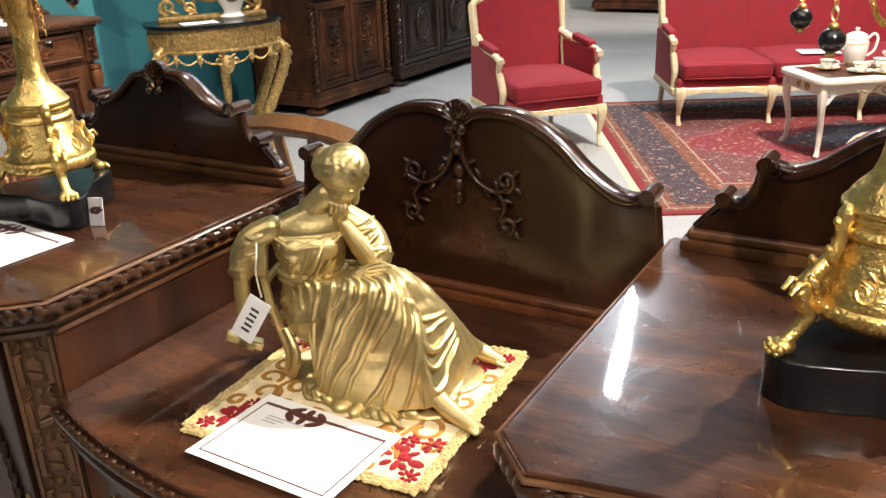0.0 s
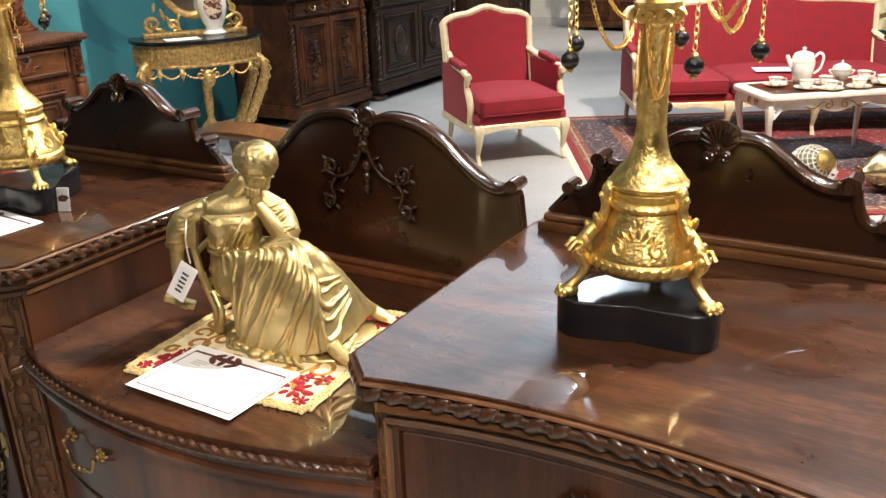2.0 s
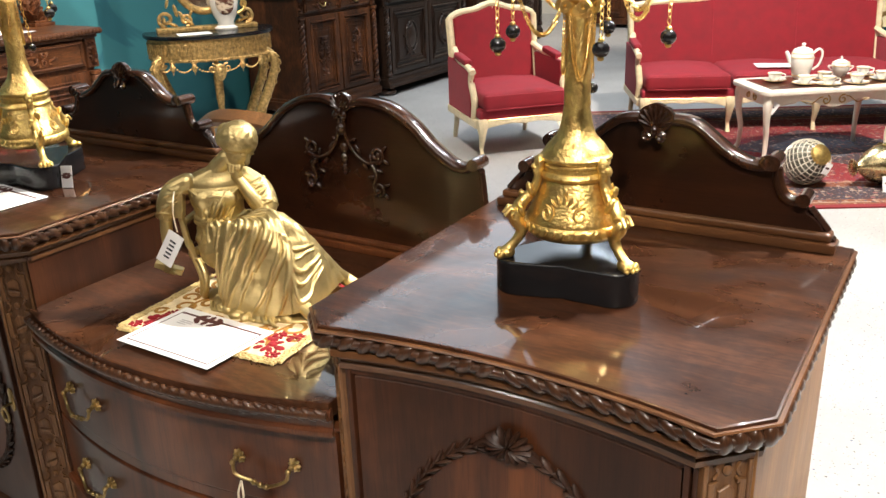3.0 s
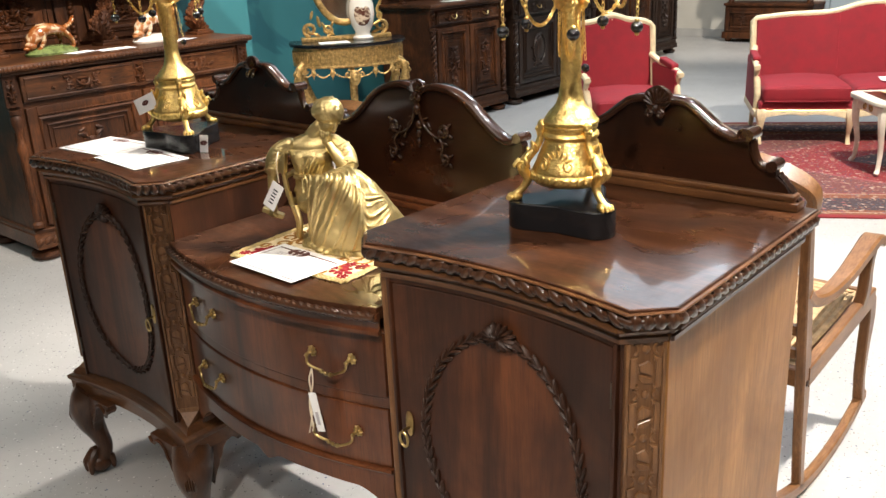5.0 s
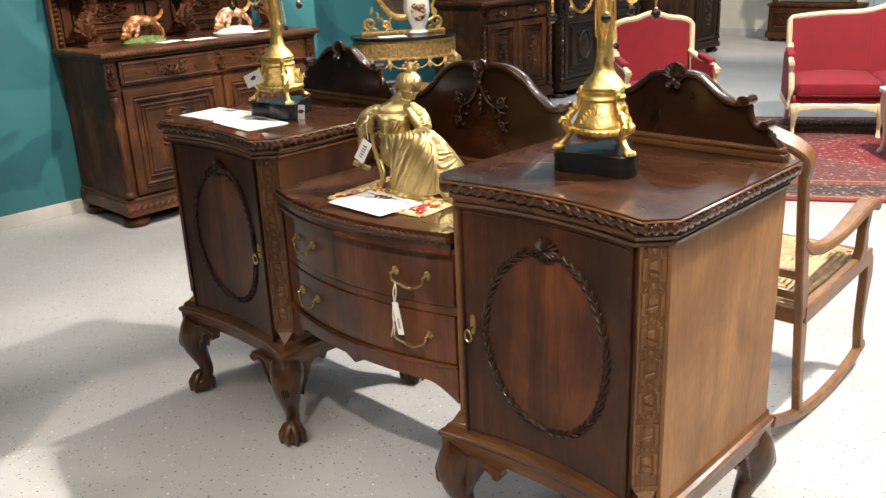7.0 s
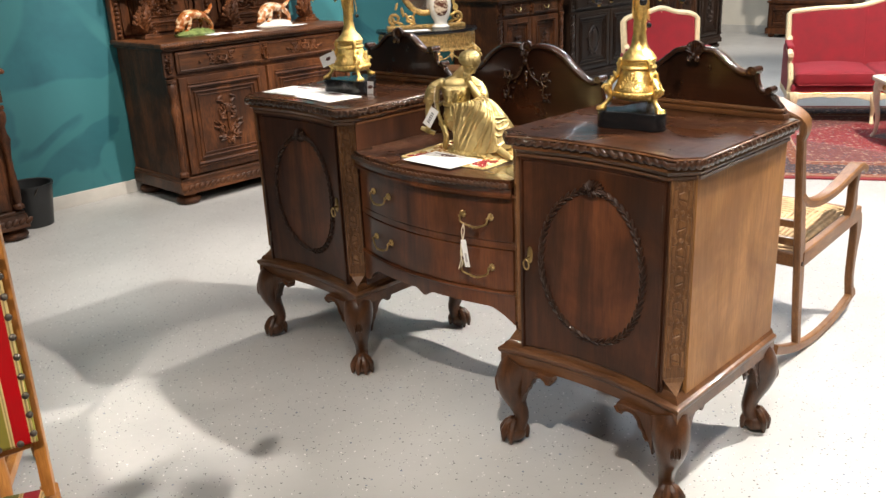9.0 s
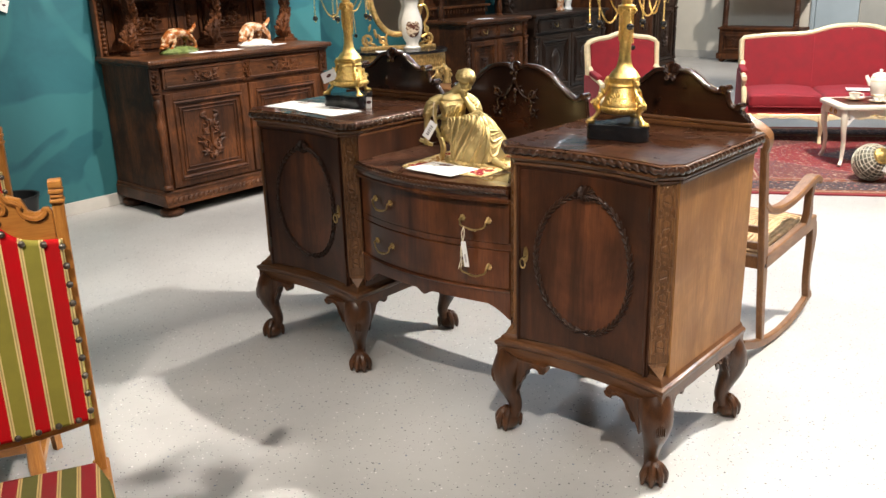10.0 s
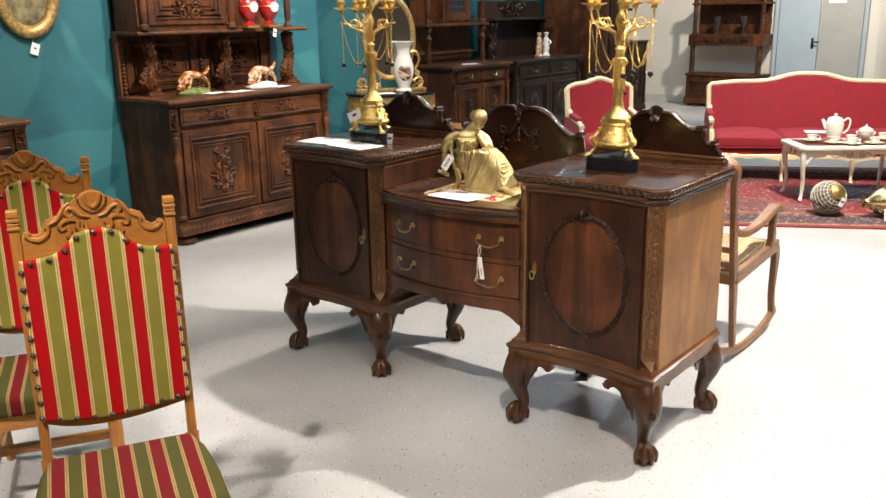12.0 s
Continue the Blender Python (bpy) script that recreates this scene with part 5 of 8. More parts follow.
            rod([Vector(c) + o - d * 0.006, Vector(c) + o + d * (0.008 - 0.001 * abs(k - 1))], [0.0034, 0.0028], 6, 2)
    # skirt: from the waist over the lap line down to the hem
    T = curve([(-0.086, -0.030, 0.112), (-0.064, -0.070, 0.122), (-0.030, -0.086, 0.138), (0.014, -0.090, 0.152), (0.056, -0.084, 0.161), (0.084, -0.070, 0.164), (0.096, -0.046, 0.175), (0.098, -0.030, 0.176), (0.094, -0.010, 0.168), (0.074, 0.006, 0.158), (0.030, 0.018, 0.146), (-0.045, 0.024, 0.120)], 18)
    B = curve([(-0.046, -0.030, 0.006), (-0.038, -0.070, 0.006), (-0.028, -0.090, 0.006), (-0.008, -0.100, 0.006), (0.026, -0.104, 0.006), (0.090, -0.096, 0.010), (0.150, -0.074, 0.022), (0.152, -0.018, 0.022), (0.146, 0.032, 0.028), (0.128, 0.080, 0.030), (0.050, 0.062, 0.008), (-0.040, 0.036, 0.006)], 18)
    n, rows = len(T), 60
    mid_t, mid_b = Vector((0.0, -0.035, 0.15)), Vector((0.03, -0.02, 0.01))

    def cloth(i, v, lift=0.0):
        """Surface point of the skirt: v = 0 at the waist, 0.5 on the lap line, 1 at the hem."""
        a = T[i] - mid_t
        ang = math.atan2(a.y, a.x)
        waist = Vector((-0.060, -0.029, 0.152)) + Vector((0.044 * math.cos(ang), 0.044 * math.sin(ang), 0))
        c = 2 * (T[i] - waist * 0.25 - B[i] * 0.25)
        p = waist * (1 - v) ** 2 + c * 2 * v * (1 - v) + B[i] * v * v
        tan = (c - waist) * (1 - v) + (B[i] - c) * v
        round_way = (T[(i + 1) % n] - T[i - 1]).lerp(B[(i + 1) % n] - B[i - 1], v)
        out = round_way.cross(tan)
        out = -out.normalized() if out.dot(p - Vector((0.0, -0.03, 0.06))) < 0 else out.normalized()
        u = i / (n - 1)
        hollow = 0.016 * math.exp(-((u - 0.575) / 0.07) ** 2) * min(1.0, max(0.0, (v - 0.5) / 0.15)) * math.sin(math.pi * v)
        return p + out * (lift - hollow - 0.003 + 0.0012 * crease(u * 24, v * 6, 3.0) + 0.0010 * crease(u * 12, v * 12, 7.0))

    def fold(line, r):
        """A raised fold of cloth along a line on the skirt."""
        at = curve([(u, v, 0) for u, v in line], 7)
        k = len(at)
        pts = [cloth(min(n - 1, max(0, round(q.x * (n - 1)))), min(1.0, q.y), 0.0012) for q in at]
        pts = [(pts[max(0, j - 1)] + pts[j] * 2 + pts[min(k - 1, j + 1)]) / 4 for j in range(k)]
        pts = [p + 0.0030 * noise.noise_vector(p * 38 + Vector((0, 0, 5 * r * 1000))) for p in pts]
        bits.append(tube(pts, [r * (0.30 + 0.60 * math.sin(math.pi * (j + 1) / (k + 1)) + 0.3 * noise.noise(pts[j] * 45)) for j in range(k)], 8))

    for u0, v0, u1, v1, r in ((0.10, 0.24, 0.03, 0.95, 0.0042), (0.17, 0.22, 0.06, 0.86, 0.0030), (0.21, 0.26, 0.10, 1.0, 0.0050), (0.25, 0.20, 0.14, 0.90, 0.0032), (0.30, 0.24, 0.17, 1.0, 0.0054), (0.33, 0.30, 0.20, 0.84, 0.0030), (0.36, 0.20, 0.225, 1.0, 0.0048), (0.395, 0.22, 0.26, 0.96, 0.0036), (0.425, 0.26, 0.29, 1.0, 0.0056),
                              (0.455, 0.24, 0.33, 0.88, 0.0034), (0.48, 0.28, 0.355, 1.0, 0.0050), (0.51, 0.34, 0.40, 0.80, 0.0032), (0.50, 0.56, 0.41, 1.0, 0.0046), (0.515, 0.58, 0.445, 1.0, 0.0040), (0.525, 0.60, 0.485, 1.0, 0.0050), (0.535, 0.64, 0.52, 1.0, 0.0036), (0.06, 0.5, 0.01, 1.0, 0.004)):
        bend = rng.uniform(-0.022, 0.022)
        r *= rng.uniform(1.0, 1.45)
        fold([(u0, v0), (u0 * 0.7 + u1 * 0.3 + 0.010, v0 * 0.66 + v1 * 0.34), (u0 * 0.35 + u1 * 0.65 + bend, v0 * 0.33 + v1 * 0.67), (u1, v1)], r)
    for k, drop in enumerate((0.0, 0.07, 0.14, 0.20, 0.26)):
        q = rng.uniform(-0.02, 0.02)
        fold([(0.505 + q, 0.58 + 0.4 * drop), (0.535, 0.66 + drop + q), (0.58 + q, 0.72 + drop * 0.9), (0.64, 0.74 + drop * 0.7 - q), (0.72 - q, 0.74 + drop * 0.5)], (0.0052, 0.0034, 0.0056, 0.0034, 0.0050)[k])
    for u0, v0, u1, v1 in ((0.44, 0.16, 0.60, 0.40), (0.48, 0.14, 0.66, 0.36), (0.54, 0.12, 0.72, 0.32), (0.38, 0.14, 0.52, 0.34)):
        fold([(u0, v0), ((u0 + u1) / 2 + 0.01, (v0 + v1) / 2), (u1, v1)], 0.0030)
    skirt = bmesh.new()
    grid = [[skirt.verts.new(cloth(i, j / (rows - 1))) for i in range(n)] for j in range(rows)]
    for a, b in zip(grid, grid[1:]):
        for i in range(n):
            skirt.faces.new((a[i], b[i], b[(i + 1) % n], a[(i + 1) % n]))
    for ring, c, flip in ((grid[0], Vector((-0.060, -0.029, 0.148)), True), (grid[-1], mid_b, False)):
        v = skirt.verts.new(c)
        for i in range(n):
            f = (ring[i], ring[(i + 1) % n], v)
            skirt.faces.new(f if flip else f[::-1])
    bmesh.ops.recalc_face_normals(skirt, faces=skirt.faces[:])
    bits.append(skirt)
    # cloth trailing on the ground below the hem
    for k in range(9):
        x = -0.045 + 0.018 * k
        rod([(x, -0.094 - 0.006 * math.sin(k), 0.010), (x + 0.012, -0.106, 0.005), (x + 0.026, -0.104 + 0.006 * math.sin(2.1 * k), 0.004)], [0.0045, 0.0040, 0.0030], 7, 3)
    ob = solo("statue", joined(*bits), BRONZE, pose(0.0, 0.0, MID + 0.003), "gilded bronze statue of a seated draped figure on an embroidered mat", "statue")
    rm = ob.modifiers.new("cast", "REMESH")
    rm.mode, rm.voxel_size, rm.use_smooth_shade = "VOXEL", 0.0011, True
    sm = ob.modifiers.new("soften", "SMOOTH")
    sm.factor, sm.iterations = 0.45, 2
    return ob


statue()


def statue_tag():
    t = thing("price_tag", pose(-0.084, -0.112, MID + 0.200), "white handwritten price tag on string tied to the statue", "tag")
    part("string", tube(curve([(0.000, 0.002, 0.022), (0.008, -0.010, 0.010), (0.006, -0.012, -0.015), (0.012, -0.014, -0.045)], 4), 0.0014, 5), STRING, t)
    m = pose(0.012, -0.016, -0.048, 0, 32, 15)
    card = part("card", joined((block(-0.016, 0.016, -0.0005, 0.0005, -0.068, 0, 0), m)), PAPER, t)
    part("ink_marks", joined(*[(block(-0.006 + 0.001 * (i % 2), 0.006, -0.0012, -0.0006, -0.020 - 0.0085 * i, -0.0165 - 0.0085 * i, 0), m) for i in range(5)]), INK, card, "illegible black pen marks")


statue_tag()


# ---- candelabra ----
def chain(a, b, sag, r=0.0026):
    a, b = Vector(a), Vector(b)
    n = max(6, int(((b - a).length + 1.6 * sag) / (r * 3.0)))
    bits = []
    pts = [a.lerp(b, i / n) - Vector((0, 0, sag * 4 * (i / n) * (1 - i / n))) for i in range(n + 1)]
    for i, (p, q) in enumerate(zip(pts, pts[1:])):
        d = (q - p).normalized()
        u = d.cross(Vector((0.3, 0.5, 0.81))).normalized()
        v = d.cross(u)
        s = u if i % 2 else v
        c = (p + q) / 2
        bits.append(tube([c + d * r * 2.0 * math.cos(t) + s * r * 1.0 * math.sin(t) for t in [k * math.pi / 4 for k in range(8)]], r * 0.30, 4, closed=True))
    return joined(*bits)


def candelabrum(at, label):
    t = thing("candelabrum", at, label, "candelabrum", "pair of gilt candelabra")
    # black marble plinth: three rounded lobes with hollow sides
    lobes = []
    for k in range(3):
        a0 = math.radians(90 + 120 * k)
        c = Vector((0.078 * math.cos(a0), 0.078 * math.sin(a0)))
        for i in range(9):
            a = a0 - 1.25 + 2.5 * i / 8
            lobes.append((c.x + 0.034 * math.cos(a), c.y + 0.034 * math.sin(a)))
        for i in (1, 2, 3):
            f = math.radians(90 + 120 * k + 36 + 12 * i)
            rr = 0.068 - 0.006 * (1 if i == 2 else 0)
            lobes.append((rr * math.cos(f), rr * math.sin(f)))
    part("plinth", slab(lobes, 0, 0.050, "xy", 0.004, 3), BLACK_MARBLE, t, "black marble three-lobed plinth", None, 50)
    for k in range(3):
        a = math.radians(90 + 120 * k)
        d = Vector((math.cos(a), math.sin(a), 0))
        s = Vector((-d.y, d.x, 0))
        z = Vector((0, 0, 1))
        pts = curve([d * 0.046 + z * 0.190, d * 0.053 + z * 0.178, d * 0.053 + z * 0.162, d * 0.061 + z * 0.144, d * 0.076 + z * 0.128, d * 0.085 + z * 0.108, d * 0.076 + z * 0.089, d * 0.084 + z * 0.073, d * 0.098 + z * 0.059], 4)
        r = [v.x for v in curve([(q, 0, 0) for q in (0.006, 0.0075, 0.0065, 0.0072, 0.0090, 0.0105, 0.0085, 0.0068, 0.0075)], 4)]
        leaf = bmesh.new()
        for j in range(4):
            egg(leaf, d * (0.086 - 0.007 * j) + z * (0.106 + 0.014 * j) + s * (0.007 if j % 2 else -0.007), z * 0.012 + d * 0.004, d * 0.006, s * 0.007, 6, 4)
        head = [ball(d * 0.050 + z * 0.184, (0.009, 0.009, 0.012), 10, 7), ball(d * 0.058 + z * 0.179, 0.005, 8, 6)]
        head += [tube([d * (0.088 + 0.013 * q * math.cos(1.1 * i)) + z * (0.112 + 0.013 * q * math.sin(1.1 * i)) + s * w * 0.007 for i, q in enumerate((1.0, 0.88, 0.76, 0.64, 0.52, 0.40, 0.3, 0.2))], 0.0030, 6) for w in (1, -1)]
        paw = [ball(d * 0.098 + z * 0.056, (0.0125, 0.0125, 0.009), 10, 6)]
        for j in (-1.5, -0.5, 0.5, 1.5):
            paw.append(ball(d * (0.110 - 0.0015 * j * j) + s * 0.0068 * j + z * 0.0555, (0.0048, 0.0048, 0.0055), 8, 6))
            paw.append(ball(d * (0.114 - 0.0015 * j * j) + s * 0.0072 * j + z * 0.0525, (0.003, 0.003, 0.0028), 6, 5))
        part("claw_leg", joined(tube(pts, r, 9), leaf, *head, *paw), CHASED, t, "", None, 60)
    part("foot", lathe([(0.004, 0.078), (0.046, 0.078), (0.064, 0.083), (0.0705, 0.090), (0.0725, 0.096), (0.0705, 0.102), (0.0675, 0.104), (0.0675, 0.108), (0.063, 0.116), (0.058, 0.129), (0.051, 0.145), (0.0465, 0.158), (0.045, 0.162), (0.049, 0.164), (0.0505, 0.168), (0.049, 0.172), (0.0455, 0.174), (0.0455, 0.179), (0.0475, 0.181), (0.0475, 0.184), (0.0455, 0.186), (0.0495, 0.189), (0.0495, 0.193), (0.046, 0.196), (0.044, 0.200), (0.040, 0.206), (0.033, 0.213), (0.0265, 0.221), (0.0225, 0.232), (0.0200, 0.244), (0.0180, 0.258)], 40), CHASED, t, "chased gilt foot with masks")
    part("leaf_band", joined(rope([(0.0705 * math.cos(a), 0.0705 * math.sin(a), 0.096) for a in [i * math.pi / 20 for i in range(40)]], 0.0062, 0.0125, 1.2, closed=True, deep=0.55)), CHASED, t)
    part("dome_leaves", joined(*[joined((ball((0, 0, 0), (0.0050, 0.0016, 0.0105), 8, 6), pose(0.0358 * math.cos(a), 0.0358 * math.sin(a), 0.2085, 42, 0, math.degrees(a) - 90))) for a in [i * math.pi / 7 for i in range(14)]]), GILT, t, "ring of chased leaves on the dome")
    rel = bmesh.new()
    rng = random.Random(8)
    curls = []

    def on_bell(a0, u, z):
        r = 0.0660 - (z - 0.112) * 0.52
        return Vector((r * math.cos(a0 + u / r), r * math.sin(a0 + u / r), z)), Vector((math.cos(a0 + u / r), math.sin(a0 + u / r), 0))
    for k in range(3):
        a0 = math.radians(30 + 120 * k)
        for j in range(-3, 4):
            lean = 0.34 * j
            p, d = on_bell(a0, 0.020 * math.sin(lean), 0.118 + 0.018 * math.cos(lean))
            s = Vector((-d.y, d.x, 0))
            egg(rel, p, Vector((0, 0, 0.013)) * math.cos(lean) + s * 0.013 * math.sin(lean), d * 0.0024, s * 0.0036, 6, 4)
        p, d = on_bell(a0, 0, 0.147)
        egg(rel, p, (0, 0, 0.010), d * 0.003, Vector((-d.y, d.x, 0)) * 0.005, 7, 5)
        for w in (1, -1):
            curls.append(tube([on_bell(a0, w * 0.024 + u, z)[0] for u, _, z in scroll((0, 0, 0.122), 0.011, 0.003, 1.3, 1.2, "xz", w)], 0.0021, 5))
            curls.append(tube([on_bell(a0, w * 0.012 + u, z)[0] for u, _, z in scroll((0, 0, 0.153), 0.007, 0.002, 1.2, -1.2, "xz", -w)], 0.0017, 5))
    part("relief", joined(rel, *curls), GILT, t, "leaf and scroll relief")
    part("column", lathe([(0.0178, 0.256), (0.0172, 0.30), (0.0164, 0.345), (0.0160, 0.372), (0.0168, 0.376), (0.019, 0.379)], 24), CHASED, t, "tapering gilt column with leaf relief")
    vine = bmesh.new()
    for i in range(90):
        h = rng.random()
        a, z = rng.uniform(0, 6.28), 0.258 + 0.112 * h
        d = Vector((math.cos(a), math.sin(a), 0))
        s = Vector((-d.y, d.x, 0))
        egg(vine, d * (0.0176 - 0.0016 * h) + Vector((0, 0, z)), Vector((0, 0, 0.006)) + s * rng.uniform(-0.005, 0.005), d * 0.0011, s * 0.0022, 5, 4)
    part("vine_relief", vine, GILT, t)
    bits = [lathe([(0.016, 0.374), (0.0195, 0.382), (0.0205, 0.390), (0.018, 0.394), (0.026, 0.399), (0.027, 0.406), (0.016, 0.410), (0.015, 0.432), (0.020, 0.440), (0.013, 0.450), (0.010, 0.466), (0.015, 0.476), (0.018, 0.490), (0.012, 0.510), (0.016, 0.522), (0.020, 0.538), (0.017, 0.554), (0.010, 0.570), (0.010, 0.585), (0.014, 0.600), (0.015, 0.66), (0.010, 0.70)], 20)]
    for k in range(6):
        a = k * math.pi / 3
        bits.append(tube(scroll((0.023 * math.cos(a), 0.023 * math.sin(a), 0.390), 0.0075, 0.003, 1.2, 0, "xz", 1), 0.0042, 6))
    part("capital", joined(*bits), GILT, t, "gilt capital and central stem")
    for k in range(5):
        a = math.radians(72 * k + 11)
        d, s, z = Vector((math.cos(a), math.sin(a), 0)), Vector((-math.sin(a), math.cos(a), 0)), Vector((0, 0, 1))
        R, up = 0.117, 0.0
        ctr = Vector((0.002, -0.016, 0))
        arm = tube(curve([d * 0.014 + z * 0.455, d * 0.024 + z * 0.492, d * 0.060 + z * 0.512, d * (R - 0.030) + z * (0.520 + up * 0.5), d * (R - 0.004) + z * (0.548 + up), d * R + ctr + z * (0.580 + up)], 5), [0.0058 - 0.00008 * i for i in range(26)], 7)
        curl = tube([d * (0.070 + 0.018 * math.cos(q)) + z * (0.532 + 0.018 * math.sin(q)) for q in [-1.6 - i * 0.5 for i in range(10)]], [0.0045 - 0.0002 * i for i in range(10)], 6)
        lv = bmesh.new()
        for j in range(4):
            egg(lv, d * (0.05 + 0.022 * j) + z * (0.522 + 0.004 * j) + s * (0.005 if j % 2 else -0.005), d * 0.012 + z * 0.003, s * 0.005, z * 0.004, 6, 4)
        ar = part("arm", joined(arm, curl, lv), GILT, t, "", None, 60)
        part("drip_pan", joined((lathe([(0.004, 0.0), (0.016, 0.002), (0.034, 0.008), (0.036, 0.011), (0.012, 0.008)], 20), Matrix.Translation(d * R + ctr + z * (0.592 + up)))), GILT, ar, "round gilt drip pan")
        part("candle_cup", joined((lathe([(0.004, -0.016), (0.010, -0.014), (0.012, -0.004), (0.008, 0.002), (0.010, 0.012), (0.017, 0.022), (0.018, 0.034), (0.014, 0.040), (0.018, 0.048), (0.018, 0.052), (0.008, 0.052)], 16), Matrix.Translation(d * R + ctr + z * (0.594 + up)))), GILT, ar, "gilt candle cup")
        # chains with black beads
        e = d * R + ctr + z * (0.545 + up)
        low = d * (R - 0.002) + ctr + z * 0.352
        ch = part("chain", chain(e, low + z * 0.016, 0.0), GILT, t, "fine gilt chain")
        part("bead", ball(low, (0.0104, 0.0104, 0.0098), 18, 12), EBONY, ch, "round black glass bead")
        for zz in (0.0105, -0.0105):
            part("bead_cap", ball(low + z * zz, (0.0042, 0.0042, 0.0034), 10, 6), GILT, ch)
        nxt = Vector((math.cos(a + math.radians(72)), math.sin(a + math.radians(72)), 0))
        if k != 2:
            part("swag_chain", chain(e, nxt * R + ctr + z * 0.545, 0.165) if k != 3 else chain(e, d * 0.024 + z * 0.398, 0.10), GILT, t)
    for a0, drop in ((-1.9, 0.085), (0.4, 0.095), (2.4, 0.08)):
        loop = [Vector(((0.0205 - 0.0008 * math.sin(math.pi * i / 14)) * math.cos(a0 + 1.5 * i / 14), (0.0205 - 0.0008 * math.sin(math.pi * i / 14)) * math.sin(a0 + 1.5 * i / 14), 0.384 - drop * math.sin(math.pi * i / 14) ** 0.7)) for i in range(15)]
        part("column_chain", joined(*[chain(p, q, 0.0) for p, q in zip(loop, loop[1:])]), GILT, t)
    hung = Vector((0.012, 0.034, 0.278))
    ch = part("chain", chain(Vector((0.010, 0.024, 0.392)), hung + Vector((0, 0, 0.014)), 0.0), GILT, t)
    part("bead", ball(hung, 0.0075, 14, 10), EBONY, ch, "small black glass bead")
    return t


candelabrum(pose(0.625, -0.012, TOP, 0, 0, 8), "gilt bronze candelabrum with chains and black beads on marble plinth")
candelabrum(pose(-0.631, -0.002, TOP, 0, 0, 5), "gilt bronze candelabrum with white tag standing beside two sheets")


def base_tag(at, label, w, h):
    t = thing("price_tag", at, label, "tag")
    card = part("card", block(-w / 2, w / 2, -0.0008, 0.0008, 0, h, 0), PAPER, t)
    em = bmesh.new()
    for a in range(6):
        egg(em, (0.006 * math.cos(a), -0.0010, h * 0.55 + 0.004 * math.sin(a)), (0.006, 0, 0.001), (0, -0.0004, 0), (0, 0, 0.003), 6, 4)
    part("emblem", em, PRINT, card)
    return t


base_tag(pose(-0.674, -0.070, TOP + 0.106, -8, -22, 28), "white price tag with brown emblem tied to the candelabrum", 0.064, 0.042)
base_tag(pose(-0.513, -0.022, TOP + 0.001, -10, 0, 25), "small white card leaning on the marble plinth", 0.024, 0.046)


# ---- rocking chairs behind the sideboard ----
def rocker(at, label):
    """Wooden rocking chair that faces +y: its back legs stand at y = 0; width 0.45."""
    t = thing("rocking_chair", at, label, "rocking chair", "rocking chairs behind the sideboard")
    w = 0.225
    for s in (1, -1):
        part("back_post", beam(curve([(s * w, 0.000, 0.045), (s * w, -0.026, 0.20), (s * w, -0.050, 0.40), (s * w, -0.082, 0.58), (s * w, -0.112, 0.74), (s * w, -0.136, 0.88)], 4), 0.013, [v.x for v in curve([(q, 0, 0) for q in (0.015, 0.018, 0.024, 0.022, 0.018, 0.014)], 4)]), BEECH_Z, t)
        leg = curve([(s * w, 0.532, 0.078), (s * w, 0.520, 0.105), (s * w, 0.500, 0.18), (s * w, 0.502, 0.28), (s * w, 0.510, 0.37), (s * w, 0.498, 0.435)], 4)
        part("front_leg", beam(leg, 0.015, [v.x for v in curve([(q, 0, 0) for q in (0.022, 0.016, 0.014, 0.019, 0.028, 0.028)], 4)]), BEECH_Z, t, "curved front leg")
        part("runner", beam([(s * w, y, 0.021 + 0.060 * ((y - 0.20) / 0.34) ** 2) for y in [-0.20 + 0.04 * i for i in range(20)]], 0.013, 0.018), BEECH, t, "curved rocker runner")
        part("arm_rest", beam(curve([(s * w, -0.095, 0.655), (s * w, -0.040, 0.618), (s * (w + 0.004), 0.06, 0.600), (s * (w + 0.010), 0.18, 0.612), (s * (w + 0.014), 0.30, 0.642), (s * (w + 0.014), 0.39, 0.660), (s * (w + 0.014), 0.435, 0.645)], 5), [0.016 + 0.0005 * i for i in range(31)], 0.016, 0.006), BEECH, t, "scooped wooden arm rest")
        part("arm_post", beam(curve([(s * w, 0.392, 0.44), (s * (w + 0.006), 0.408, 0.50), (s * (w + 0.010), 0.392, 0.57), (s * (w + 0.012), 0.402, 0.645)], 4), 0.015, [v.x for v in curve([(q, 0, 0) for q in (0.024, 0.024, 0.018, 0.020)], 4)]), BEECH_Z, t)
        part("seat_rail", beam([(s * w, -0.045, 0.405), (s * w, 0.505, 0.445)], 0.016, 0.030), BEECH, t)
        part("peg", block(s * w - 0.004 if s > 0 else s * w - 0.016, s * w + 0.016 if s > 0 else s * w + 0.004, -0.060, -0.046, 0.385, 0.400, 0.002), WREATH, t, "dark square peg")
    for y, z in ((-0.048, 0.400), (0.495, 0.438)):
        part("seat_rail", beam([(-w, y, z), (w, y, z)], 0.014, 0.026), BEECH, t)
    half = [(w - 0.001, -0.128, 0.858), (w + 0.010, -0.132, 0.895), (w + 0.004, -0.142, 0.930), (w - 0.040, -0.160, 0.962), (0.110, -0.176, 0.988), (0.0, -0.182, 0.996)]
    rail = curve([(-a, b, c) for a, b, c in half] + half[::-1][1:], 5)
    part("crest_rail", beam(rail, 0.013, [0.020 + 0.012 * math.sin(math.pi * i / (len(rail) - 1)) for i in range(len(rail))], 0.006), BEECH_Z, t, "broad crest rail bent down to the posts")
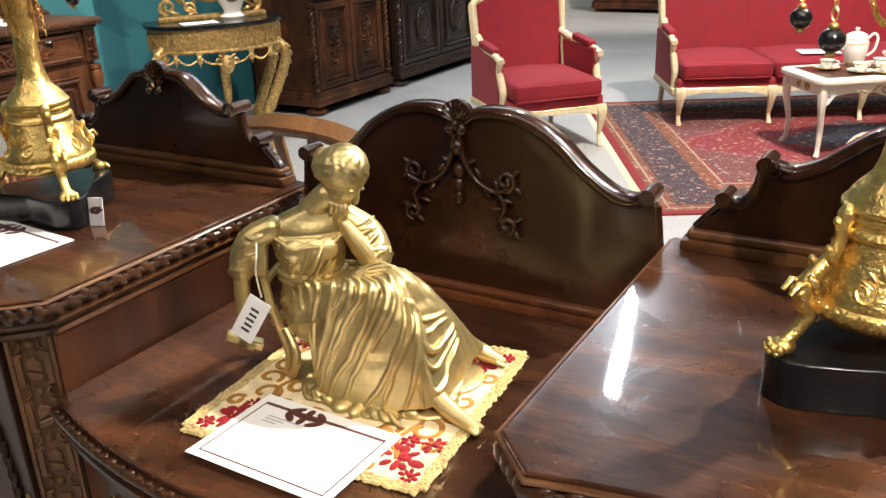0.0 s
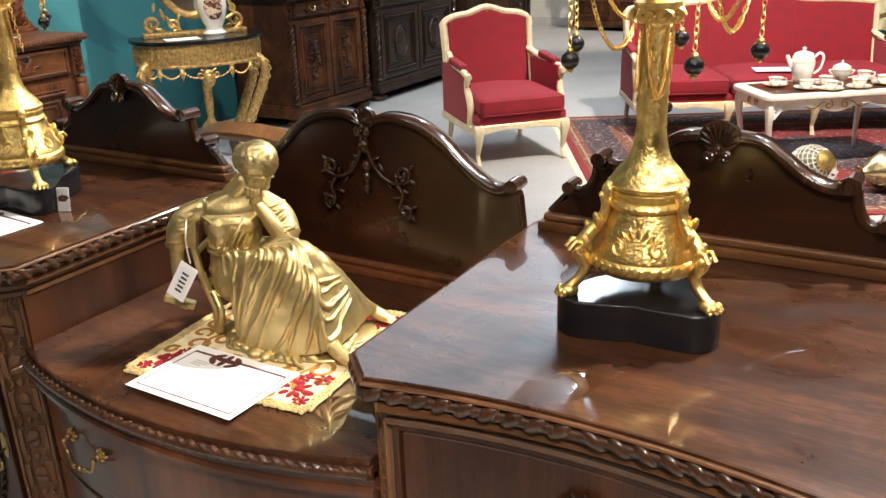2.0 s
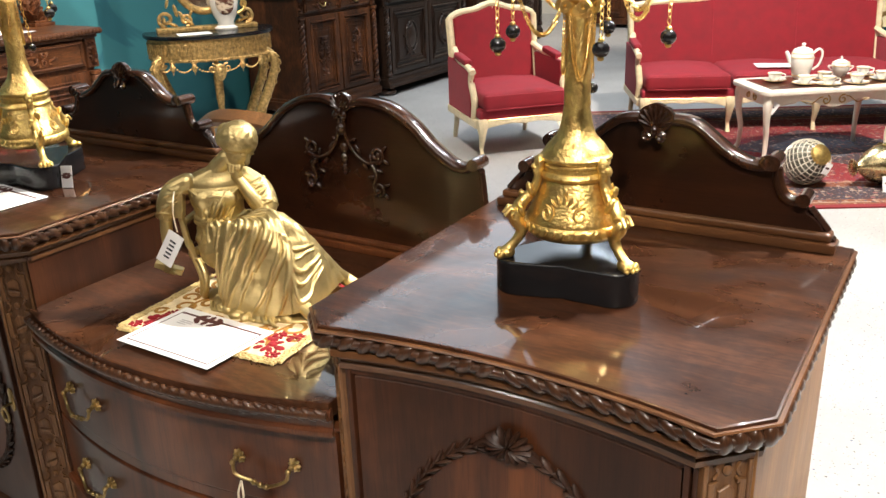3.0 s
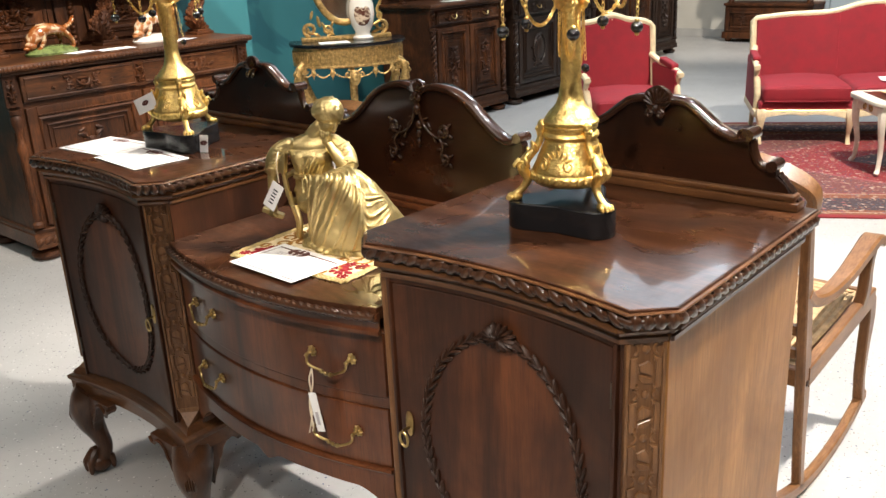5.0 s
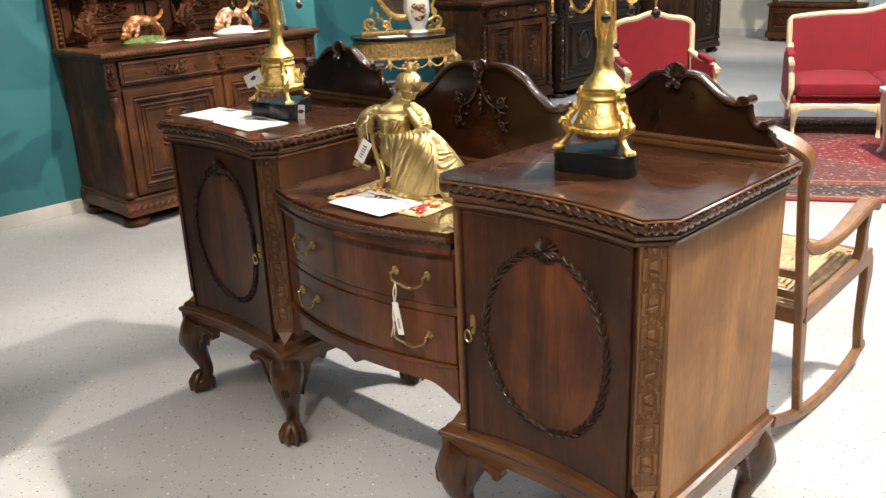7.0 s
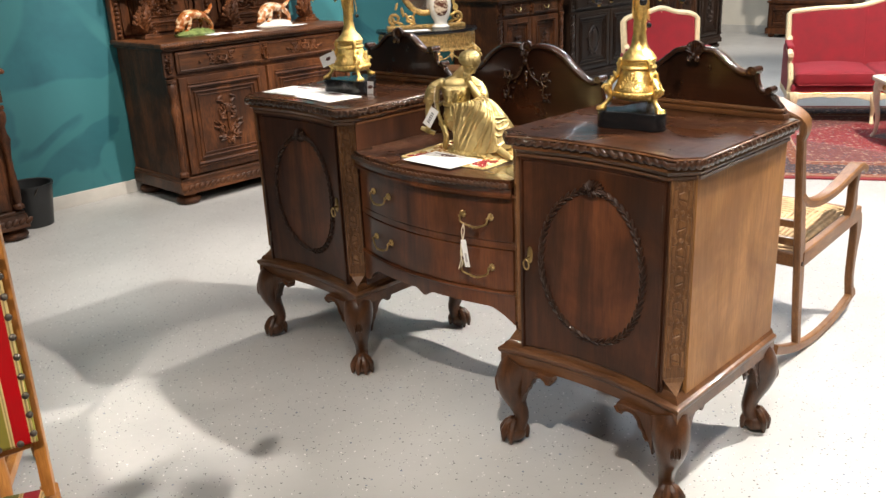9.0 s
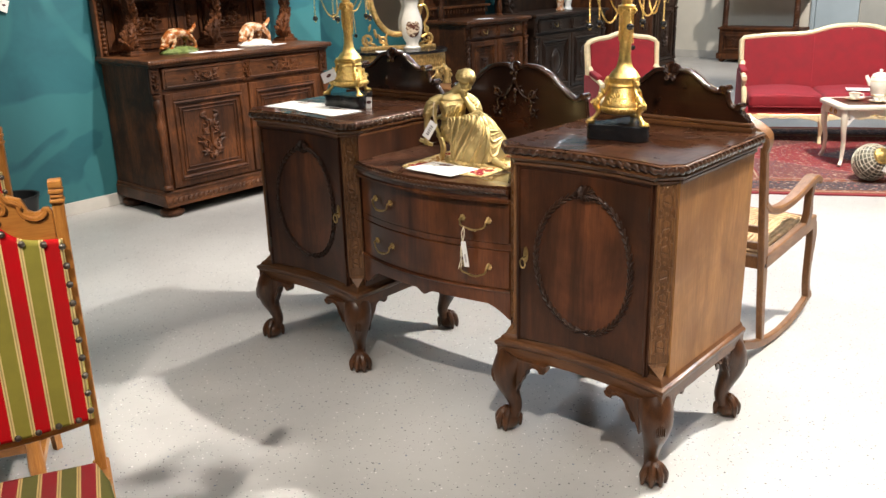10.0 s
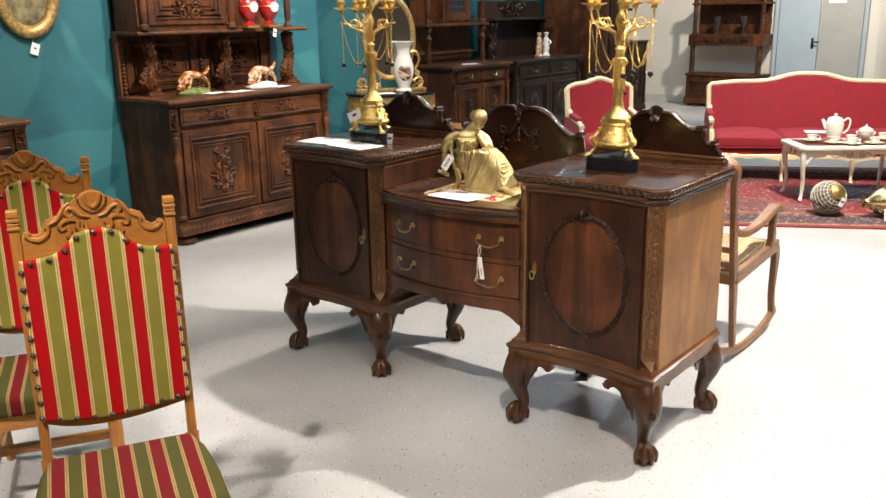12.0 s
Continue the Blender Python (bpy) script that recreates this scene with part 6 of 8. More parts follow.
    for x in (-0.14, -0.05, 0.05, 0.14):
        part("splat", beam(curve([(x * 0.9, -0.066, 0.52), (x, -0.100, 0.68), (x * 1.05, -0.140, 0.84), (x * 1.1, -0.168, 0.962)], 4), 0.016, 0.006, 0.002), BEECH_Z, t)
    for y, z in ((-0.056, 0.455), (-0.066, 0.525)):
        part("back_rung", block(-w, w, y - 0.010, y + 0.010, z, z + 0.028, 0.004), BEECH, t)
    # rush seat: cords round the frame, in four triangles
    for j in range(22):
        y = -0.028 + 0.0230 * j
        k = abs(j - 10.5) / 10.5
        cord = bmesh.new()
        egg(cord, (0, y, 0.434 + 0.0015 * j), ((w - 0.016) * max(0.12, k), 0, 0), (0, 0.0118, 0.0008), (0, 0, 0.009), 6, 8)
        part("rush_cord", cord, RUSH, t)
    part("rush_underside", joined((block(-w + 0.012, w - 0.012, -0.27, 0.27, -0.003, 0.003, 0.002), pose(0, 0.225, 0.427, 4.2))), RUSH, t, "flat woven underside of the seat")
    for j in range(9):
        for s in (1, -1):
            cord = bmesh.new()
            egg(cord, (s * (w - 0.028 - 0.021 * j), 0.220, 0.452), (0, 0.245 - 0.024 * j, 0.016), (0.0110, 0, 0), (0, 0, 0.009), 6, 6)
            part("rush_cord", cord, RUSH, t)
    return t


rocker(pose(0.585, 0.858, 0, 0, 0, 0), "worn brown wooden rocking chair with woven rush seat")
rocker(pose(-0.72, 0.89, 0), "worn brown rocking chair with rush seat close behind the sideboard")


# ---- striped chairs ----
def striped_chair():
    """Oak chair facing -y: upright stripes on a nailed back pad under a carved crest."""
    t = thing("side_chair", pose(0, 0, 0), "honey oak side chair with red and green striped velvet", "chair", "striped oak chairs")
    w = 0.192
    lean = pose(0, 0.0, 0.44, -2.4)
    def L(b):
        return (b, lean)
    for s in (1, -1):
        post = part("back_post", joined(L(block(s * w - 0.0125, s * w + 0.0125, -0.012, 0.020, -0.03, 0.632, 0.003)),
                                  tube([(s * w, 0.005, 0.43), (s * w, 0.018, 0.25), (s * w, 0.075, 0.0)], [0.019, 0.019, 0.016], 4)), HONEY, t)
        for lo, hi, g in ((0.632, 0.642, 0.003), (0.643, 0.652, 0.001), (0.653, 0.664, 0.003), (0.665, 0.684, 0.002)):
            part("ribbed_cap", joined(L(block(s * w - 0.0125 - g, s * w + 0.0125 + g, -0.014 - g, 0.021 + g, lo, hi, 0.004, 3))), HONEY_X, post)
        part("front_leg", lathe([(0.014, 0.0), (0.020, 0.01), (0.022, 0.04), (0.015, 0.06), (0.018, 0.12), (0.024, 0.20), (0.020, 0.26), (0.024, 0.30), (0.024, 0.37)], 12, pose(s * (w + 0.005), -0.385, 0)), HONEY, t)
        part("side_stretcher", block(s * w - 0.012, s * w + 0.012, -0.38, 0.02, 0.14, 0.175, 0.004), HONEY, t)
        part("seat_rail", block(s * w - 0.018, s * w + 0.018, -0.40, -0.012, 0.33, 0.385, 0.004), HONEY, t)
    part("cross_stretcher", block(-w, w, -0.20, -0.17, 0.145, 0.175, 0.004), HONEY_X, t)
    part("seat_rail", block(-w, w, -0.41, -0.385, 0.33, 0.385, 0.004), HONEY_X, t)
    part("seat_rail", block(-w, w, -0.012, 0.012, 0.33, 0.385, 0.004), HONEY_X, t)
    # carved crest: a board with a scalloped upper edge
    half = [(w - 0.013, 0.613), (w - 0.020, 0.624), (w - 0.032, 0.624), (w - 0.038, 0.617), (w - 0.050, 0.615), (w - 0.062, 0.622), (w - 0.066, 0.634), (w - 0.074, 0.649), (w - 0.084, 0.652), (w - 0.096, 0.658), (w - 0.104, 0.657), (w - 0.114, 0.666), (w - 0.122, 0.678), (w - 0.134, 0.684), (w - 0.146, 0.697), (w - 0.160, 0.702), (w - 0.168, 0.712), (w - 0.180, 0.717)]
    lower = curve([(w - 0.013, 0, 0.548), (0.12, 0, 0.552), (0.085, 0, 0.567), (0.045, 0, 0.606), (0, 0, 0.615), (-0.045, 0, 0.606), (-0.085, 0, 0.567), (-0.12, 0, 0.552), (-w + 0.013, 0, 0.548)], 4)
    crest = part("crest", joined(L(slab(half + [(0.0, 0.719)] + [(-a, b) for a, b in half[::-1]] + [(v.x, v.z) for v in lower[::-1]], -0.008, 0.014, "xz", 0.004, 2))), HONEY_X, t, "honey oak crest board with carved scrolls")
    raised, grooves = [], []
    tongue = [(-0.020, 0.708), (-0.014, 0.688), (0, 0.676), (0.014, 0.688), (0.020, 0.708)]
    around = [(-0.036, 0.700), (-0.028, 0.676), (0, 0.660), (0.028, 0.676), (0.036, 0.700)]
    raised.append(tube(curve([(x, -0.0095, z) for x, z in tongue], 5), 0.0058, 6))
    grooves.append(tube(curve([(x, -0.0095, z) for x, z in around], 5), 0.0024, 5))
    sides = ([(0.010, 0.650), (0.030, 0.655), (0.046, 0.672), (0.060, 0.676), (0.066, 0.664), (0.058, 0.654), (0.050, 0.660)],
             [(0.022, 0.636), (0.020, 0.622), (0.032, 0.616), (0.042, 0.624), (0.040, 0.640), (0.052, 0.648), (0.072, 0.644), (0.084, 0.634), (0.080, 0.622), (0.070, 0.626)],
             [(0.056, 0.690), (0.068, 0.682), (0.078, 0.668), (0.092, 0.648), (0.108, 0.640), (0.116, 0.630)],
             [(0.112, 0.640), (0.114, 0.620), (0.124, 0.608), (0.140, 0.602), (0.156, 0.606), (0.164, 0.616), (0.157, 0.622)],
             [(0.046, 0.612), (0.054, 0.600), (0.066, 0.604), (0.062, 0.616), (0.064, 0.630)])
    for s in (1, -1):
        for i, line in enumerate(sides):
            at = curve([(s * x, -0.0090, z) for x, z in line], 5)
            n = len(at)
            raised.append(tube(at, [0.0034 + 0.0030 * math.sin(math.pi * (k + 2) / (n + 4)) for k in range(n)], 6))
            grooves.append(tube([v + Vector((s * 0.0052, 0.0010, -0.0056)) for v in at], 0.0024, 5))
    part("scroll_carving", joined(*[L(b) for b in raised]), HONEY, crest)
    part("carved_groove", joined(*[L(b) for b in grooves]), GROOVE, crest, "thin darker lines along the carved scrolls")
    low = curve([(-w + 0.0125, 0, 0.095), (-0.12, 0, 0.078), (-0.04, 0, 0.070), (0.05, 0, 0.074), (0.12, 0, 0.084), (w - 0.0125, 0, 0.095)], 5)
    part("lower_rail", joined(L(slab([(v.x, v.z) for v in low] + [(w - 0.0125, 0.125), (-w + 0.0125, 0.125)], -0.010, 0.014, "xz", 0.003))), HONEY_X, t)
    # upholstered back pad, its top following the crest
    top = [(v.x * 1.06, v.z + 0.004) for v in lower[::-1]]
    outline = top + [(w + 0.002, 0.112), (0.12, 0.104), (0.05, 0.094), (-0.04, 0.090), (-0.12, 0.098), (-w - 0.002, 0.112)]
    pad = part("back_pad", joined(slab(outline, -0.026, -0.002, "xz", 0.009, 3)), STRIPE, t, "back pad in red, green and cream striped velvet", lean)
    line = [(x * 0.985, z - 0.008) for x, z in top]
    line += [(w - 0.002, 0.505 - 0.045 * i) for i in range(9)] + [(w - 0.002, 0.120), (0.12, 0.112), (0.05, 0.102), (-0.04, 0.098), (-0.12, 0.106), (-w + 0.002, 0.120)]
    line += [(-w + 0.002, 0.145 + 0.045 * i) for i in range(9)]
    nail = mesh_of("nail_head", joined((lathe([(0.0080, 0), (0.0076, 0.004), (0.0045, 0.0075), (0.0005, 0.0085)], 10), pose(0, 0, 0, 90))), IRON)
    for p, _ in steps([Vector((x, -0.024, z)) for x, z in line], 0.0445, True):
        head = new("nail_head", nail)
        head.parent, head.matrix_basis = pad, Matrix.Translation(p)
    seat_o = [(-w + 0.006, -0.028), (w - 0.006, -0.028), (w + 0.020, -0.12), (w + 0.034, -0.26), (w + 0.036, -0.42), (0.0, -0.44), (-w - 0.036, -0.42), (-w - 0.034, -0.26), (-w - 0.020, -0.12)]
    part("seat_pad", slab(seat_o, 0.380, 0.452, "xy", 0.026, 4), STRIPE_SHADED, t, "padded seat in striped velvet, shade put into its colours")
    return t


first = striped_chair()
first.matrix_basis = pose(0.050, -1.7875, 0, 0, 0, 62.6)
copy_thing(first, pose(-0.80, -1.554, 0, 0, 0, 59.9))


# ---- carved cabinets: all are built facing -y about their middle, then turned ----
def panel_door(w, h, seed, mat, owner, at, name="door", label="", extra=()):
    """Hangs a framed, carved door on its owner: in xz about its centre, facing -y."""
    fr = 0.055
    rim, q, r = [], w / 2 - fr, h / 2 - fr
    for k, rad, y in ((0.006, 0.015, -0.014), (0.044, 0.008, -0.010), (0.068, 0.0055, -0.009)):
        if q - k > 0.03 and r - k > 0.03:
            rim.append(tube([(k - q, y, k - r), (q - k, y, k - r), (q - k, y, r - k), (k - q, y, r - k)], rad, 6, closed=True))
    m = at
    d = part(name, joined((block(-w / 2, w / 2, -0.006, 0.012, -h / 2, h / 2, 0.003), m)), mat, owner, label)
    for ring in rim:
        part("panel_moulding", joined((ring, m)), mat, d)
    for k in (1, -1):
        part("stile", joined((block(min(k * q, k * w / 2), max(k * q, k * w / 2), -0.016, 0.0, -h / 2, h / 2, 0.004), m)), mat, d)
        part("rail", joined((block(-q, q, -0.0155, 0.0, min(k * r, k * h / 2), max(k * r, k * h / 2), 0.004), m)), mat, d)
        part("rope_carving", joined((rope([(-q, -0.018, k * (r + 0.012)), (q, -0.018, k * (r + 0.012))], 0.010, 0.020, 0.9, (0, -1, 0)), m)), mat, d)
    part("carving", joined((foliage(w * 0.36, h * 0.50, seed, 0.016, 30), m @ pose(0, -0.006, 0))), mat, d, "carved leaf spray")
    for spray in extra:
        part("carving", joined(spray), mat, d)
    return d


def twist(z0, z1, r, n=6):
    """An upright spiral-turned column."""
    h, bits = z1 - z0, []
    for ph in (0, math.pi):
        bits.append(tube([(r * 0.48 * math.cos(ph + n * 2 * math.pi * i / 60), r * 0.48 * math.sin(ph + n * 2 * math.pi * i / 60), z0 + h * i / 60) for i in range(61)], r * 0.62, 6))
    bits += [lathe([(r * 0.8, z0 - 0.012), (r * 1.35, z0 - 0.01), (r * 1.35, z0 + 0.012), (r, z0 + 0.02)], 12), lathe([(r, z1 - 0.02), (r * 1.35, z1 - 0.012), (r * 1.35, z1 + 0.01), (r * 0.8, z1 + 0.012)], 12)]
    return joined(*bits)


def baluster(z0, z1, r):
    h = z1 - z0
    return lathe([(r * a, z0 + h * b) for a, b in ((1.2, 0), (1.2, 0.03), (0.7, 0.05), (0.9, 0.10), (1.0, 0.2), (0.7, 0.36), (0.62, 0.5), (0.95, 0.62), (1.25, 0.68), (0.7, 0.74), (0.6, 0.80), (1.15, 0.86), (1.25, 0.93), (0.9, 0.96), (1.2, 0.97), (1.2, 1.0))], 14)


def lower_cabinet(t, W, D, H, dark, along, columns="baluster", drawer_h=0.14, seed=1, bun=True, door_n=2):
    z_foot = 0.075
    f = -D / 2
    part("carcass", block(-W / 2 + 0.02, W / 2 - 0.02, f + 0.02, D / 2, z_foot, H - 0.035, 0.003), dark, t)
    part("plinth", joined(slab([(f - 0.030, z_foot), (D / 2, z_foot), (D / 2, z_foot + 0.078), (f - 0.006, z_foot + 0.078), (f - 0.012, z_foot + 0.050), (f - 0.026, z_foot + 0.022)], -W / 2, W / 2, "yz", 0.004), block(-W / 2 + 0.008, W / 2 - 0.008, f - 0.008, D / 2, z_foot + 0.075, z_foot + 0.10, 0.008, 3), rope([(-W / 2, f - 0.020, z_foot + 0.036), (W / 2, f - 0.020, z_foot + 0.036)], 0.019, 0.040, 1.1)), along, t, "moulded plinth with carved edge")
    part("worktop", joined(block(-W / 2 - 0.02, W / 2 + 0.02, f - 0.04, D / 2, H - 0.032, H, 0.008, 3), block(-W / 2, W / 2, f - 0.020, D / 2, H - 0.05, H - 0.032, 0.006), rope([(-W / 2 - 0.02, f - 0.040, H - 0.018), (W / 2 + 0.02, f - 0.040, H - 0.018)], 0.011, 0.022, 0.5)), along, t, "moulded top with carved edge")
    for s in (1, -1):
        if bun:
            part("bun_foot", lathe([(0.04, 0), (0.072, 0.007), (0.082, 0.026), (0.076, 0.044), (0.052, 0.056), (0.056, 0.062), (0.050, 0.078)], 20, pose(s * (W / 2 - 0.075), f + 0.055, 0)), dark, t)
            part("bun_foot", lathe([(0.04, 0), (0.072, 0.007), (0.082, 0.026), (0.076, 0.044), (0.052, 0.056), (0.056, 0.062), (0.050, 0.078)], 20, pose(s * (W / 2 - 0.075), D / 2 - 0.085, 0)), dark, t)
        z0, z1 = z_foot + 0.115, H - drawer_h - 0.075
        part("column", joined((twist(z0, z1, 0.024, 7) if columns == "twist" else baluster(z0, z1, 0.026), pose(s * (W / 2 - 0.035), f + 0.0, 0))), dark, t, "turned corner column")
        part("corner_mask", joined((foliage(0.05, 0.11, seed + 7, 0.02, 8), pose(s * (W / 2 - 0.035), f + 0.004, H - drawer_h / 2 - 0.055)), block(s * (W / 2 - 0.035) - 0.034, s * (W / 2 - 0.035) + 0.034, f, f + 0.03, H - drawer_h - 0.06, H - 0.05, 0.004)), dark, t)
    n = door_n
    inner = W - 0.16
    for i in range(n):
        cx = -inner / 2 + inner * (i + 0.5) / n
        dw = inner / n - 0.02
        zc0, zc1 = z_foot + 0.115, H - drawer_h - 0.075
        panel_door(dw, zc1 - zc0, seed + i, dark, t, pose(cx, f + 0.012, (zc0 + zc1) / 2), "door", "panelled door with carved spray")
        dr = part("drawer", joined(block(cx - dw / 2, cx + dw / 2, f - 0.002, f + 0.03, H - drawer_h - 0.045, H - 0.062, 0.006, 2), tube([(cx - dw / 2 + 0.02, f - 0.003, H - drawer_h - 0.03), (cx + dw / 2 - 0.02, f - 0.003, H - drawer_h - 0.03), (cx + dw / 2 - 0.02, f - 0.003, H - 0.077), (cx - dw / 2 + 0.02, f - 0.003, H - 0.077)], 0.006, 6, closed=True)), along, t)
        part("carving", joined((foliage(dw * 0.6, drawer_h * 0.5, seed + 20 + i, 0.012, 14), pose(cx, f - 0.004, H - drawer_h / 2 - 0.054))), dark, dr)
        part("handle", joined(tube(curve([(cx - 0.035, f - 0.012, H - drawer_h / 2 - 0.04), (cx - 0.025, f - 0.024, H - drawer_h / 2 - 0.062), (cx, f - 0.026, H - drawer_h / 2 - 0.070), (cx + 0.025, f - 0.024, H - drawer_h / 2 - 0.062), (cx + 0.035, f - 0.012, H - drawer_h / 2 - 0.04)], 3), 0.005, 6)), BRASS if columns == "twist" else dark, dr)
    for i in range(n - 1):
        cx = -inner / 2 + inner * (i + 1) / n
        part("mask", joined((foliage(0.06, 0.10, seed + 40, 0.022, 9), pose(cx, f - 0.002, H - drawer_h / 2 - 0.054)), block(cx - 0.036, cx + 0.036, f - 0.004, f + 0.02, H - drawer_h - 0.05, H - 0.055, 0.004)), dark, t, "carved mask between the drawers")


def griffin(h):
    """A carved beast bent into an S, about h tall, standing on a block at the origin and facing -y."""
    line = [(0.05, -0.02, 0.06), (-0.07, -0.05, 0.16), (-0.11, -0.10, 0.28), (-0.04, -0.08, 0.40), (0.06, 0.0, 0.50), (0.09, 0.03, 0.62), (0.03, -0.02, 0.74), (-0.04, -0.08, 0.86), (0.0, -0.06, 0.98)]
    pts = curve([Vector(p) * h for p in line], 4)
    rs = [v.x for v in curve([(r * h, 0, 0) for r in (0.10, 0.10, 0.095, 0.075, 0.062, 0.060, 0.070, 0.080, 0.085)], 4)]
    bm = bmesh.new()
    rng = random.Random(4)
    for p, r in zip(pts[1:-1], rs[1:-1]):
        for k in range(6):
            a = k * 1.05 + rng.uniform(-0.3, 0.3)
            o = Vector((math.cos(a), math.sin(a), 0))
            egg(bm, p + o * r * rng.uniform(0.85, 1.25), Vector((0, 0, 0.040 * h)) + o * 0.022 * h + Vector((-o.y, o.x, 0)) * rng.uniform(-0.03, 0.03) * h, o * rng.uniform(0.022, 0.050) * h, Vector((-o.y, o.x, 0)) * 0.024 * h, 6, 4)
    return joined(tube(pts, rs, 10), bm, tube(scroll((-0.02 * h, -0.14 * h, 0.90 * h), 0.06 * h, 0.015 * h, 1.2, 0, "yz", 1), 0.03 * h, 8), block(-0.15 * h, 0.15 * h, -0.19 * h, 0.13 * h, 0, 0.045 * h, 0.004), block(-0.12 * h, 0.12 * h, -0.16 * h, 0.11 * h, 0.045 * h, 0.075 * h, 0.004))


def buffet():
    t = thing("buffet_cabinet", pose(-3.37, 1.28, 0, 0, 0, 90), "tall dark carved oak buffet with shelves against the teal wall", "buffet")
    W, D, H = 1.50, 0.62, 1.035
    lower_cabinet(t, W, D, H, OLD_OAK, OLD_OAK_X, "baluster", 0.15, 3)
    b = D / 2
    # back panel of the open shelf
    part("back_panel", block(-0.74, 0.64, b - 0.06, b - 0.02, H, 2.3, 0.003), OLD_OAK, t)
    for x0, x1, i in ((-0.70, -0.10, 0), (-0.04, 0.58, 1)):
        panel_door(x1 - x0, 0.40, 60 + i, OLD_OAK, t, pose((x0 + x1) / 2, b - 0.065, H + 0.225), "back_frame", "carved panel behind the shelf", [(foliage(0.30, 0.16, 71 + i, 0.02, 22), pose((x0 + x1) / 2, b - 0.08, H + 0.24))])
    for x in (-0.735, -0.07, 0.61):
        part("pilaster", joined((rope([(0, 0, H + 0.01), (0, 0, H + 0.43)], 0.022, 0.028, 0.2, (0, -1, 0)), pose(x, b - 0.085, 0)), block(x - 0.03, x + 0.03, b - 0.08, b - 0.02, H, H + 0.45, 0.004)), OLD_OAK, t, "carved pilaster")
    for x in (-0.60, 0.06, 0.70):
        part("carved_support", joined((griffin(0.42), pose(x, b - 0.20, H))), OLD_OAK, t, "carved scrolling beast support")
    z = H + 0.425
    part("shelf", joined(block(-0.76, 0.80, b - 0.36, b - 0.02, z, z + 0.030, 0.006, 2), rope([(-0.76, b - 0.362, z + 0.015), (0.80, b - 0.362, z + 0.015)], 0.011, 0.02, 0.6)), OLD_OAK_X, t, "carved-edged shelf")
    # closed cupboard on the shelf, at the near side
    part("upper_cupboard", block(-0.74, 0.08, b - 0.34, b - 0.02, z + 0.03, 2.35, 0.004), OLD_OAK, t)
    panel_door(0.66, 0.80, 88, OLD_OAK, t, pose(-0.33, b - 0.345, z + 0.47), "upper_door", "panelled cupboard door with carved spray", [(foliage(0.30, 0.14, 90, 0.02, 24), pose(-0.33, b - 0.355, z + 0.18))])
    for x in (-0.70, 0.045):
        part("column", joined((baluster(z + 0.04, 2.3, 0.030), pose(x, b - 0.36, 0))), OLD_OAK, t)
    part("slender_column", joined((baluster(z + 0.03, 2.3, 0.026), pose(0.70, b - 0.24, 0))), OLD_OAK, t)
    part("cornice", block(-0.80, 0.84, b - 0.40, b, 2.35, 2.45, 0.012, 3), OLD_OAK_X, t)
    return t


buffet()


def porcelain_animal(at, coat, ground, label):
    t = thing("porcelain_figurine", at, label, "figurine")
    part("base", joined((lathe([(0.01, 0), (0.115, 0.0), (0.12, 0.012), (0.10, 0.034), (0.05, 0.045), (0.005, 0.048)], 18), Matrix.Diagonal((1.3, 0.7, 1, 1)))), ground, t)
    bits = [tube(curve([(-0.125, 0, 0.062), (-0.095, 0, 0.105), (-0.045, 0, 0.145), (0.020, 0, 0.150), (0.075, 0, 0.140), (0.105, 0, 0.150)], 4), [0.020, 0.026, 0.032, 0.036, 0.038, 0.040, 0.042, 0.043, 0.043, 0.042, 0.041, 0.040, 0.038, 0.036, 0.034, 0.032, 0.030, 0.027, 0.022, 0.018, 0.012], 10),
            ball((-0.125, -0.008, 0.062), (0.034, 0.026, 0.026)), ball((-0.152, -0.012, 0.048), (0.020, 0.014, 0.013)), ball((-0.118, 0.016, 0.090), (0.010, 0.006, 0.018), 8, 6), ball((-0.112, -0.018, 0.090), (0.010, 0.006, 0.018), 8, 6),
            tube(curve([(0.095, 0, 0.150), (0.130, 0, 0.165), (0.155, 0.004, 0.190), (0.168, 0.006, 0.215)], 3), [0.016] * 4 + [0.014] * 4 + [0.006] * 2, 7)]
    for x, y, dx in ((-0.055, -0.026, -0.030), (-0.050, 0.026, 0.010), (0.075, -0.028, 0.045), (0.070, 0.026, 0.010)):
        bits.append(tube(curve([(x, y * 0.6, 0.130), (x + dx * 0.5 + 0.012, y, 0.085), (x + dx, y, 0.040), (x + dx - 0.020, y, 0.036)], 3), [0.022, 0.020, 0.017, 0.014, 0.012, 0.011, 0.010, 0.010, 0.010, 0.009], 7))
    part("animal", joined((joined(*bits), Matrix.Diagonal((0.96, 1.25, 0.88, 1)))), coat, t, "", None, 60)
    part("card", joined((block(-0.10, 0.07, -0.05, 0.05, 0, 0.001, 0), pose(0.12, -0.10, 0.001, 0, 0, 12))), PAPER, t, "white paper slip under the base")
    return t


porcelain_animal(pose(-3.33, 0.94, 1.036, 0, 0, 95), FOX, MOSS, "brown mottled porcelain animal on green base standing on buffet")
porcelain_animal(pose(-3.33, 1.58, 1.036, 0, 0, 95), FAWN, CHINA, "pale brown porcelain animal on white base standing on buffet")


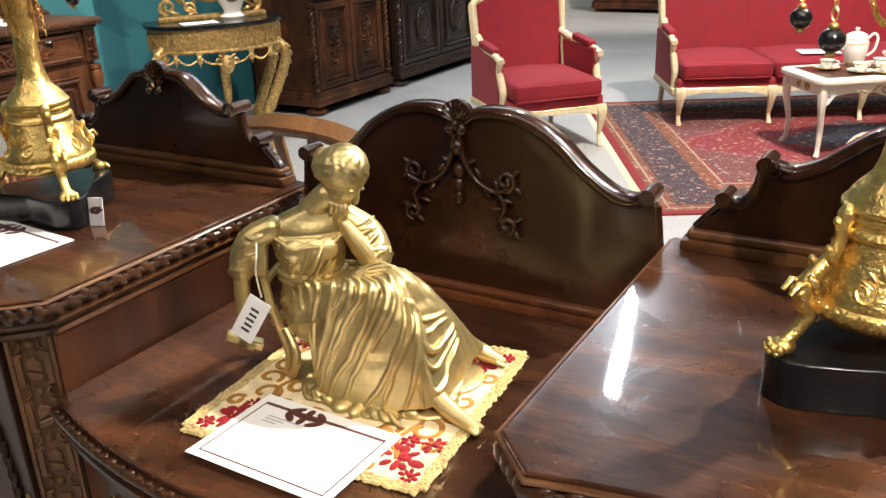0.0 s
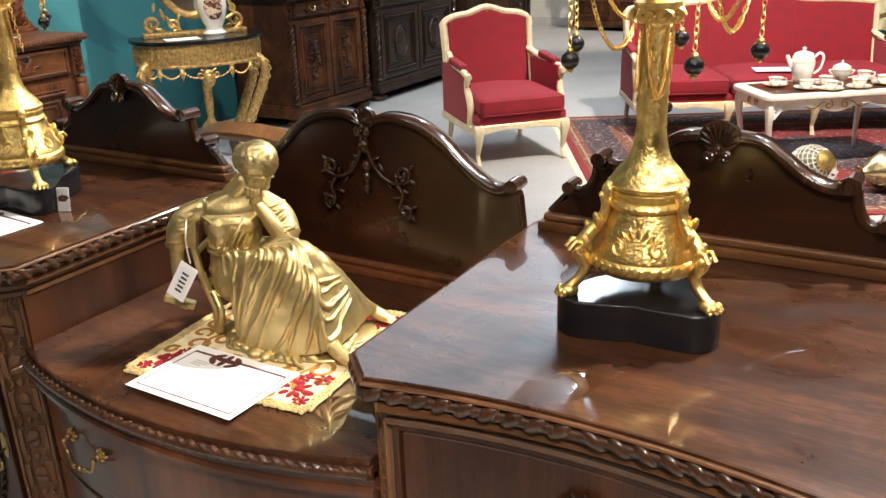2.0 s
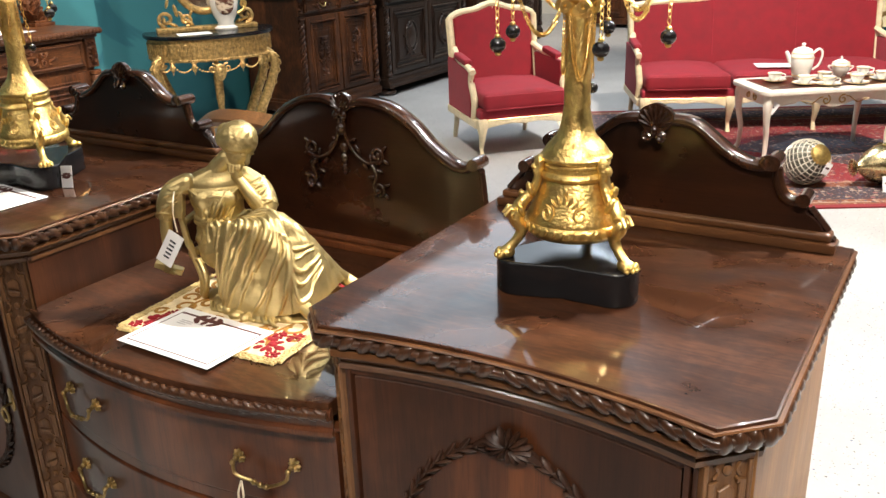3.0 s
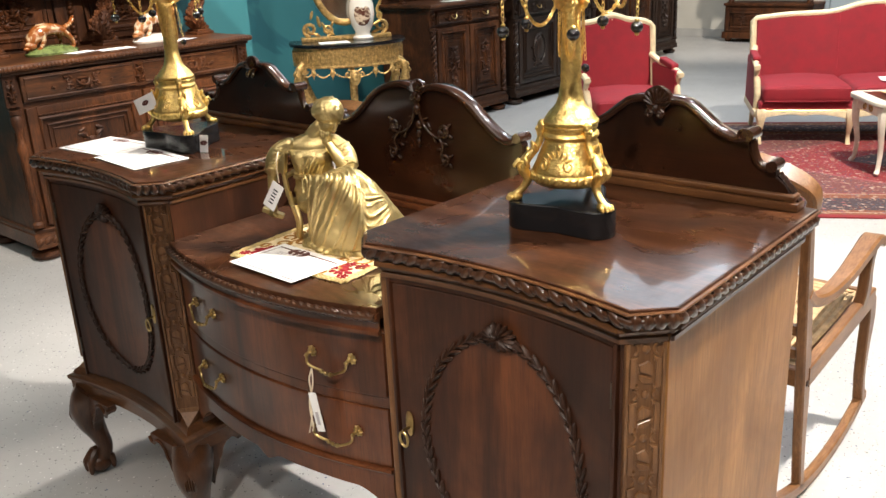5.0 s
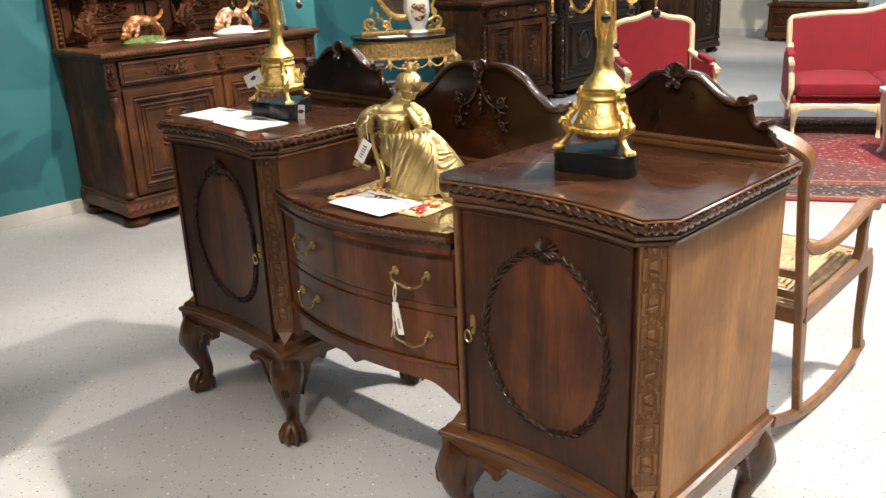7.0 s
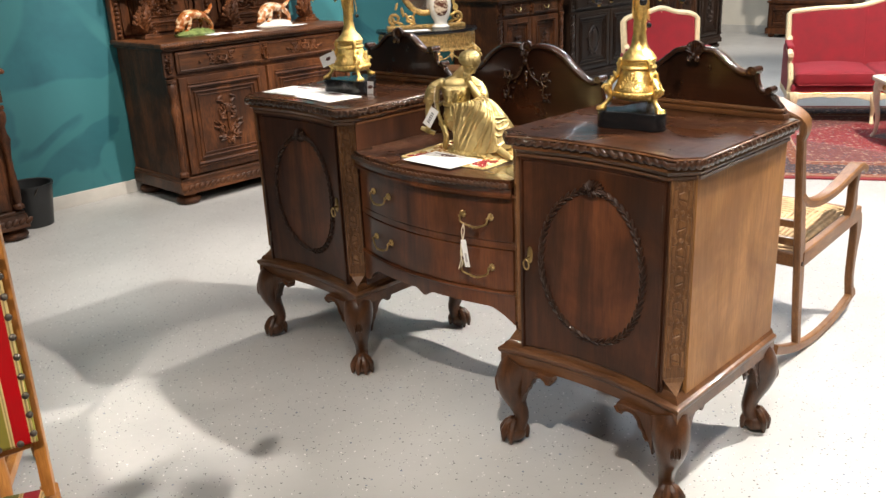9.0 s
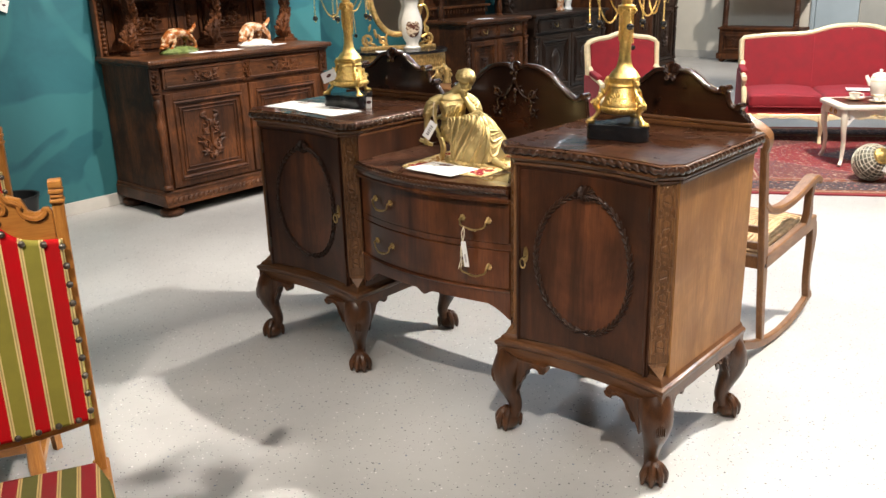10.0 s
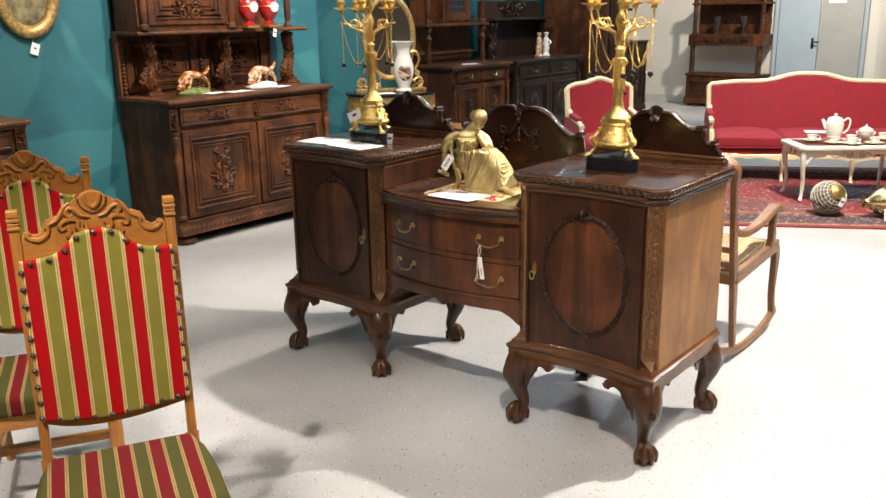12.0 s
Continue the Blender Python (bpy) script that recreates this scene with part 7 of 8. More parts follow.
def vase(at, label, mat, h, handles=True, gold=True, group=""):
    t = thing("vase", at, label, "vase", group)
    p = [(0.30, 0), (0.30, 0.03), (0.16, 0.08), (0.14, 0.13), (0.30, 0.22), (0.40, 0.36), (0.42, 0.50), (0.34, 0.64), (0.18, 0.74), (0.17, 0.82), (0.26, 0.94), (0.32, 1.0), (0.27, 1.0), (0.15, 0.86)]
    part("body", lathe([(r * h * 0.62, z * h) for r, z in p], 22), mat, t)
    if gold:
        part("gold_base", block(-0.2 * h, 0.2 * h, -0.2 * h, 0.2 * h, -0.05 * h, 0.004, 0.003), GILT, t)
        part("gold_band", joined(*[lathe([(r * h * 0.625, z * h), (r * h * 0.64, z * h + 0.004), (r * h * 0.625, z * h + 0.008)], 20, None, False) for r, z in ((0.42, 0.47), (0.18, 0.74), (0.31, 0.97))]), GILT, t)
        part("painted_panel", joined((ball((0, 0, 0), (0.13 * h, 0.02 * h, 0.13 * h), 16, 8), pose(0, -0.245 * h, 0.46 * h))), CHINA, t, "white painted medallion")
    if handles:
        for s in (1, -1):
            part("handle", tube(curve([(s * 0.11 * h, 0, 0.80 * h), (s * 0.24 * h, 0, 0.86 * h), (s * 0.27 * h, 0, 0.72 * h), (s * 0.20 * h, 0, 0.60 * h)], 4), 0.022 * h, 6), GILT if gold else mat, t)
    return t


vase(pose(-3.30, 1.47, 1.507, 0, 0, 90), "red and gold porcelain vase with white medallion on shelf", CHINA_RED, 0.30, True, True, "pair of red vases")
vase(pose(-3.30, 1.67, 1.507, 0, 0, 90), "red and gold porcelain vase with white medallion on shelf", CHINA_RED, 0.30, True, True, "pair of red vases")
base_tag(pose(-3.133, 1.57, 1.425, 0, 12, 90), "white price tag hanging from the vase shelf", 0.03, 0.06)


# neighbouring cabinet whose corner shows beyond the chairs
def corner_cabinet():
    t = thing("carved_cabinet", pose(-3.46, -0.93, 0, 0, 0, 90), "dark brown carved cabinet standing along the teal wall", "cabinet")
    lower_cabinet(t, 1.10, 0.46, 0.99, OLD_OAK, OLD_OAK_X, "baluster", 0.13, 13)
    return t


corner_cabinet()


# ---- console table with mirror ----
def console():
    t = thing("console_table", pose(-3.41, 3.22, 0, 0, 0, 53), "gilded carved half-round console table with black marble top", "console table")
    H, W, D = 0.858, 0.88, 0.42
    front = [(-W / 2 * 0.96, 0.28)] + [(W / 2 * math.sin(a), 0.20 - 0.03 - (D - 0.03) * math.cos(a) ** 0.8) for a in [-math.pi / 2 + math.pi * i / 24 for i in range(25)]] + [(W / 2 * 0.96, 0.28)]
    part("marble_top", slab(front, H - 0.026, H, "xy", 0.006, 2), BLACK_MARBLE, t, "black marble top")
    inn = [(x * 0.94, y if y > 0.19 else y + 0.018) for x, y in front]
    part("frieze", slab(inn, H - 0.165, H - 0.027, "xy", 0.004), GILTWOOD, t, "gilded frieze with carved arches")
    bits, bm = [], bmesh.new()
    line = [(x, y, H - 0.095) for x, y in inn[1:-1]]
    for p, d in steps(line, 0.052):
        o = d.cross(Vector((0, 0, 1)))
        bits.append(tube([p + o * 0.005 + d * 0.021 * math.cos(a) + Vector((0, 0, 0.018 + 0.024 * math.sin(a))) if 0 < a < math.pi else p + o * 0.005 + d * 0.021 * math.cos(a) + Vector((0, 0, -0.048)) for a in (0, 0.001, 0.8, 1.57, 2.34, 3.14, 3.1416)], 0.003, 5))
        egg(bm, p + o * 0.002 + Vector((0, 0, -0.008)), (0, 0, 0.026), o * 0.005, d * 0.006, 6, 4)
    bits.append(rope([(x, y, H - 0.030) for x, y, _ in line], 0.010, 0.016, 0.3))
    bits.append(rope([(x, y, H - 0.162) for x, y, _ in line], 0.010, 0.016, 0.3))
    part("arcade_carving", joined(bm, *bits), GILTWOOD, t)
    fest = bmesh.new()
    hung = [line[k] for k in (3, 6, 9, 12, 15, 18, 21)]
    for k, (x, y, _) in enumerate(hung):
        if x:
            c = Vector((x, y - 0.006, H - 0.205))
            egg(fest, c, (0, 0, 0.030), (0, -0.010, 0), (0.018, 0, 0), 9, 6)
            egg(fest, c - Vector((0, 0.008, 0)), (0, 0, 0.016), (0, -0.008, 0), (0.010, 0, 0), 8, 5)
            egg(fest, c - Vector((0, 0, 0.036)), (0, 0, 0.014), (0, -0.005, 0), (0.005, 0, 0), 6, 5)
            egg(fest, c + Vector((0, 0, 0.030)), (0.020, 0, 0), (0, -0.006, 0), (0, 0, 0.008), 7, 5)
    for (xa, ya, _), (xb, yb, _) in zip(hung, hung[1:]):
        a, b = Vector((xa, ya - 0.006, H - 0.190)), Vector((xb, yb - 0.006, H - 0.190))
        for i in range(1, 10):
            f = i / 10
            egg(fest, a.lerp(b, f) - Vector((0, 0, 0.045 * math.sin(math.pi * f))), (0.008, 0, 0.004), (0, -0.006, 0), (-0.003, 0, 0.006), 6, 4)
    egg(fest, (0, -0.225, H - 0.240), (0, 0, 0.058), (0, -0.014, 0), (0.040, 0, 0), 12, 7)
    egg(fest, (0, -0.240, H - 0.240), (0, 0, 0.034), (0, -0.012, 0), (0.022, 0, 0), 10, 6)
    part("festoon", joined(fest, *[tube(scroll((s * 0.05, -0.225, H - 0.215), 0.034, 0.006, 1.2, 1.5, "xz", s), 0.007, 6) for s in (1, -1)]), GILTWOOD, t, "carved gilded festoons with cartouche")
    for s in (1, -1):
        for y, k in ((-0.030, 1.0), (0.16, 0.9)):
            leg = curve([(s * 0.33, y + 0.02, H - 0.12), (s * 0.40 * k, y - 0.02, H - 0.20), (s * 0.385 * k, y, H - 0.32), (s * 0.30 * k, y + 0.03, H - 0.52), (s * 0.23 * k, y + 0.05, 0.16), (s * 0.26 * k, y + 0.03, 0.06), (s * 0.28 * k, y, 0.0)], 4)
            lv = bmesh.new()
            for j in range(0, len(leg) - 3):
                w = 0.010 if j % 2 else -0.010
                egg(lv, leg[j] + Vector((s * 0.016 + w, -0.020 - w * 0.4, 0)), (leg[j + 1] - leg[j]).normalized() * 0.022 + Vector((w * 0.8, 0, 0)), (s * 0.010, 0, 0), (0, 0.011, 0), 6, 4)
            part("scroll_leg", joined(tube(leg, [0.018 + 0.016 * math.sin(math.pi * (i + 2) / (len(leg) + 3)) for i in range(len(leg))], 8), lv, tube(scroll((s * 0.355, y - 0.02, H - 0.19), 0.028, 0.006, 1.3, 0, "xz", s), 0.010, 6)), GILTWOOD, t, "", None, 60)
    bs = bmesh.new()
    egg(bs, (0, 0.02, 0.24), (0, 0, 0.06), (0.06, 0, 0), (0, 0.05, 0), 10, 6)
    part("stretcher", joined(bs, tube(curve([(-0.22, 0.05, 0.15), (-0.1, 0.0, 0.20), (0, 0.02, 0.22), (0.1, 0.0, 0.20), (0.22, 0.05, 0.15)], 4), 0.016, 7), lathe([(0.02, 0.26), (0.035, 0.30), (0.02, 0.34), (0.028, 0.42), (0.03, H - 0.30), (0.01, H - 0.16)], 10, pose(0, -0.06, 0))), GILTWOOD, t)
    return t


console()


def gilt_mirror():
    t = thing("wall_mirror", pose(-3.555, 3.325, 0.858, 0, 0, 54), "oval mirror in a gilded carved frame standing on the console", "mirror")
    c = Vector((0, 0, 0.50))
    part("glass", joined((lathe([(0.001, 0), (0.26, 0.0), (0.26, 0.008), (0.001, 0.010)], 40), Matrix.Translation(c) @ pose(0, 0, 0, 90) @ Matrix.Diagonal((0.82, 1.35, 1, 1)))), MIRROR, t, "oval mirror glass")
    ov = [c + Vector((0.235 * math.cos(a), -0.012, 0.375 * math.sin(a))) for a in [i * math.pi / 24 for i in range(48)]]
    bm = bmesh.new()
    rng = random.Random(6)
    for p, d in steps(ov, 0.026, True):
        o = d.cross(Vector((0, 1, 0)))
        egg(bm, p + o * rng.uniform(-0.006, 0.016), d * 0.016 + o * 0.010, (0, -0.016, 0), o * 0.012, 6, 4)
    part("frame", joined(tube(ov, 0.026, 8, closed=True), bm), GILTWOOD, t, "gilded carved leaf frame", None, 60)
    ft, curls = bmesh.new(), []
    for s in (1, -1):
        for x, z, r, a in ((0.12, 0.06, 0.030, 0.9), (0.16, 0.10, 0.028, 0.5), (0.20, 0.14, 0.030, 0.2), (0.23, 0.05, 0.026, 1.2), (0.29, 0.045, 0.024, 0.8), (0.25, 0.19, 0.024, -0.3), (0.10, 0.12, 0.022, -0.4), (0.31, 0.09, 0.02, 0.1)):
            l = Vector((s * math.sin(a), 0, math.cos(a)))
            egg(ft, (s * x, -0.02, z), l * r * 1.5, Vector((l.z, 0, -l.x)) * r * 0.5, (0, -r * 0.7, 0), 8, 5)
        curls += [tube(scroll((s * 0.27, -0.025, 0.085), 0.055, 0.012, 1.4, -1.6, "xz", s), 0.013, 7), tube(scroll((s * 0.14, -0.025, 0.075), 0.042, 0.010, 1.3, -1.6, "xz", -s), 0.011, 7)]
    part("foot", joined(ft, *curls, block(-0.34, 0.34, -0.07, 0.03, 0, 0.03, 0.006, 2)), GILTWOOD, t, "gilded scrolling foot")
    return t


gilt_mirror()


def ewer():
    t = thing("ewer", pose(-3.42, 3.375, 0.858, 0, 0, 50), "white porcelain ewer with gold handle and painted flowers", "vase")
    part("body", lathe([(0.075, 0), (0.080, 0.012), (0.058, 0.030), (0.055, 0.05), (0.082, 0.10), (0.098, 0.18), (0.094, 0.25), (0.070, 0.32), (0.058, 0.36), (0.072, 0.42), (0.105, 0.46), (0.098, 0.462), (0.05, 0.39)], 22), CHINA, t)
    part("handle", joined(tube(curve([(0.06, 0, 0.37), (0.125, 0, 0.37), (0.150, 0, 0.29), (0.118, 0, 0.21), (0.140, 0, 0.14), (0.085, 0, 0.10)], 4), 0.011, 7), tube(scroll((0.128, 0, 0.165), 0.026, 0.006, 1.2, 1.5, "xz", -1), 0.008, 6)), GILT, t, "gold scrolled handle")
    part("painted_spray", joined((ball((0, 0, 0), (0.062, 0.020, 0.085), 16, 10), pose(0, -0.078, 0.185))), PAINTED, t, "dark painted flower spray")
    return t


ewer()
solo("information_sheet", block(-0.11, 0.11, -0.08, 0.08, 0, 0.001, 0), PAPER, pose(-3.44, 3.095, 0.859, 0, 0, 56), "white paper sheet lying on the console", "paper")


# ---- cabinets along the recess ----
def cabinet_one():
    t = thing("carved_cabinet", pose(-3.84, 4.79, 0, 0, 0, 90), "brown carved oak cabinet with drawers and open shelf above", "cabinet")
    W, D, H = 1.04, 0.60, 1.035
    lower_cabinet(t, W, D, H, OLD_OAK, OLD_OAK_X, "twist", 0.13, 23, True)
    b = D / 2
    part("back_panel", block(-0.50, 0.50, b - 0.05, b - 0.01, H, 2.3, 0.003), OLD_OAK, t)
    part("spindle_shelf", joined(block(-0.55, 0.55, b - 0.30, b - 0.01, H + 0.40, H + 0.43, 0.005), block(-0.5, 0.5, b - 0.12, b - 0.05, H + 0.10, H + 0.125, 0.004)), OLD_OAK_X, t)
    for i in range(21):
        part("spindle", lathe([(0.006, H + 0.04), (0.011, H + 0.06), (0.006, H + 0.08), (0.006, H + 0.10)], 6, pose(-0.46 + 0.046 * i, b - 0.10, 0)), OLD_OAK, t)
        part("spindle", lathe([(0.006, H + 0.43), (0.011, H + 0.45), (0.006, H + 0.47), (0.006, H + 0.485)], 6, pose(-0.52 + 0.052 * i, b - 0.28, 0)), OLD_OAK, t)
    for x in (-0.48, 0.48):
        part("shelf_column", joined((baluster(H, H + 0.40, 0.032), pose(x, b - 0.26, 0))), OLD_OAK, t, "turned shelf column")
        part("upper_column", joined((baluster(H + 0.43, 2.2, 0.030), pose(x, b - 0.26, 0))), OLD_OAK, t)
    part("upper_cupboard", block(-0.24, 0.24, b - 0.27, b - 0.02, H + 0.43, 2.25, 0.004), OLD_OAK, t)
    d = part("glass_door", joined(block(-0.20, -0.12, b - 0.285, b - 0.268, H + 0.46, 2.2, 0.003), block(0.12, 0.20, b - 0.285, b - 0.268, H + 0.46, 2.2, 0.003), block(-0.12, 0.12, b - 0.284, b - 0.268, H + 0.46, H + 0.54, 0.003)), OLD_OAK, t)
    part("pane", block(-0.12, 0.12, b - 0.278, b - 0.270, H + 0.54, 2.2, 0.001), DARK_GLASS, d, "leaded dark glass pane")
    part("leading", joined(*[tube([(-0.12, b - 0.280, z), (0.12, b - 0.280, z)], 0.003, 4) for z in [H + 0.60 + 0.07 * i for i in range(8)]], *[tube([(x, b - 0.280, H + 0.54), (x, b - 0.280, 2.2)], 0.003, 4) for x in (-0.06, 0, 0.06)]), IRON, d)
    part("cornice", block(-0.58, 0.58, b - 0.34, b, 2.3, 2.4, 0.012, 3), OLD_OAK_X, t)
    return t


cabinet_one()
solo("information_sheet", block(-0.10, 0.10, -0.06, 0.06, 0, 0.001, 0), PAPER, pose(-3.64, 4.70, 1.036, 0, 0, 80), "white paper slip lying on the cabinet", "paper")
solo("information_sheet", block(-0.10, 0.10, -0.06, 0.06, 0, 0.001, 0), PAPER, pose(-3.18, 1.23, 1.037, 0, 0, 88), "white paper slip lying on the buffet", "paper")


def cabinet_two():
    t = thing("carved_cabinet", pose(-3.87, 6.20, 0, 0, 0, 90), "black-brown carved oak cabinet with medallion doors", "cabinet")
    W, D, H = 1.46, 0.62, 1.035
    lower_cabinet(t, W, D, H, BLACK_OAK, BLACK_OAK, "twist", 0.16, 33, True)
    b = D / 2
    part("back_panel", block(-0.64, 0.64, b - 0.05, b - 0.01, H, 1.70, 0.003), BLACK_OAK, t)
    part("shelf", block(-0.62, 0.62, b - 0.26, b - 0.01, H + 0.44, H + 0.47, 0.006), BLACK_OAK, t)
    for x in (-0.54, 0.54):
        part("carved_support", joined((griffin(0.43), pose(x, b - 0.14, H))), BLACK_OAK, t)
    for s in (1, -1):
        part("side_bracket", slab([(b - 0.03, H), (b - 0.24, H), (b - 0.16, H + 0.12), (b - 0.20, H + 0.24), (b - 0.10, H + 0.32), (b - 0.14, H + 0.42), (b - 0.03, H + 0.44)], s * 0.60 - 0.012, s * 0.60 + 0.012, "yz", 0.003), BLACK_OAK, t)
    part("upper_back", joined((foliage(0.6, 0.25, 36, 0.02, 26), pose(0, b - 0.06, H + 0.60))), BLACK_OAK, t)
    for i, x in enumerate((-0.3, 0.3)):
        part("medallion", joined((ball((0, 0, 0), (0.07, 0.018, 0.11), 14, 8), pose(x, -D / 2 - 0.004, 0.50)), tube([(x + 0.095 * math.cos(a), -D / 2 - 0.004, 0.50 + 0.14 * math.sin(a)) for a in [k * math.pi / 10 for k in range(20)]], 0.010, 6, closed=True)), BLACK_OAK, t, "carved oval medallion")
    return t


cabinet_two()


def figurine(at, coat, label):
    """A small upright porcelain ornament of simple turned and rounded shapes."""
    bits = [lathe([(0.05, 0), (0.055, 0.012), (0.04, 0.03), (0.035, 0.06), (0.045, 0.10), (0.036, 0.14), (0.028, 0.17), (0.036, 0.20), (0.026, 0.225), (0.014, 0.235)], 14), ball((0, 0, 0.258), (0.022, 0.022, 0.026)), ball((0, 0, 0.278), (0.034, 0.034, 0.010)), tube(curve([(0.03, 0, 0.20), (0.055, -0.02, 0.17), (0.03, -0.04, 0.15)], 3), 0.011, 6)]
    return solo("porcelain_figurine", joined(*bits), coat, at, label, "figurine", "two porcelain figurines")


figurine(pose(-3.73, 6.22, 1.036, 0, 0, 90), FAWN, "pink and white porcelain figurine standing on dark cabinet")
figurine(pose(-3.73, 6.38, 1.036, 0, 0, 60), CHINA, "tall white porcelain figurine standing on dark cabinet")


def tall_wardrobe(at, W, D, H, m, label, seed):
    t = thing("wardrobe", at, label, "wardrobe")
    f = -D / 2
    part("carcass", block(-W / 2, W / 2, f + 0.02, D / 2, 0.08, H - 0.1, 0.004), m, t)
    part("plinth", block(-W / 2 - 0.02, W / 2 + 0.02, f - 0.01, D / 2, 0.06, 0.2, 0.008, 2), m, t)
    part("cornice", block(-W / 2 - 0.05, W / 2 + 0.05, f - 0.05, D / 2, H - 0.12, H, 0.015, 3), m, t)
    for s in (1, -1):
        part("foot", lathe([(0.03, 0), (0.05, 0.02), (0.05, 0.05), (0.03, 0.065)], 12, pose(s * (W / 2 - 0.06), f + 0.06, 0)), m, t)
        part("foot", lathe([(0.03, 0), (0.05, 0.02), (0.05, 0.05), (0.03, 0.065)], 12, pose(s * (W / 2 - 0.06), D / 2 - 0.06, 0)), m, t)
        panel_door(W / 2 - 0.06, H - 0.42, seed + s, m, t, pose(s * W / 4, f + 0.012, H / 2 + 0.03))
    return t


tall_wardrobe(pose(-3.88, 7.62, 0, 0, 0, 90), 1.05, 0.68, 2.2, OLD_OAK, "tall reddish brown wooden wardrobe with panelled doors", 51)
hutch = thing("carved_cabinet", pose(-4.25, 9.05, 0, 0, 0, 90), "nearly black carved cabinet beyond the seating", "cabinet")
lower_cabinet(hutch, 1.2, 0.55, 1.12, BLACK_OAK, BLACK_OAK, "twist", 0.14, 61, True)
part("upper_shelf", joined(block(-0.55, 0.55, 0.10, 0.26, 1.12, 2.1, 0.004), block(-0.58, 0.58, -0.02, 0.26, 1.55, 1.59, 0.006)), BLACK_OAK, hutch)


# ---- far wall: rack and door ----
def rack():
    t = thing("hall_stand", pose(-3.29, 11.20, 0), "dark carved wooden stand with twisted columns and shelves", "stand")
    W = 1.22
    part("base", block(-W / 2, W / 2, -0.20, 0.24, 0.07, 0.50, 0.006), OLD_OAK, t)
    part("plinth", block(-W / 2 - 0.02, W / 2 + 0.02, -0.23, 0.24, 0.05, 0.14, 0.008), OLD_OAK, t)
    for s in (1, -1):
        panel_door(W / 2 - 0.06, 0.32, 77 + s, OLD_OAK, t, pose(s * W / 4, -0.205, 0.31))
        part("foot", lathe([(0.03, 0), (0.05, 0.02), (0.05, 0.05)], 12, pose(s * (W / 2 - 0.05), -0.15, 0)), OLD_OAK, t)
        part("twisted_column", joined((twist(0.535, 0.99, 0.042, 5), pose(s * (W / 2 - 0.06), -0.14, 0))), OLD_OAK, t, "twisted wooden column")
        part("upper_column", joined((twist(1.17, 1.72, 0.036, 5), pose(s * (W / 2 - 0.06), -0.10, 0))), OLD_OAK, t)
    part("shelf", joined(block(-W / 2 - 0.02, W / 2 + 0.02, -0.22, 0.24, 0.50, 0.535, 0.006)), OLD_OAK, t)
    part("drawer_box", joined(block(-W / 2, W / 2, -0.20, 0.24, 0.98, 1.16, 0.006), (foliage(0.9, 0.10, 79, 0.02, 22), pose(0, -0.205, 1.07))), OLD_OAK, t, "carved drawer box")
    part("upper_back", block(-W / 2 + 0.03, W / 2 - 0.03, 0.14, 0.22, 1.16, 2.1, 0.006), OLD_OAK, t)
    part("upper_shelf", block(-W / 2, W / 2, -0.14, 0.22, 1.62, 1.65, 0.006), OLD_OAK, t)
    return t


rack()
for x in (-3.48, -3.05):
    solo("goblet", lathe([(0.05, 0), (0.05, 0.01), (0.015, 0.03), (0.015, 0.10), (0.05, 0.16), (0.055, 0.28), (0.05, 0.28), (0.01, 0.17)], 14), DARK_GLASS, pose(x, 11.14, 1.161), "dark glass goblet standing on the hall stand", "goblet", "goblets on the hall stand")

door = thing("door_1", pose(-1.98, 11.49, 0), "grey steel double door in the cream wall", "door", kind="structure")
for s in (1, -1):
    lf = part("door_leaf", block(s * 0.315 - 0.305, s * 0.315 + 0.305, -0.045, 0.0, 0.01, 2.35, 0.004), DOOR_GREY if s < 0 else DOOR_PALE, door, "" if s < 0 else "paler beige-grey door leaf")
part("door_frame", joined(block(-0.69, -0.63, -0.06, 0.0, 0, 2.42, 0.004), block(0.63, 0.69, -0.06, 0.0, 0, 2.42, 0.004), block(-0.63, 0.63, -0.06, 0.0, 2.36, 2.42, 0.004)), DOOR_GREY, door)
part("door_handle", joined(block(-0.205, -0.165, -0.055, -0.044, 0.94, 1.10, 0.004), tube([(-0.185, -0.05, 1.04), (-0.185, -0.095, 1.04), (-0.07, -0.095, 1.04)], 0.011, 8)), BLACK_PLASTIC, door, "black lever handle", pose(0.10, 0, 0))
part("notice", block(0.10, 0.36, -0.048, -0.0455, 1.62, 1.72, 0), PAPER, door, "small white notice")
solo("wall_pier", block(-1.10, -0.82, 11.30, 11.5, 0, 4.4, 0.004), CREAM_WALL, pose(0, 0, 0), "cream painted wall pier beside the door", "wall", kind="structure")
solo("wall_panel", block(-0.82, 6.8, 11.40, 11.497, 0, 4.4, 0), TEAL, pose(0, 0, 0), "teal painted stretch of the far wall", "wall", kind="structure")


# ---- rug, seating and tea table ----
solo("rug", block(-1.65, 1.65, -1.3, 1.3, 0, 0.009, 0.002), RUG, pose(0.267, 5.08, 0.0005, 0, 0, 29.5), "large red patterned oriental wool rug", "rug")
fr = bmesh.new()
rng = random.Random(9)
for i in range(260):
    y = -1.3 + 2.6 * i / 260
    egg(fr, (-1.65 - 0.02, y, 0.004), (-0.028, rng.uniform(-0.006, 0.006), -0.002), (0, 0.0035, 0), (0, 0, 0.002), 4, 3)
solo("rug_fringe", fr, CREAM, pose(0.267, 5.08, 0.0005, 0, 0, 29.5), "pale cotton fringe along the rug", "fringe", kind="stuff")


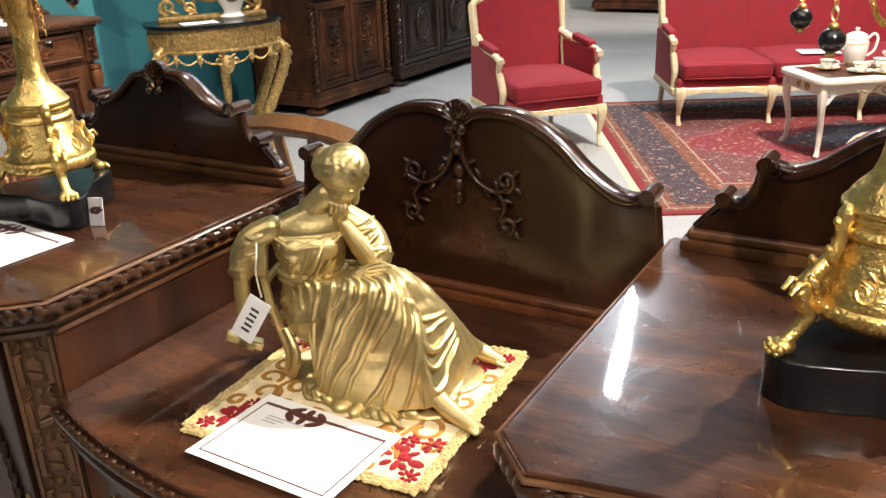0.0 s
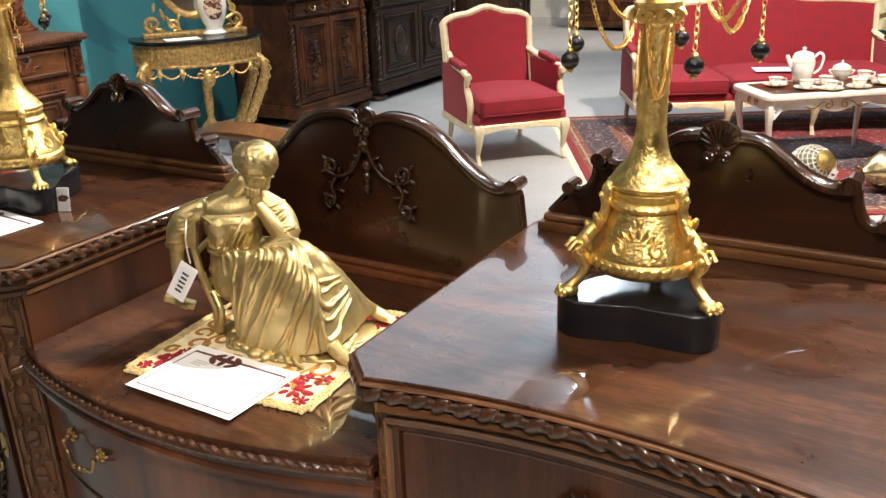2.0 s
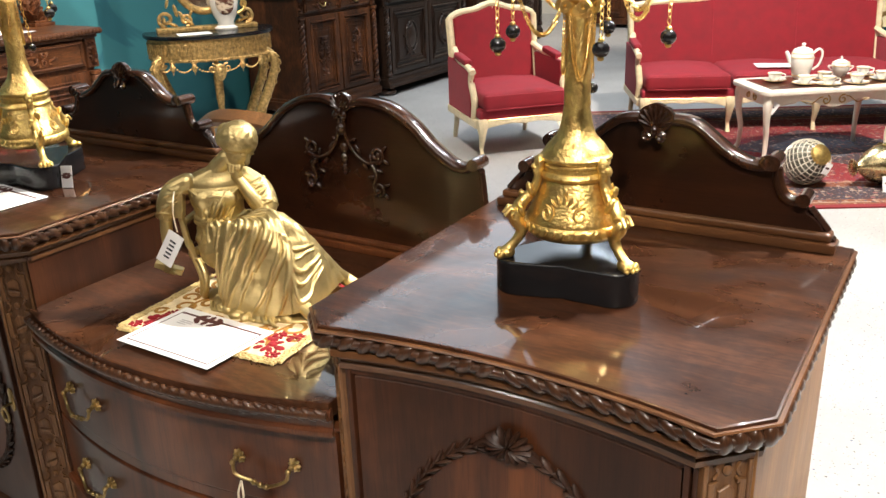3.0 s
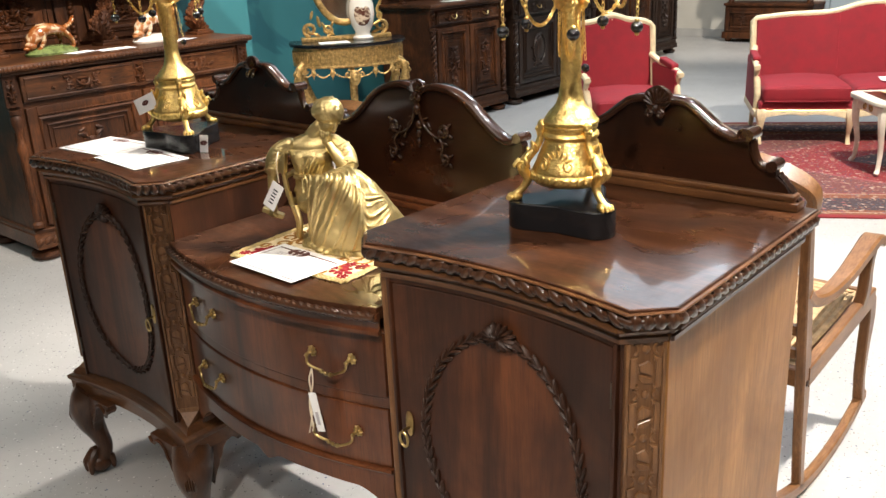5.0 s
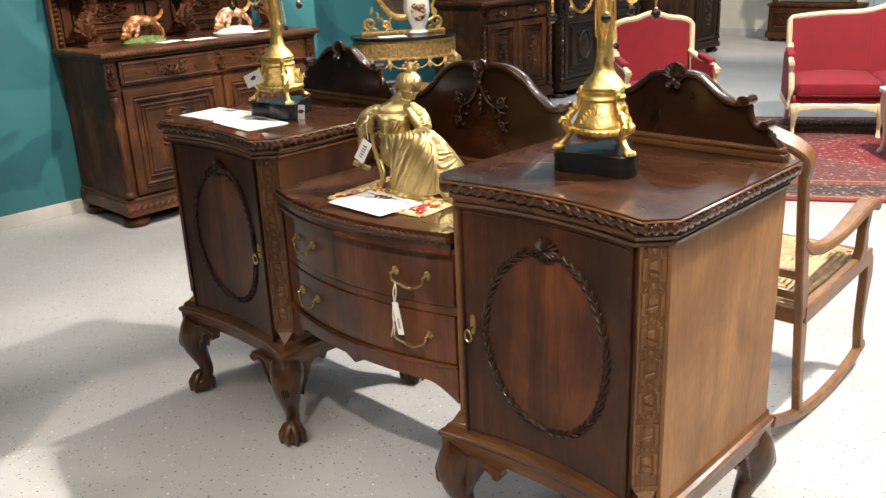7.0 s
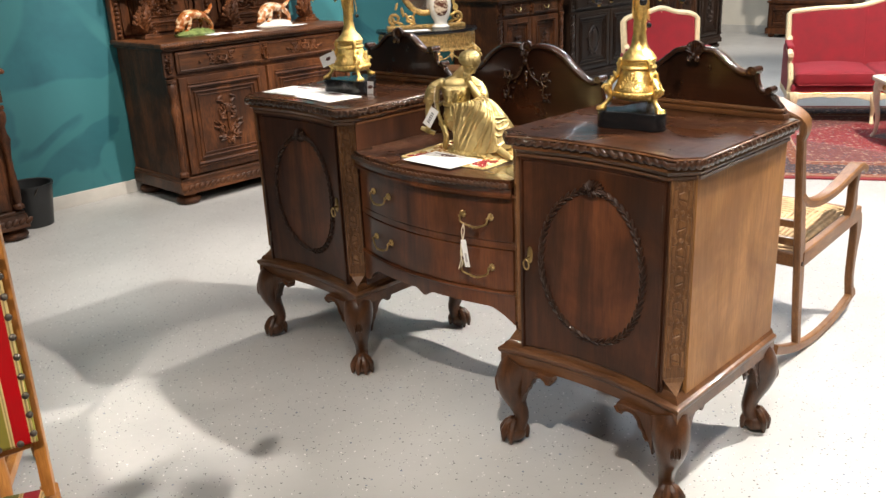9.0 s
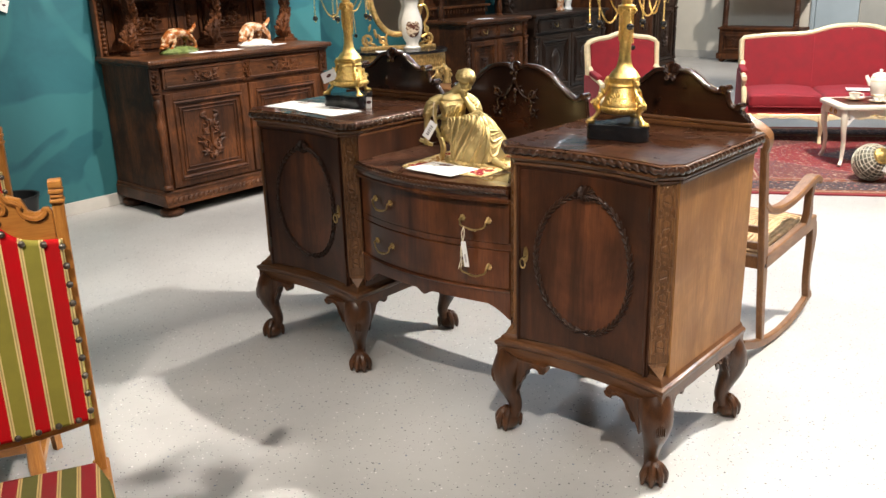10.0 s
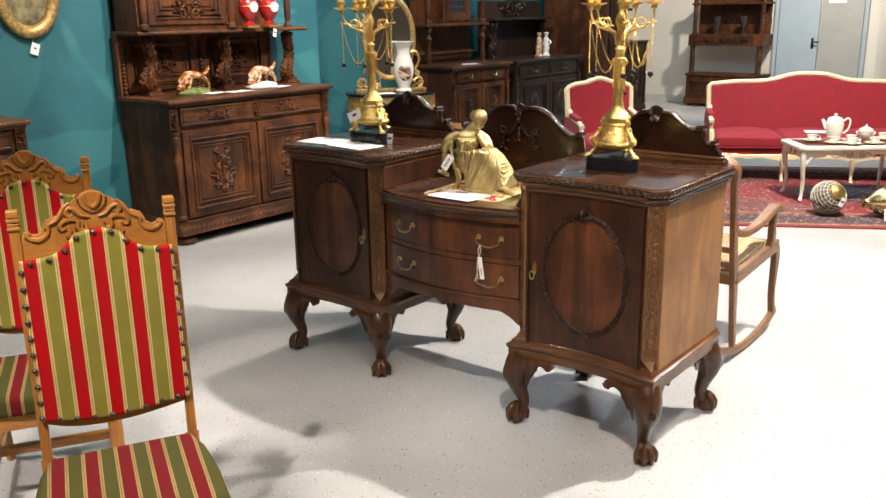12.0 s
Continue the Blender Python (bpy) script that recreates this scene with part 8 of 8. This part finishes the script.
def bergere(at, W, seats, label, name, category, legs):
    """Upholstered seat with a cream carved frame, facing -y, the front legs at y = -0.33."""
    t = thing(name, at, label, category)
    h, D = W / 2, 0.33
    for x in legs:
        part("front_leg", tube(curve([(x, -D, 0.26), (x, -D - 0.018, 0.20), (x, -D - 0.008, 0.13), (x, -D + 0.010, 0.07), (x, -D - 0.010, 0.015), (x, -D - 0.014, 0.0)], 4), [0.040, 0.043, 0.043, 0.040, 0.035, 0.030, 0.026, 0.024, 0.021, 0.019, 0.018, 0.016, 0.014, 0.014, 0.015, 0.017, 0.018, 0.019, 0.018, 0.016, 0.014], 8), CREAM, t, "carved cream cabriole leg")
    for s in (1, -1):
        part("back_leg", tube([(s * (h - 0.05), D - 0.02, 0.25), (s * (h - 0.045), D + 0.06, 0.0)], [0.024, 0.017], 8), CREAM, t)
        part("arm_post", tube(curve([(s * h, -D + 0.10, 0.25), (s * h, -D + 0.08, 0.37), (s * (h + 0.006), -D + 0.13, 0.49), (s * (h + 0.012), -D + 0.09, 0.570)], 4), [0.024] * 8 + [0.022] * 5, 8), CREAM, t)
        part("arm_rail", tube(curve([(s * (h + 0.012), -D + 0.07, 0.555), (s * (h + 0.012), -D + 0.20, 0.580), (s * (h + 0.002), 0.10, 0.598), (s * (h - 0.03), D - 0.02, 0.65)], 4), 0.023, 8, 0.85), CREAM, t)
        part("arm_pad", joined((block(-0.028, 0.028, -0.13, 0.13, -0.010, 0.034, 0.016, 3), pose(s * (h + 0.006), -0.02, 0.598, 5))), VELVET, t, "red velvet arm pad")
        part("side_panel", joined(block(s * h - 0.022, s * h + 0.016, -D + 0.11, D - 0.02, 0.25, 0.585, 0.010, 2)), VELVET_PALE, t, "red velvet side panel")
        part("side_rail", block(s * h - 0.026, s * h + 0.022, -D, D, 0.205, 0.255, 0.008, 2), CREAM, t)
    # front rail with a serpentine lower edge
    n = 48 * seats
    low = [(-h + 2 * h * i / n, 0.176 + 0.056 * abs(math.sin(math.pi * seats * i / n)) ** 0.45 - 0.012 * math.exp(-((seats * i / n) % 1 - 0.5) ** 2 / 0.006)) for i in range(n + 1)]
    part("front_rail", joined(slab(low + [(h, 0.260), (-h, 0.260)], -D - 0.030, -D + 0.012, "xz", 0.006, 2)), CREAM, t, "serpentine carved front rail")
    part("nail_trim", joined(tube([(-h, -D - 0.028, 0.262), (h, -D - 0.028, 0.262)], 0.004, 5)), BRASS, t)
    part("seat_base", block(-h + 0.005, h - 0.005, -D - 0.022, D - 0.03, 0.260, 0.325, 0.020, 3), VELVET_PALE, t, "red velvet seat base")
    cw = (2 * h - 0.04) / seats
    for i in range(seats):
        cx = -h + 0.02 + cw * (i + 0.5)
        c = block(cx - cw / 2 + 0.004, cx + cw / 2 - 0.004, -D - 0.055, D - 0.09, 0.318, 0.428, 0.044, 5)
        bmesh.ops.subdivide_edges(c, edges=[e for e in c.edges if e.calc_length() > 0.2], cuts=8, use_grid_fill=True)
        for v in c.verts:
            v.co.z += 0.036 * math.cos(math.pi * (v.co.x - cx) / cw) * math.cos(math.pi * (v.co.y + 0.06) / 0.8) * (1 if v.co.z > 0.38 else 0) + 0.004 * noise.noise(v.co * 6)
        q = part("cushion", c, VELVET, t, "plump red velvet seat cushion", None, 60)
        e0 = cw / 2 - 0.018
        part("piping", joined(*[tube([(cx - e0, -D - 0.050, z), (cx + e0, -D - 0.050, z)], 0.005, 6) for z in (0.416, 0.330)]), VELVET_PALE, q)
    lean = pose(0, D - 0.06, 0.345, -9)
    hump = 0.600 if seats > 1 else 0.570
    top = curve([(-h + 0.03, 0, 0.50), (-h * 0.72, 0, 0.522), (-h * 0.4, 0, 0.535), (-h * 0.18, 0, hump - 0.012), (0, 0, hump), (h * 0.18, 0, hump - 0.012), (h * 0.4, 0, 0.535), (h * 0.72, 0, 0.522), (h - 0.03, 0, 0.50)], 5)
    part("back_pad", joined((slab([(v.x, v.z) for v in top] + [(h - 0.03, 0.0), (-h + 0.03, 0.0)], -0.05, 0.035, "xz", 0.020, 3), lean)), VELVET, t, "red velvet back pad")
    if seats > 1:
        for i in range(1, seats):
            part("back_seam", joined((tube([(-h + 2 * h * i / seats, -0.051, 0.12), (-h + 2 * h * i / seats, -0.051, 0.53)], 0.004, 5), lean)), VELVET_PALE, t)
    fr_pts = [Vector((-h + 0.015, 0, -0.02)), Vector((-h + 0.012, 0, 0.25)), Vector((-h + 0.006, 0, 0.49))] + [v + Vector((0, 0, 0.012)) for v in top] + [Vector((h - 0.006, 0, 0.49)), Vector((h - 0.012, 0, 0.25)), Vector((h - 0.015, 0, -0.02))]
    fp = part("back_frame", joined(*[(tube([p + Vector((0, 0.022 * k - 0.014, 0)) for p in fr_pts], 0.022, 8), lean) for k in (-1, 0, 1)]), CREAM, t, "cream painted arched back frame")
    part("crest_shell", joined((shell(0.9), lean @ pose(0, -0.030, hump - 0.012))), CREAM, fp)
    return t


bergere(pose(-1.715, 4.30, 0, 0, 0, 47) @ Matrix.Diagonal((1, 1, 1.03, 1)), 0.64, 1, "red velvet armchair with cream painted carved frame", "armchair", "armchair", (-0.30, 0.30))
bergere(pose(-0.306, 5.695, 0, 0, 0, 28.5), 1.88, 3, "three-seat red velvet sofa with cream painted carved frame", "sofa", "sofa", (-0.915, -0.305, 0.305, 0.915))
solo("information_sheet", block(-0.13, 0.13, -0.09, 0.09, 0, 0.001, 0), PAPER, pose(-0.18, 5.50, 0.462, 0, 0, 22), "white paper sheet lying on the sofa cushion", "paper")


def tea_table():
    t = thing("coffee_table", pose(0.22, 4.84, 0.009, 0, 0, 38), "white lacquered coffee table with gilded scrolls and curved legs", "table")
    W, D, H = 0.95, 0.50, 0.471
    o = []
    for sx, sy in ((-1, -1), (1, -1), (1, 1), (-1, 1)):
        pts = [(sx * (W / 2), sy * (D / 2 - 0.07)), (sx * (W / 2 - 0.015), sy * (D / 2 - 0.03)), (sx * (W / 2 - 0.03), sy * (D / 2 - 0.015)), (sx * (W / 2 - 0.07), sy * (D / 2))]
        o += pts if sx * sy > 0 else pts[::-1]
    part("rim", slab(o, H - 0.030, H, "xy", 0.008, 3), CREAM_W, t)
    part("inset_top", block(-W / 2 + 0.08, W / 2 - 0.08, -D / 2 + 0.07, D / 2 - 0.07, H, H + 0.003, 0.001), MAHOGANY_X, t, "brown polished wood inset")
    for s in (1, -1):
        n = 40
        low = [(-W / 2 + 0.06 + (W - 0.12) * i / n, H - 0.095 - 0.025 * math.cos(4 * math.pi * i / n) * (1 if 8 < i < 32 else 0.4)) for i in range(n + 1)]
        part("apron", slab(low + [(W / 2 - 0.06, H - 0.03), (-W / 2 + 0.06, H - 0.03)], s * (D / 2 - 0.045) - 0.010, s * (D / 2 - 0.045) + 0.010, "xz", 0.004), CREAM_W, t)
        for k in (1, -1):
            y = s * (D / 2 - 0.033)
            part("gilt_scroll", joined(tube(scroll((k * 0.055, y, H - 0.075), 0.030, 0.006, 1.2, 1.2, "xz", k), 0.005, 5), tube(curve([(k * 0.075, y, H - 0.055), (k * 0.10, y, H - 0.06), (k * 0.15, y, H - 0.095), (k * 0.21, y, H - 0.075)], 4), 0.004, 5)), GILTWOOD, t, "gilded scroll ornament")
            part("gilt_scroll", tube(scroll((s * (W / 2 - 0.042), k * 0.05, H - 0.065), 0.026, 0.006, 1.2, 1.2, "yz", k), 0.006, 5), GILTWOOD, t)
        part("end_apron", block(s * (W / 2 - 0.055) - 0.010, s * (W / 2 - 0.055) + 0.010, -D / 2 + 0.06, D / 2 - 0.06, H - 0.10, H - 0.03, 0.004), CREAM_W, t)
        for q in (1, -1):
            x, y = s * (W / 2 - 0.065), q * (D / 2 - 0.06)
            d = Vector((s, q, 0)).normalized()
            part("leg", tube(curve([Vector((x, y, H - 0.03)), Vector((x, y, H - 0.09)) + d * 0.015, Vector((x, y, H - 0.18)) + d * 0.012, Vector((x, y, 0.16)) - d * 0.012, Vector((x, y, 0.05)) - d * 0.004, Vector((x, y, 0.014)) + d * 0.02], 4), [0.030, 0.032, 0.033, 0.032, 0.030, 0.028, 0.026, 0.024, 0.022, 0.020, 0.019, 0.018, 0.017, 0.016, 0.015, 0.014, 0.014, 0.015, 0.016, 0.016, 0.014], 8), CREAM_W, t)
    return t


tea_table()
TT = pose(0.22, 4.84, 0.009 + 0.474, 0, 0, 38)


def gold_rim(r, z):
    return lathe([(r - 0.001, z - 0.004), (r + 0.001, z - 0.003), (r + 0.001, z), (r - 0.001, z + 0.001)], 18, None, False)


def teapot(at):
    t = thing("coffee_pot", at, "white porcelain coffee pot with gold bands and lid", "pot")
    part("body", lathe([(0.045, 0), (0.050, 0.008), (0.055, 0.02), (0.070, 0.09), (0.074, 0.13), (0.066, 0.165), (0.060, 0.172)], 20), CHINA, t)
    part("lid", lathe([(0.062, 0.172), (0.058, 0.184), (0.030, 0.196), (0.010, 0.200), (0.010, 0.208), (0.015, 0.216), (0.004, 0.224)], 16), CHINA, t)
    part("spout", tube(curve([(-0.062, 0, 0.10), (-0.085, 0, 0.14), (-0.100, 0, 0.172)], 4), [0.022, 0.020, 0.018, 0.017, 0.015, 0.014, 0.013, 0.012, 0.011], 8), CHINA, t)
    part("handle", tube(curve([(0.060, 0, 0.155), (0.095, 0, 0.185), (0.118, 0, 0.16), (0.105, 0, 0.09), (0.068, 0, 0.055)], 4), 0.008, 7), CHINA, t)
    part("gold_band", joined(gold_rim(0.0745, 0.135), gold_rim(0.0675, 0.163), gold_rim(0.056, 0.022)), GILT, t)
    return t


def cup(at, label="white porcelain cup with gold rim on its saucer"):
    t = thing("cup_and_saucer", at, label, "cup", "tea service")
    part("saucer", lathe([(0.030, 0), (0.050, 0.005), (0.072, 0.014), (0.073, 0.016), (0.045, 0.009), (0.002, 0.007)], 20), CHINA, t)
    part("cup", lathe([(0.022, 0.008), (0.026, 0.014), (0.038, 0.035), (0.044, 0.056), (0.042, 0.056), (0.035, 0.035), (0.002, 0.016)], 18), CHINA, t)
    part("handle", tube(curve([(0.040, 0, 0.048), (0.062, 0, 0.046), (0.060, 0, 0.028), (0.036, 0, 0.024)], 4), 0.004, 6), CHINA, t)
    part("gold_band", joined(gold_rim(0.0445, 0.056), gold_rim(0.0735, 0.016)), GILT, t)
    return t


def tureen(at, r, label):
    t = thing("sugar_bowl", at, label, "bowl", "tea service")
    part("bowl", lathe([(r * 0.55, 0), (r * 0.6, 0.008), (r * 0.85, 0.03), (r, 0.06), (r * 0.98, 0.075)], 20), CHINA, t)
    part("lid", lathe([(r * 1.0, 0.075), (r * 0.9, 0.090), (r * 0.4, 0.106), (r * 0.12, 0.110), (r * 0.14, 0.120), (r * 0.03, 0.130)], 18), CHINA, t)
    for s in (1, -1):
        part("handle", tube(curve([(s * r * 0.9, 0, 0.065), (s * r * 1.3, 0, 0.062), (s * r * 0.9, 0, 0.035)], 4), 0.005, 6), CHINA, t)
    part("gold_band", joined(gold_rim(r + 0.001, 0.068), gold_rim(r * 0.92, 0.090)), GILT, t)
    return t


teapot(TT @ pose(-0.05, 0.13, 0, 0, 0, -20))
tureen(TT @ pose(0.22, 0.13, 0, 0, 0, -25), 0.058, "white porcelain sugar bowl with gold bands and lid")
first_cup = cup(TT @ pose(-0.26, 0.06, 0, 0, 0, -15))
for x, y, a in ((-0.14, -0.09, 20), (-0.02, -0.16, -30), (0.17, -0.15, 40), (0.38, -0.08, 10), (0.36, 0.10, -20), (0.04, 0.00, 60)):
    copy_thing(first_cup, TT @ pose(x, y, 0, 0, 0, a))
base_tag(pose(0.02, 4.425, 0.345, 0, 32, 15), "white price tag hanging from the coffee table corner", 0.055, 0.075)


def wire_lantern(at):
    """A globe of crossing bead strings on gilt rings, lying on the rug."""
    t = thing("glass_bead_lantern", at, "round glass bead lantern with gilt mounts lying on the rug", "lantern")
    R, bits = 0.130, []
    for k in range(18):
        a = k * math.pi / 9
        bits.append(tube([(R * math.sin(b) * math.cos(a), R * math.sin(b) * math.sin(a), R * math.cos(b)) for b in [0.35 + 0.16 * i for i in range(16)]], 0.0032, 5))
    for j in range(12):
        b = 0.45 + 0.2 * j
        bits.append(tube([(R * 1.01 * math.sin(b) * math.cos(a), R * 1.01 * math.sin(b) * math.sin(a), R * math.cos(b)) for a in [i * math.pi / 12 for i in range(24)]], 0.0032, 5, closed=True))
    part("bead_globe", joined(*bits), CRYSTAL, t, "globe of crossing glass bead strings")
    part("inner_liner", ball((0, 0, 0), R * 0.90, 20, 12), LINER, t, "smoky glass body behind the beads")
    part("gilt_cap", lathe([(0.03, -0.128), (0.035, -0.124), (0.015, -0.138), (0.004, -0.142)], 16), GILT, t)
    part("gilt_cap", lathe([(0.05, 0.118), (0.062, 0.112), (0.060, 0.130), (0.025, 0.142), (0.004, 0.146)], 16), GILT, t)
    return t


wire_lantern(Matrix.Translation((0.315, 4.12, 0.142)) @ pose(0, 0, 0, 55, 20, 40))
base_tag(pose(0.425, 4.04, 0.10, 0, 25, 20), "white price tag hanging on the bead lantern", 0.035, 0.07)


def brass_lamp(at):
    t = thing("hanging_lamp", at, "polished brass hanging lamp lying on its side on the rug", "lamp")
    part("bowl", lathe([(0.030, -0.17), (0.034, -0.15), (0.055, -0.13), (0.11, -0.06), (0.135, 0.0), (0.140, 0.03), (0.120, 0.09), (0.07, 0.13), (0.02, 0.15)], 24), LAMP_BRASS, t)
    bm = bmesh.new()
    for k in range(16):
        a = k * math.pi / 8
        egg(bm, (0.045 * math.cos(a), 0.045 * math.sin(a), -0.185), (0.016 * math.cos(a), 0.016 * math.sin(a), -0.008), (-0.008 * math.sin(a), 0.008 * math.cos(a), 0), (0, 0, 0.005), 6, 4)
        egg(bm, (0.142 * math.cos(a), 0.142 * math.sin(a), 0.03), (0, 0, 0.022), (0.010 * math.cos(a), 0.010 * math.sin(a), 0), (-0.014 * math.sin(a), 0.014 * math.cos(a), 0), 6, 4)
    part("petal_rim", joined(bm, lathe([(0.028, -0.19), (0.040, -0.185), (0.030, -0.165), (0.022, -0.17)], 16)), LAMP_BRASS, t)
    return t


brass_lamp(Matrix.Translation((0.68, 4.27, 0.128)) @ pose(0, 0, 0, 0, 88, 40) @ Matrix.Diagonal((0.84, 0.84, 0.84, 1)))
base_tag(pose(0.75, 4.14, 0.010, -20, 0, 30), "white price tag propped on the brass lamp", 0.045, 0.09)


# ---- by the teal wall: bucket and painting ----
bucket = thing("bucket", pose(-3.48, -0.25, 0), "black plastic bucket standing by the teal wall", "bucket")
part("shell", lathe([(0.10, 0), (0.105, 0.004), (0.135, 0.25), (0.142, 0.25), (0.142, 0.265), (0.130, 0.262), (0.098, 0.012), (0.002, 0.010)], 28), BLACK_PLASTIC, bucket)
part("handle", tube([(0.14 * math.cos(a), -0.05 * math.sin(a), 0.255 - 0.10 * math.sin(a)) for a in [i * math.pi / 14 for i in range(15)]], 0.004, 6), IRON, bucket)

painting = thing("painting", pose(-3.698, -0.04, 1.765, 0, 0, 90), "oval landscape painting in a broad gilt frame on teal wall", "painting")
part("canvas", joined((lathe([(0.001, 0), (0.15, 0), (0.15, 0.008), (0.001, 0.008)], 40), pose(0, -0.006, 0, 90) @ Matrix.Diagonal((1, 1.45, 1, 1)))), CANVAS, painting, "dark green and brown painted canvas")
ovp = [Vector((0.186 * math.cos(a), -0.018, 0.268 * math.sin(a))) for a in [i * math.pi / 28 for i in range(56)]]
part("frame", joined(tube(ovp, 0.040, 10, 0.8, closed=True), tube([p * 0.86 + Vector((0, -0.004, 0)) for p in ovp], 0.010, 6, closed=True), rope([p * 1.10 for p in ovp], 0.012, 0.02, 0.3, (0, -1, 0), True)), GILTWOOD, painting, "broad gilded oval frame", None, 60)
base_tag(pose(-3.682, -0.04, 1.357, 0, 20, 90), "white price tag hanging below the painting", 0.055, 0.075)
solo("tag_string", tube([(-3.686, -0.035, 1.467), (-3.686, -0.03, 1.427)], 0.0012, 4), STRING, pose(0, 0, 0), "thin pale string of the painting's tag", "string")


# ---- gilt armchair beyond the sofa ----
def gilt_chair(at):
    t = thing("armchair", at, "gilded armchair with curved ribbed crest beyond the sofa", "chair")
    for x in (-0.27, 0.27):
        part("front_leg", tube(curve([(x, -0.26, 0.42), (x * 1.04, -0.28, 0.30), (x, -0.26, 0.12), (x, -0.27, 0.0)], 4), [0.028 - 0.001 * i for i in range(13)], 8), GILTWOOD, t)
        part("back_leg", tube(curve([(x * 0.9, 0.26, 0.42), (x * 0.9, 0.28, 0.20), (x * 0.9, 0.33, 0.0)], 4), 0.020, 8), GILTWOOD, t)
        part("arm", tube(curve([(x, -0.18, 0.44), (x * 1.08, -0.14, 0.58), (x * 1.12, -0.20, 0.66), (x * 1.05, 0.02, 0.68), (x * 0.92, 0.26, 0.72)], 4), 0.020, 8), GILTWOOD, t, "gilded scrolled arm")
    part("seat", block(-0.28, 0.28, -0.28, 0.26, 0.38, 0.48, 0.03, 3), CREAM, t, "cream upholstered seat")
    part("back_pad", slab([(-0.22, 0.52), (0.22, 0.52), (0.23, 0.78), (0.14, 0.86), (-0.14, 0.86), (-0.23, 0.78)], 0.25, 0.30, "xz", 0.012, 2), CREAM, t, "cream upholstered back")
    rim = curve([(-0.24, 0.27, 0.44), (-0.26, 0.275, 0.74), (-0.20, 0.28, 0.86), (-0.10, 0.28, 0.91), (0, 0.28, 0.93), (0.10, 0.28, 0.91), (0.20, 0.28, 0.86), (0.26, 0.275, 0.74), (0.24, 0.27, 0.44)], 5)
    part("back_frame", joined(tube(rim, 0.030, 8), rope(rim, 0.026, 0.026, 0.8, (0, -1, 0))), GILTWOOD, t, "gilded ribbed back frame", None, 60)
    return t


gilt_chair(pose(0.10, 7.30, 0, 0, 0, -20))
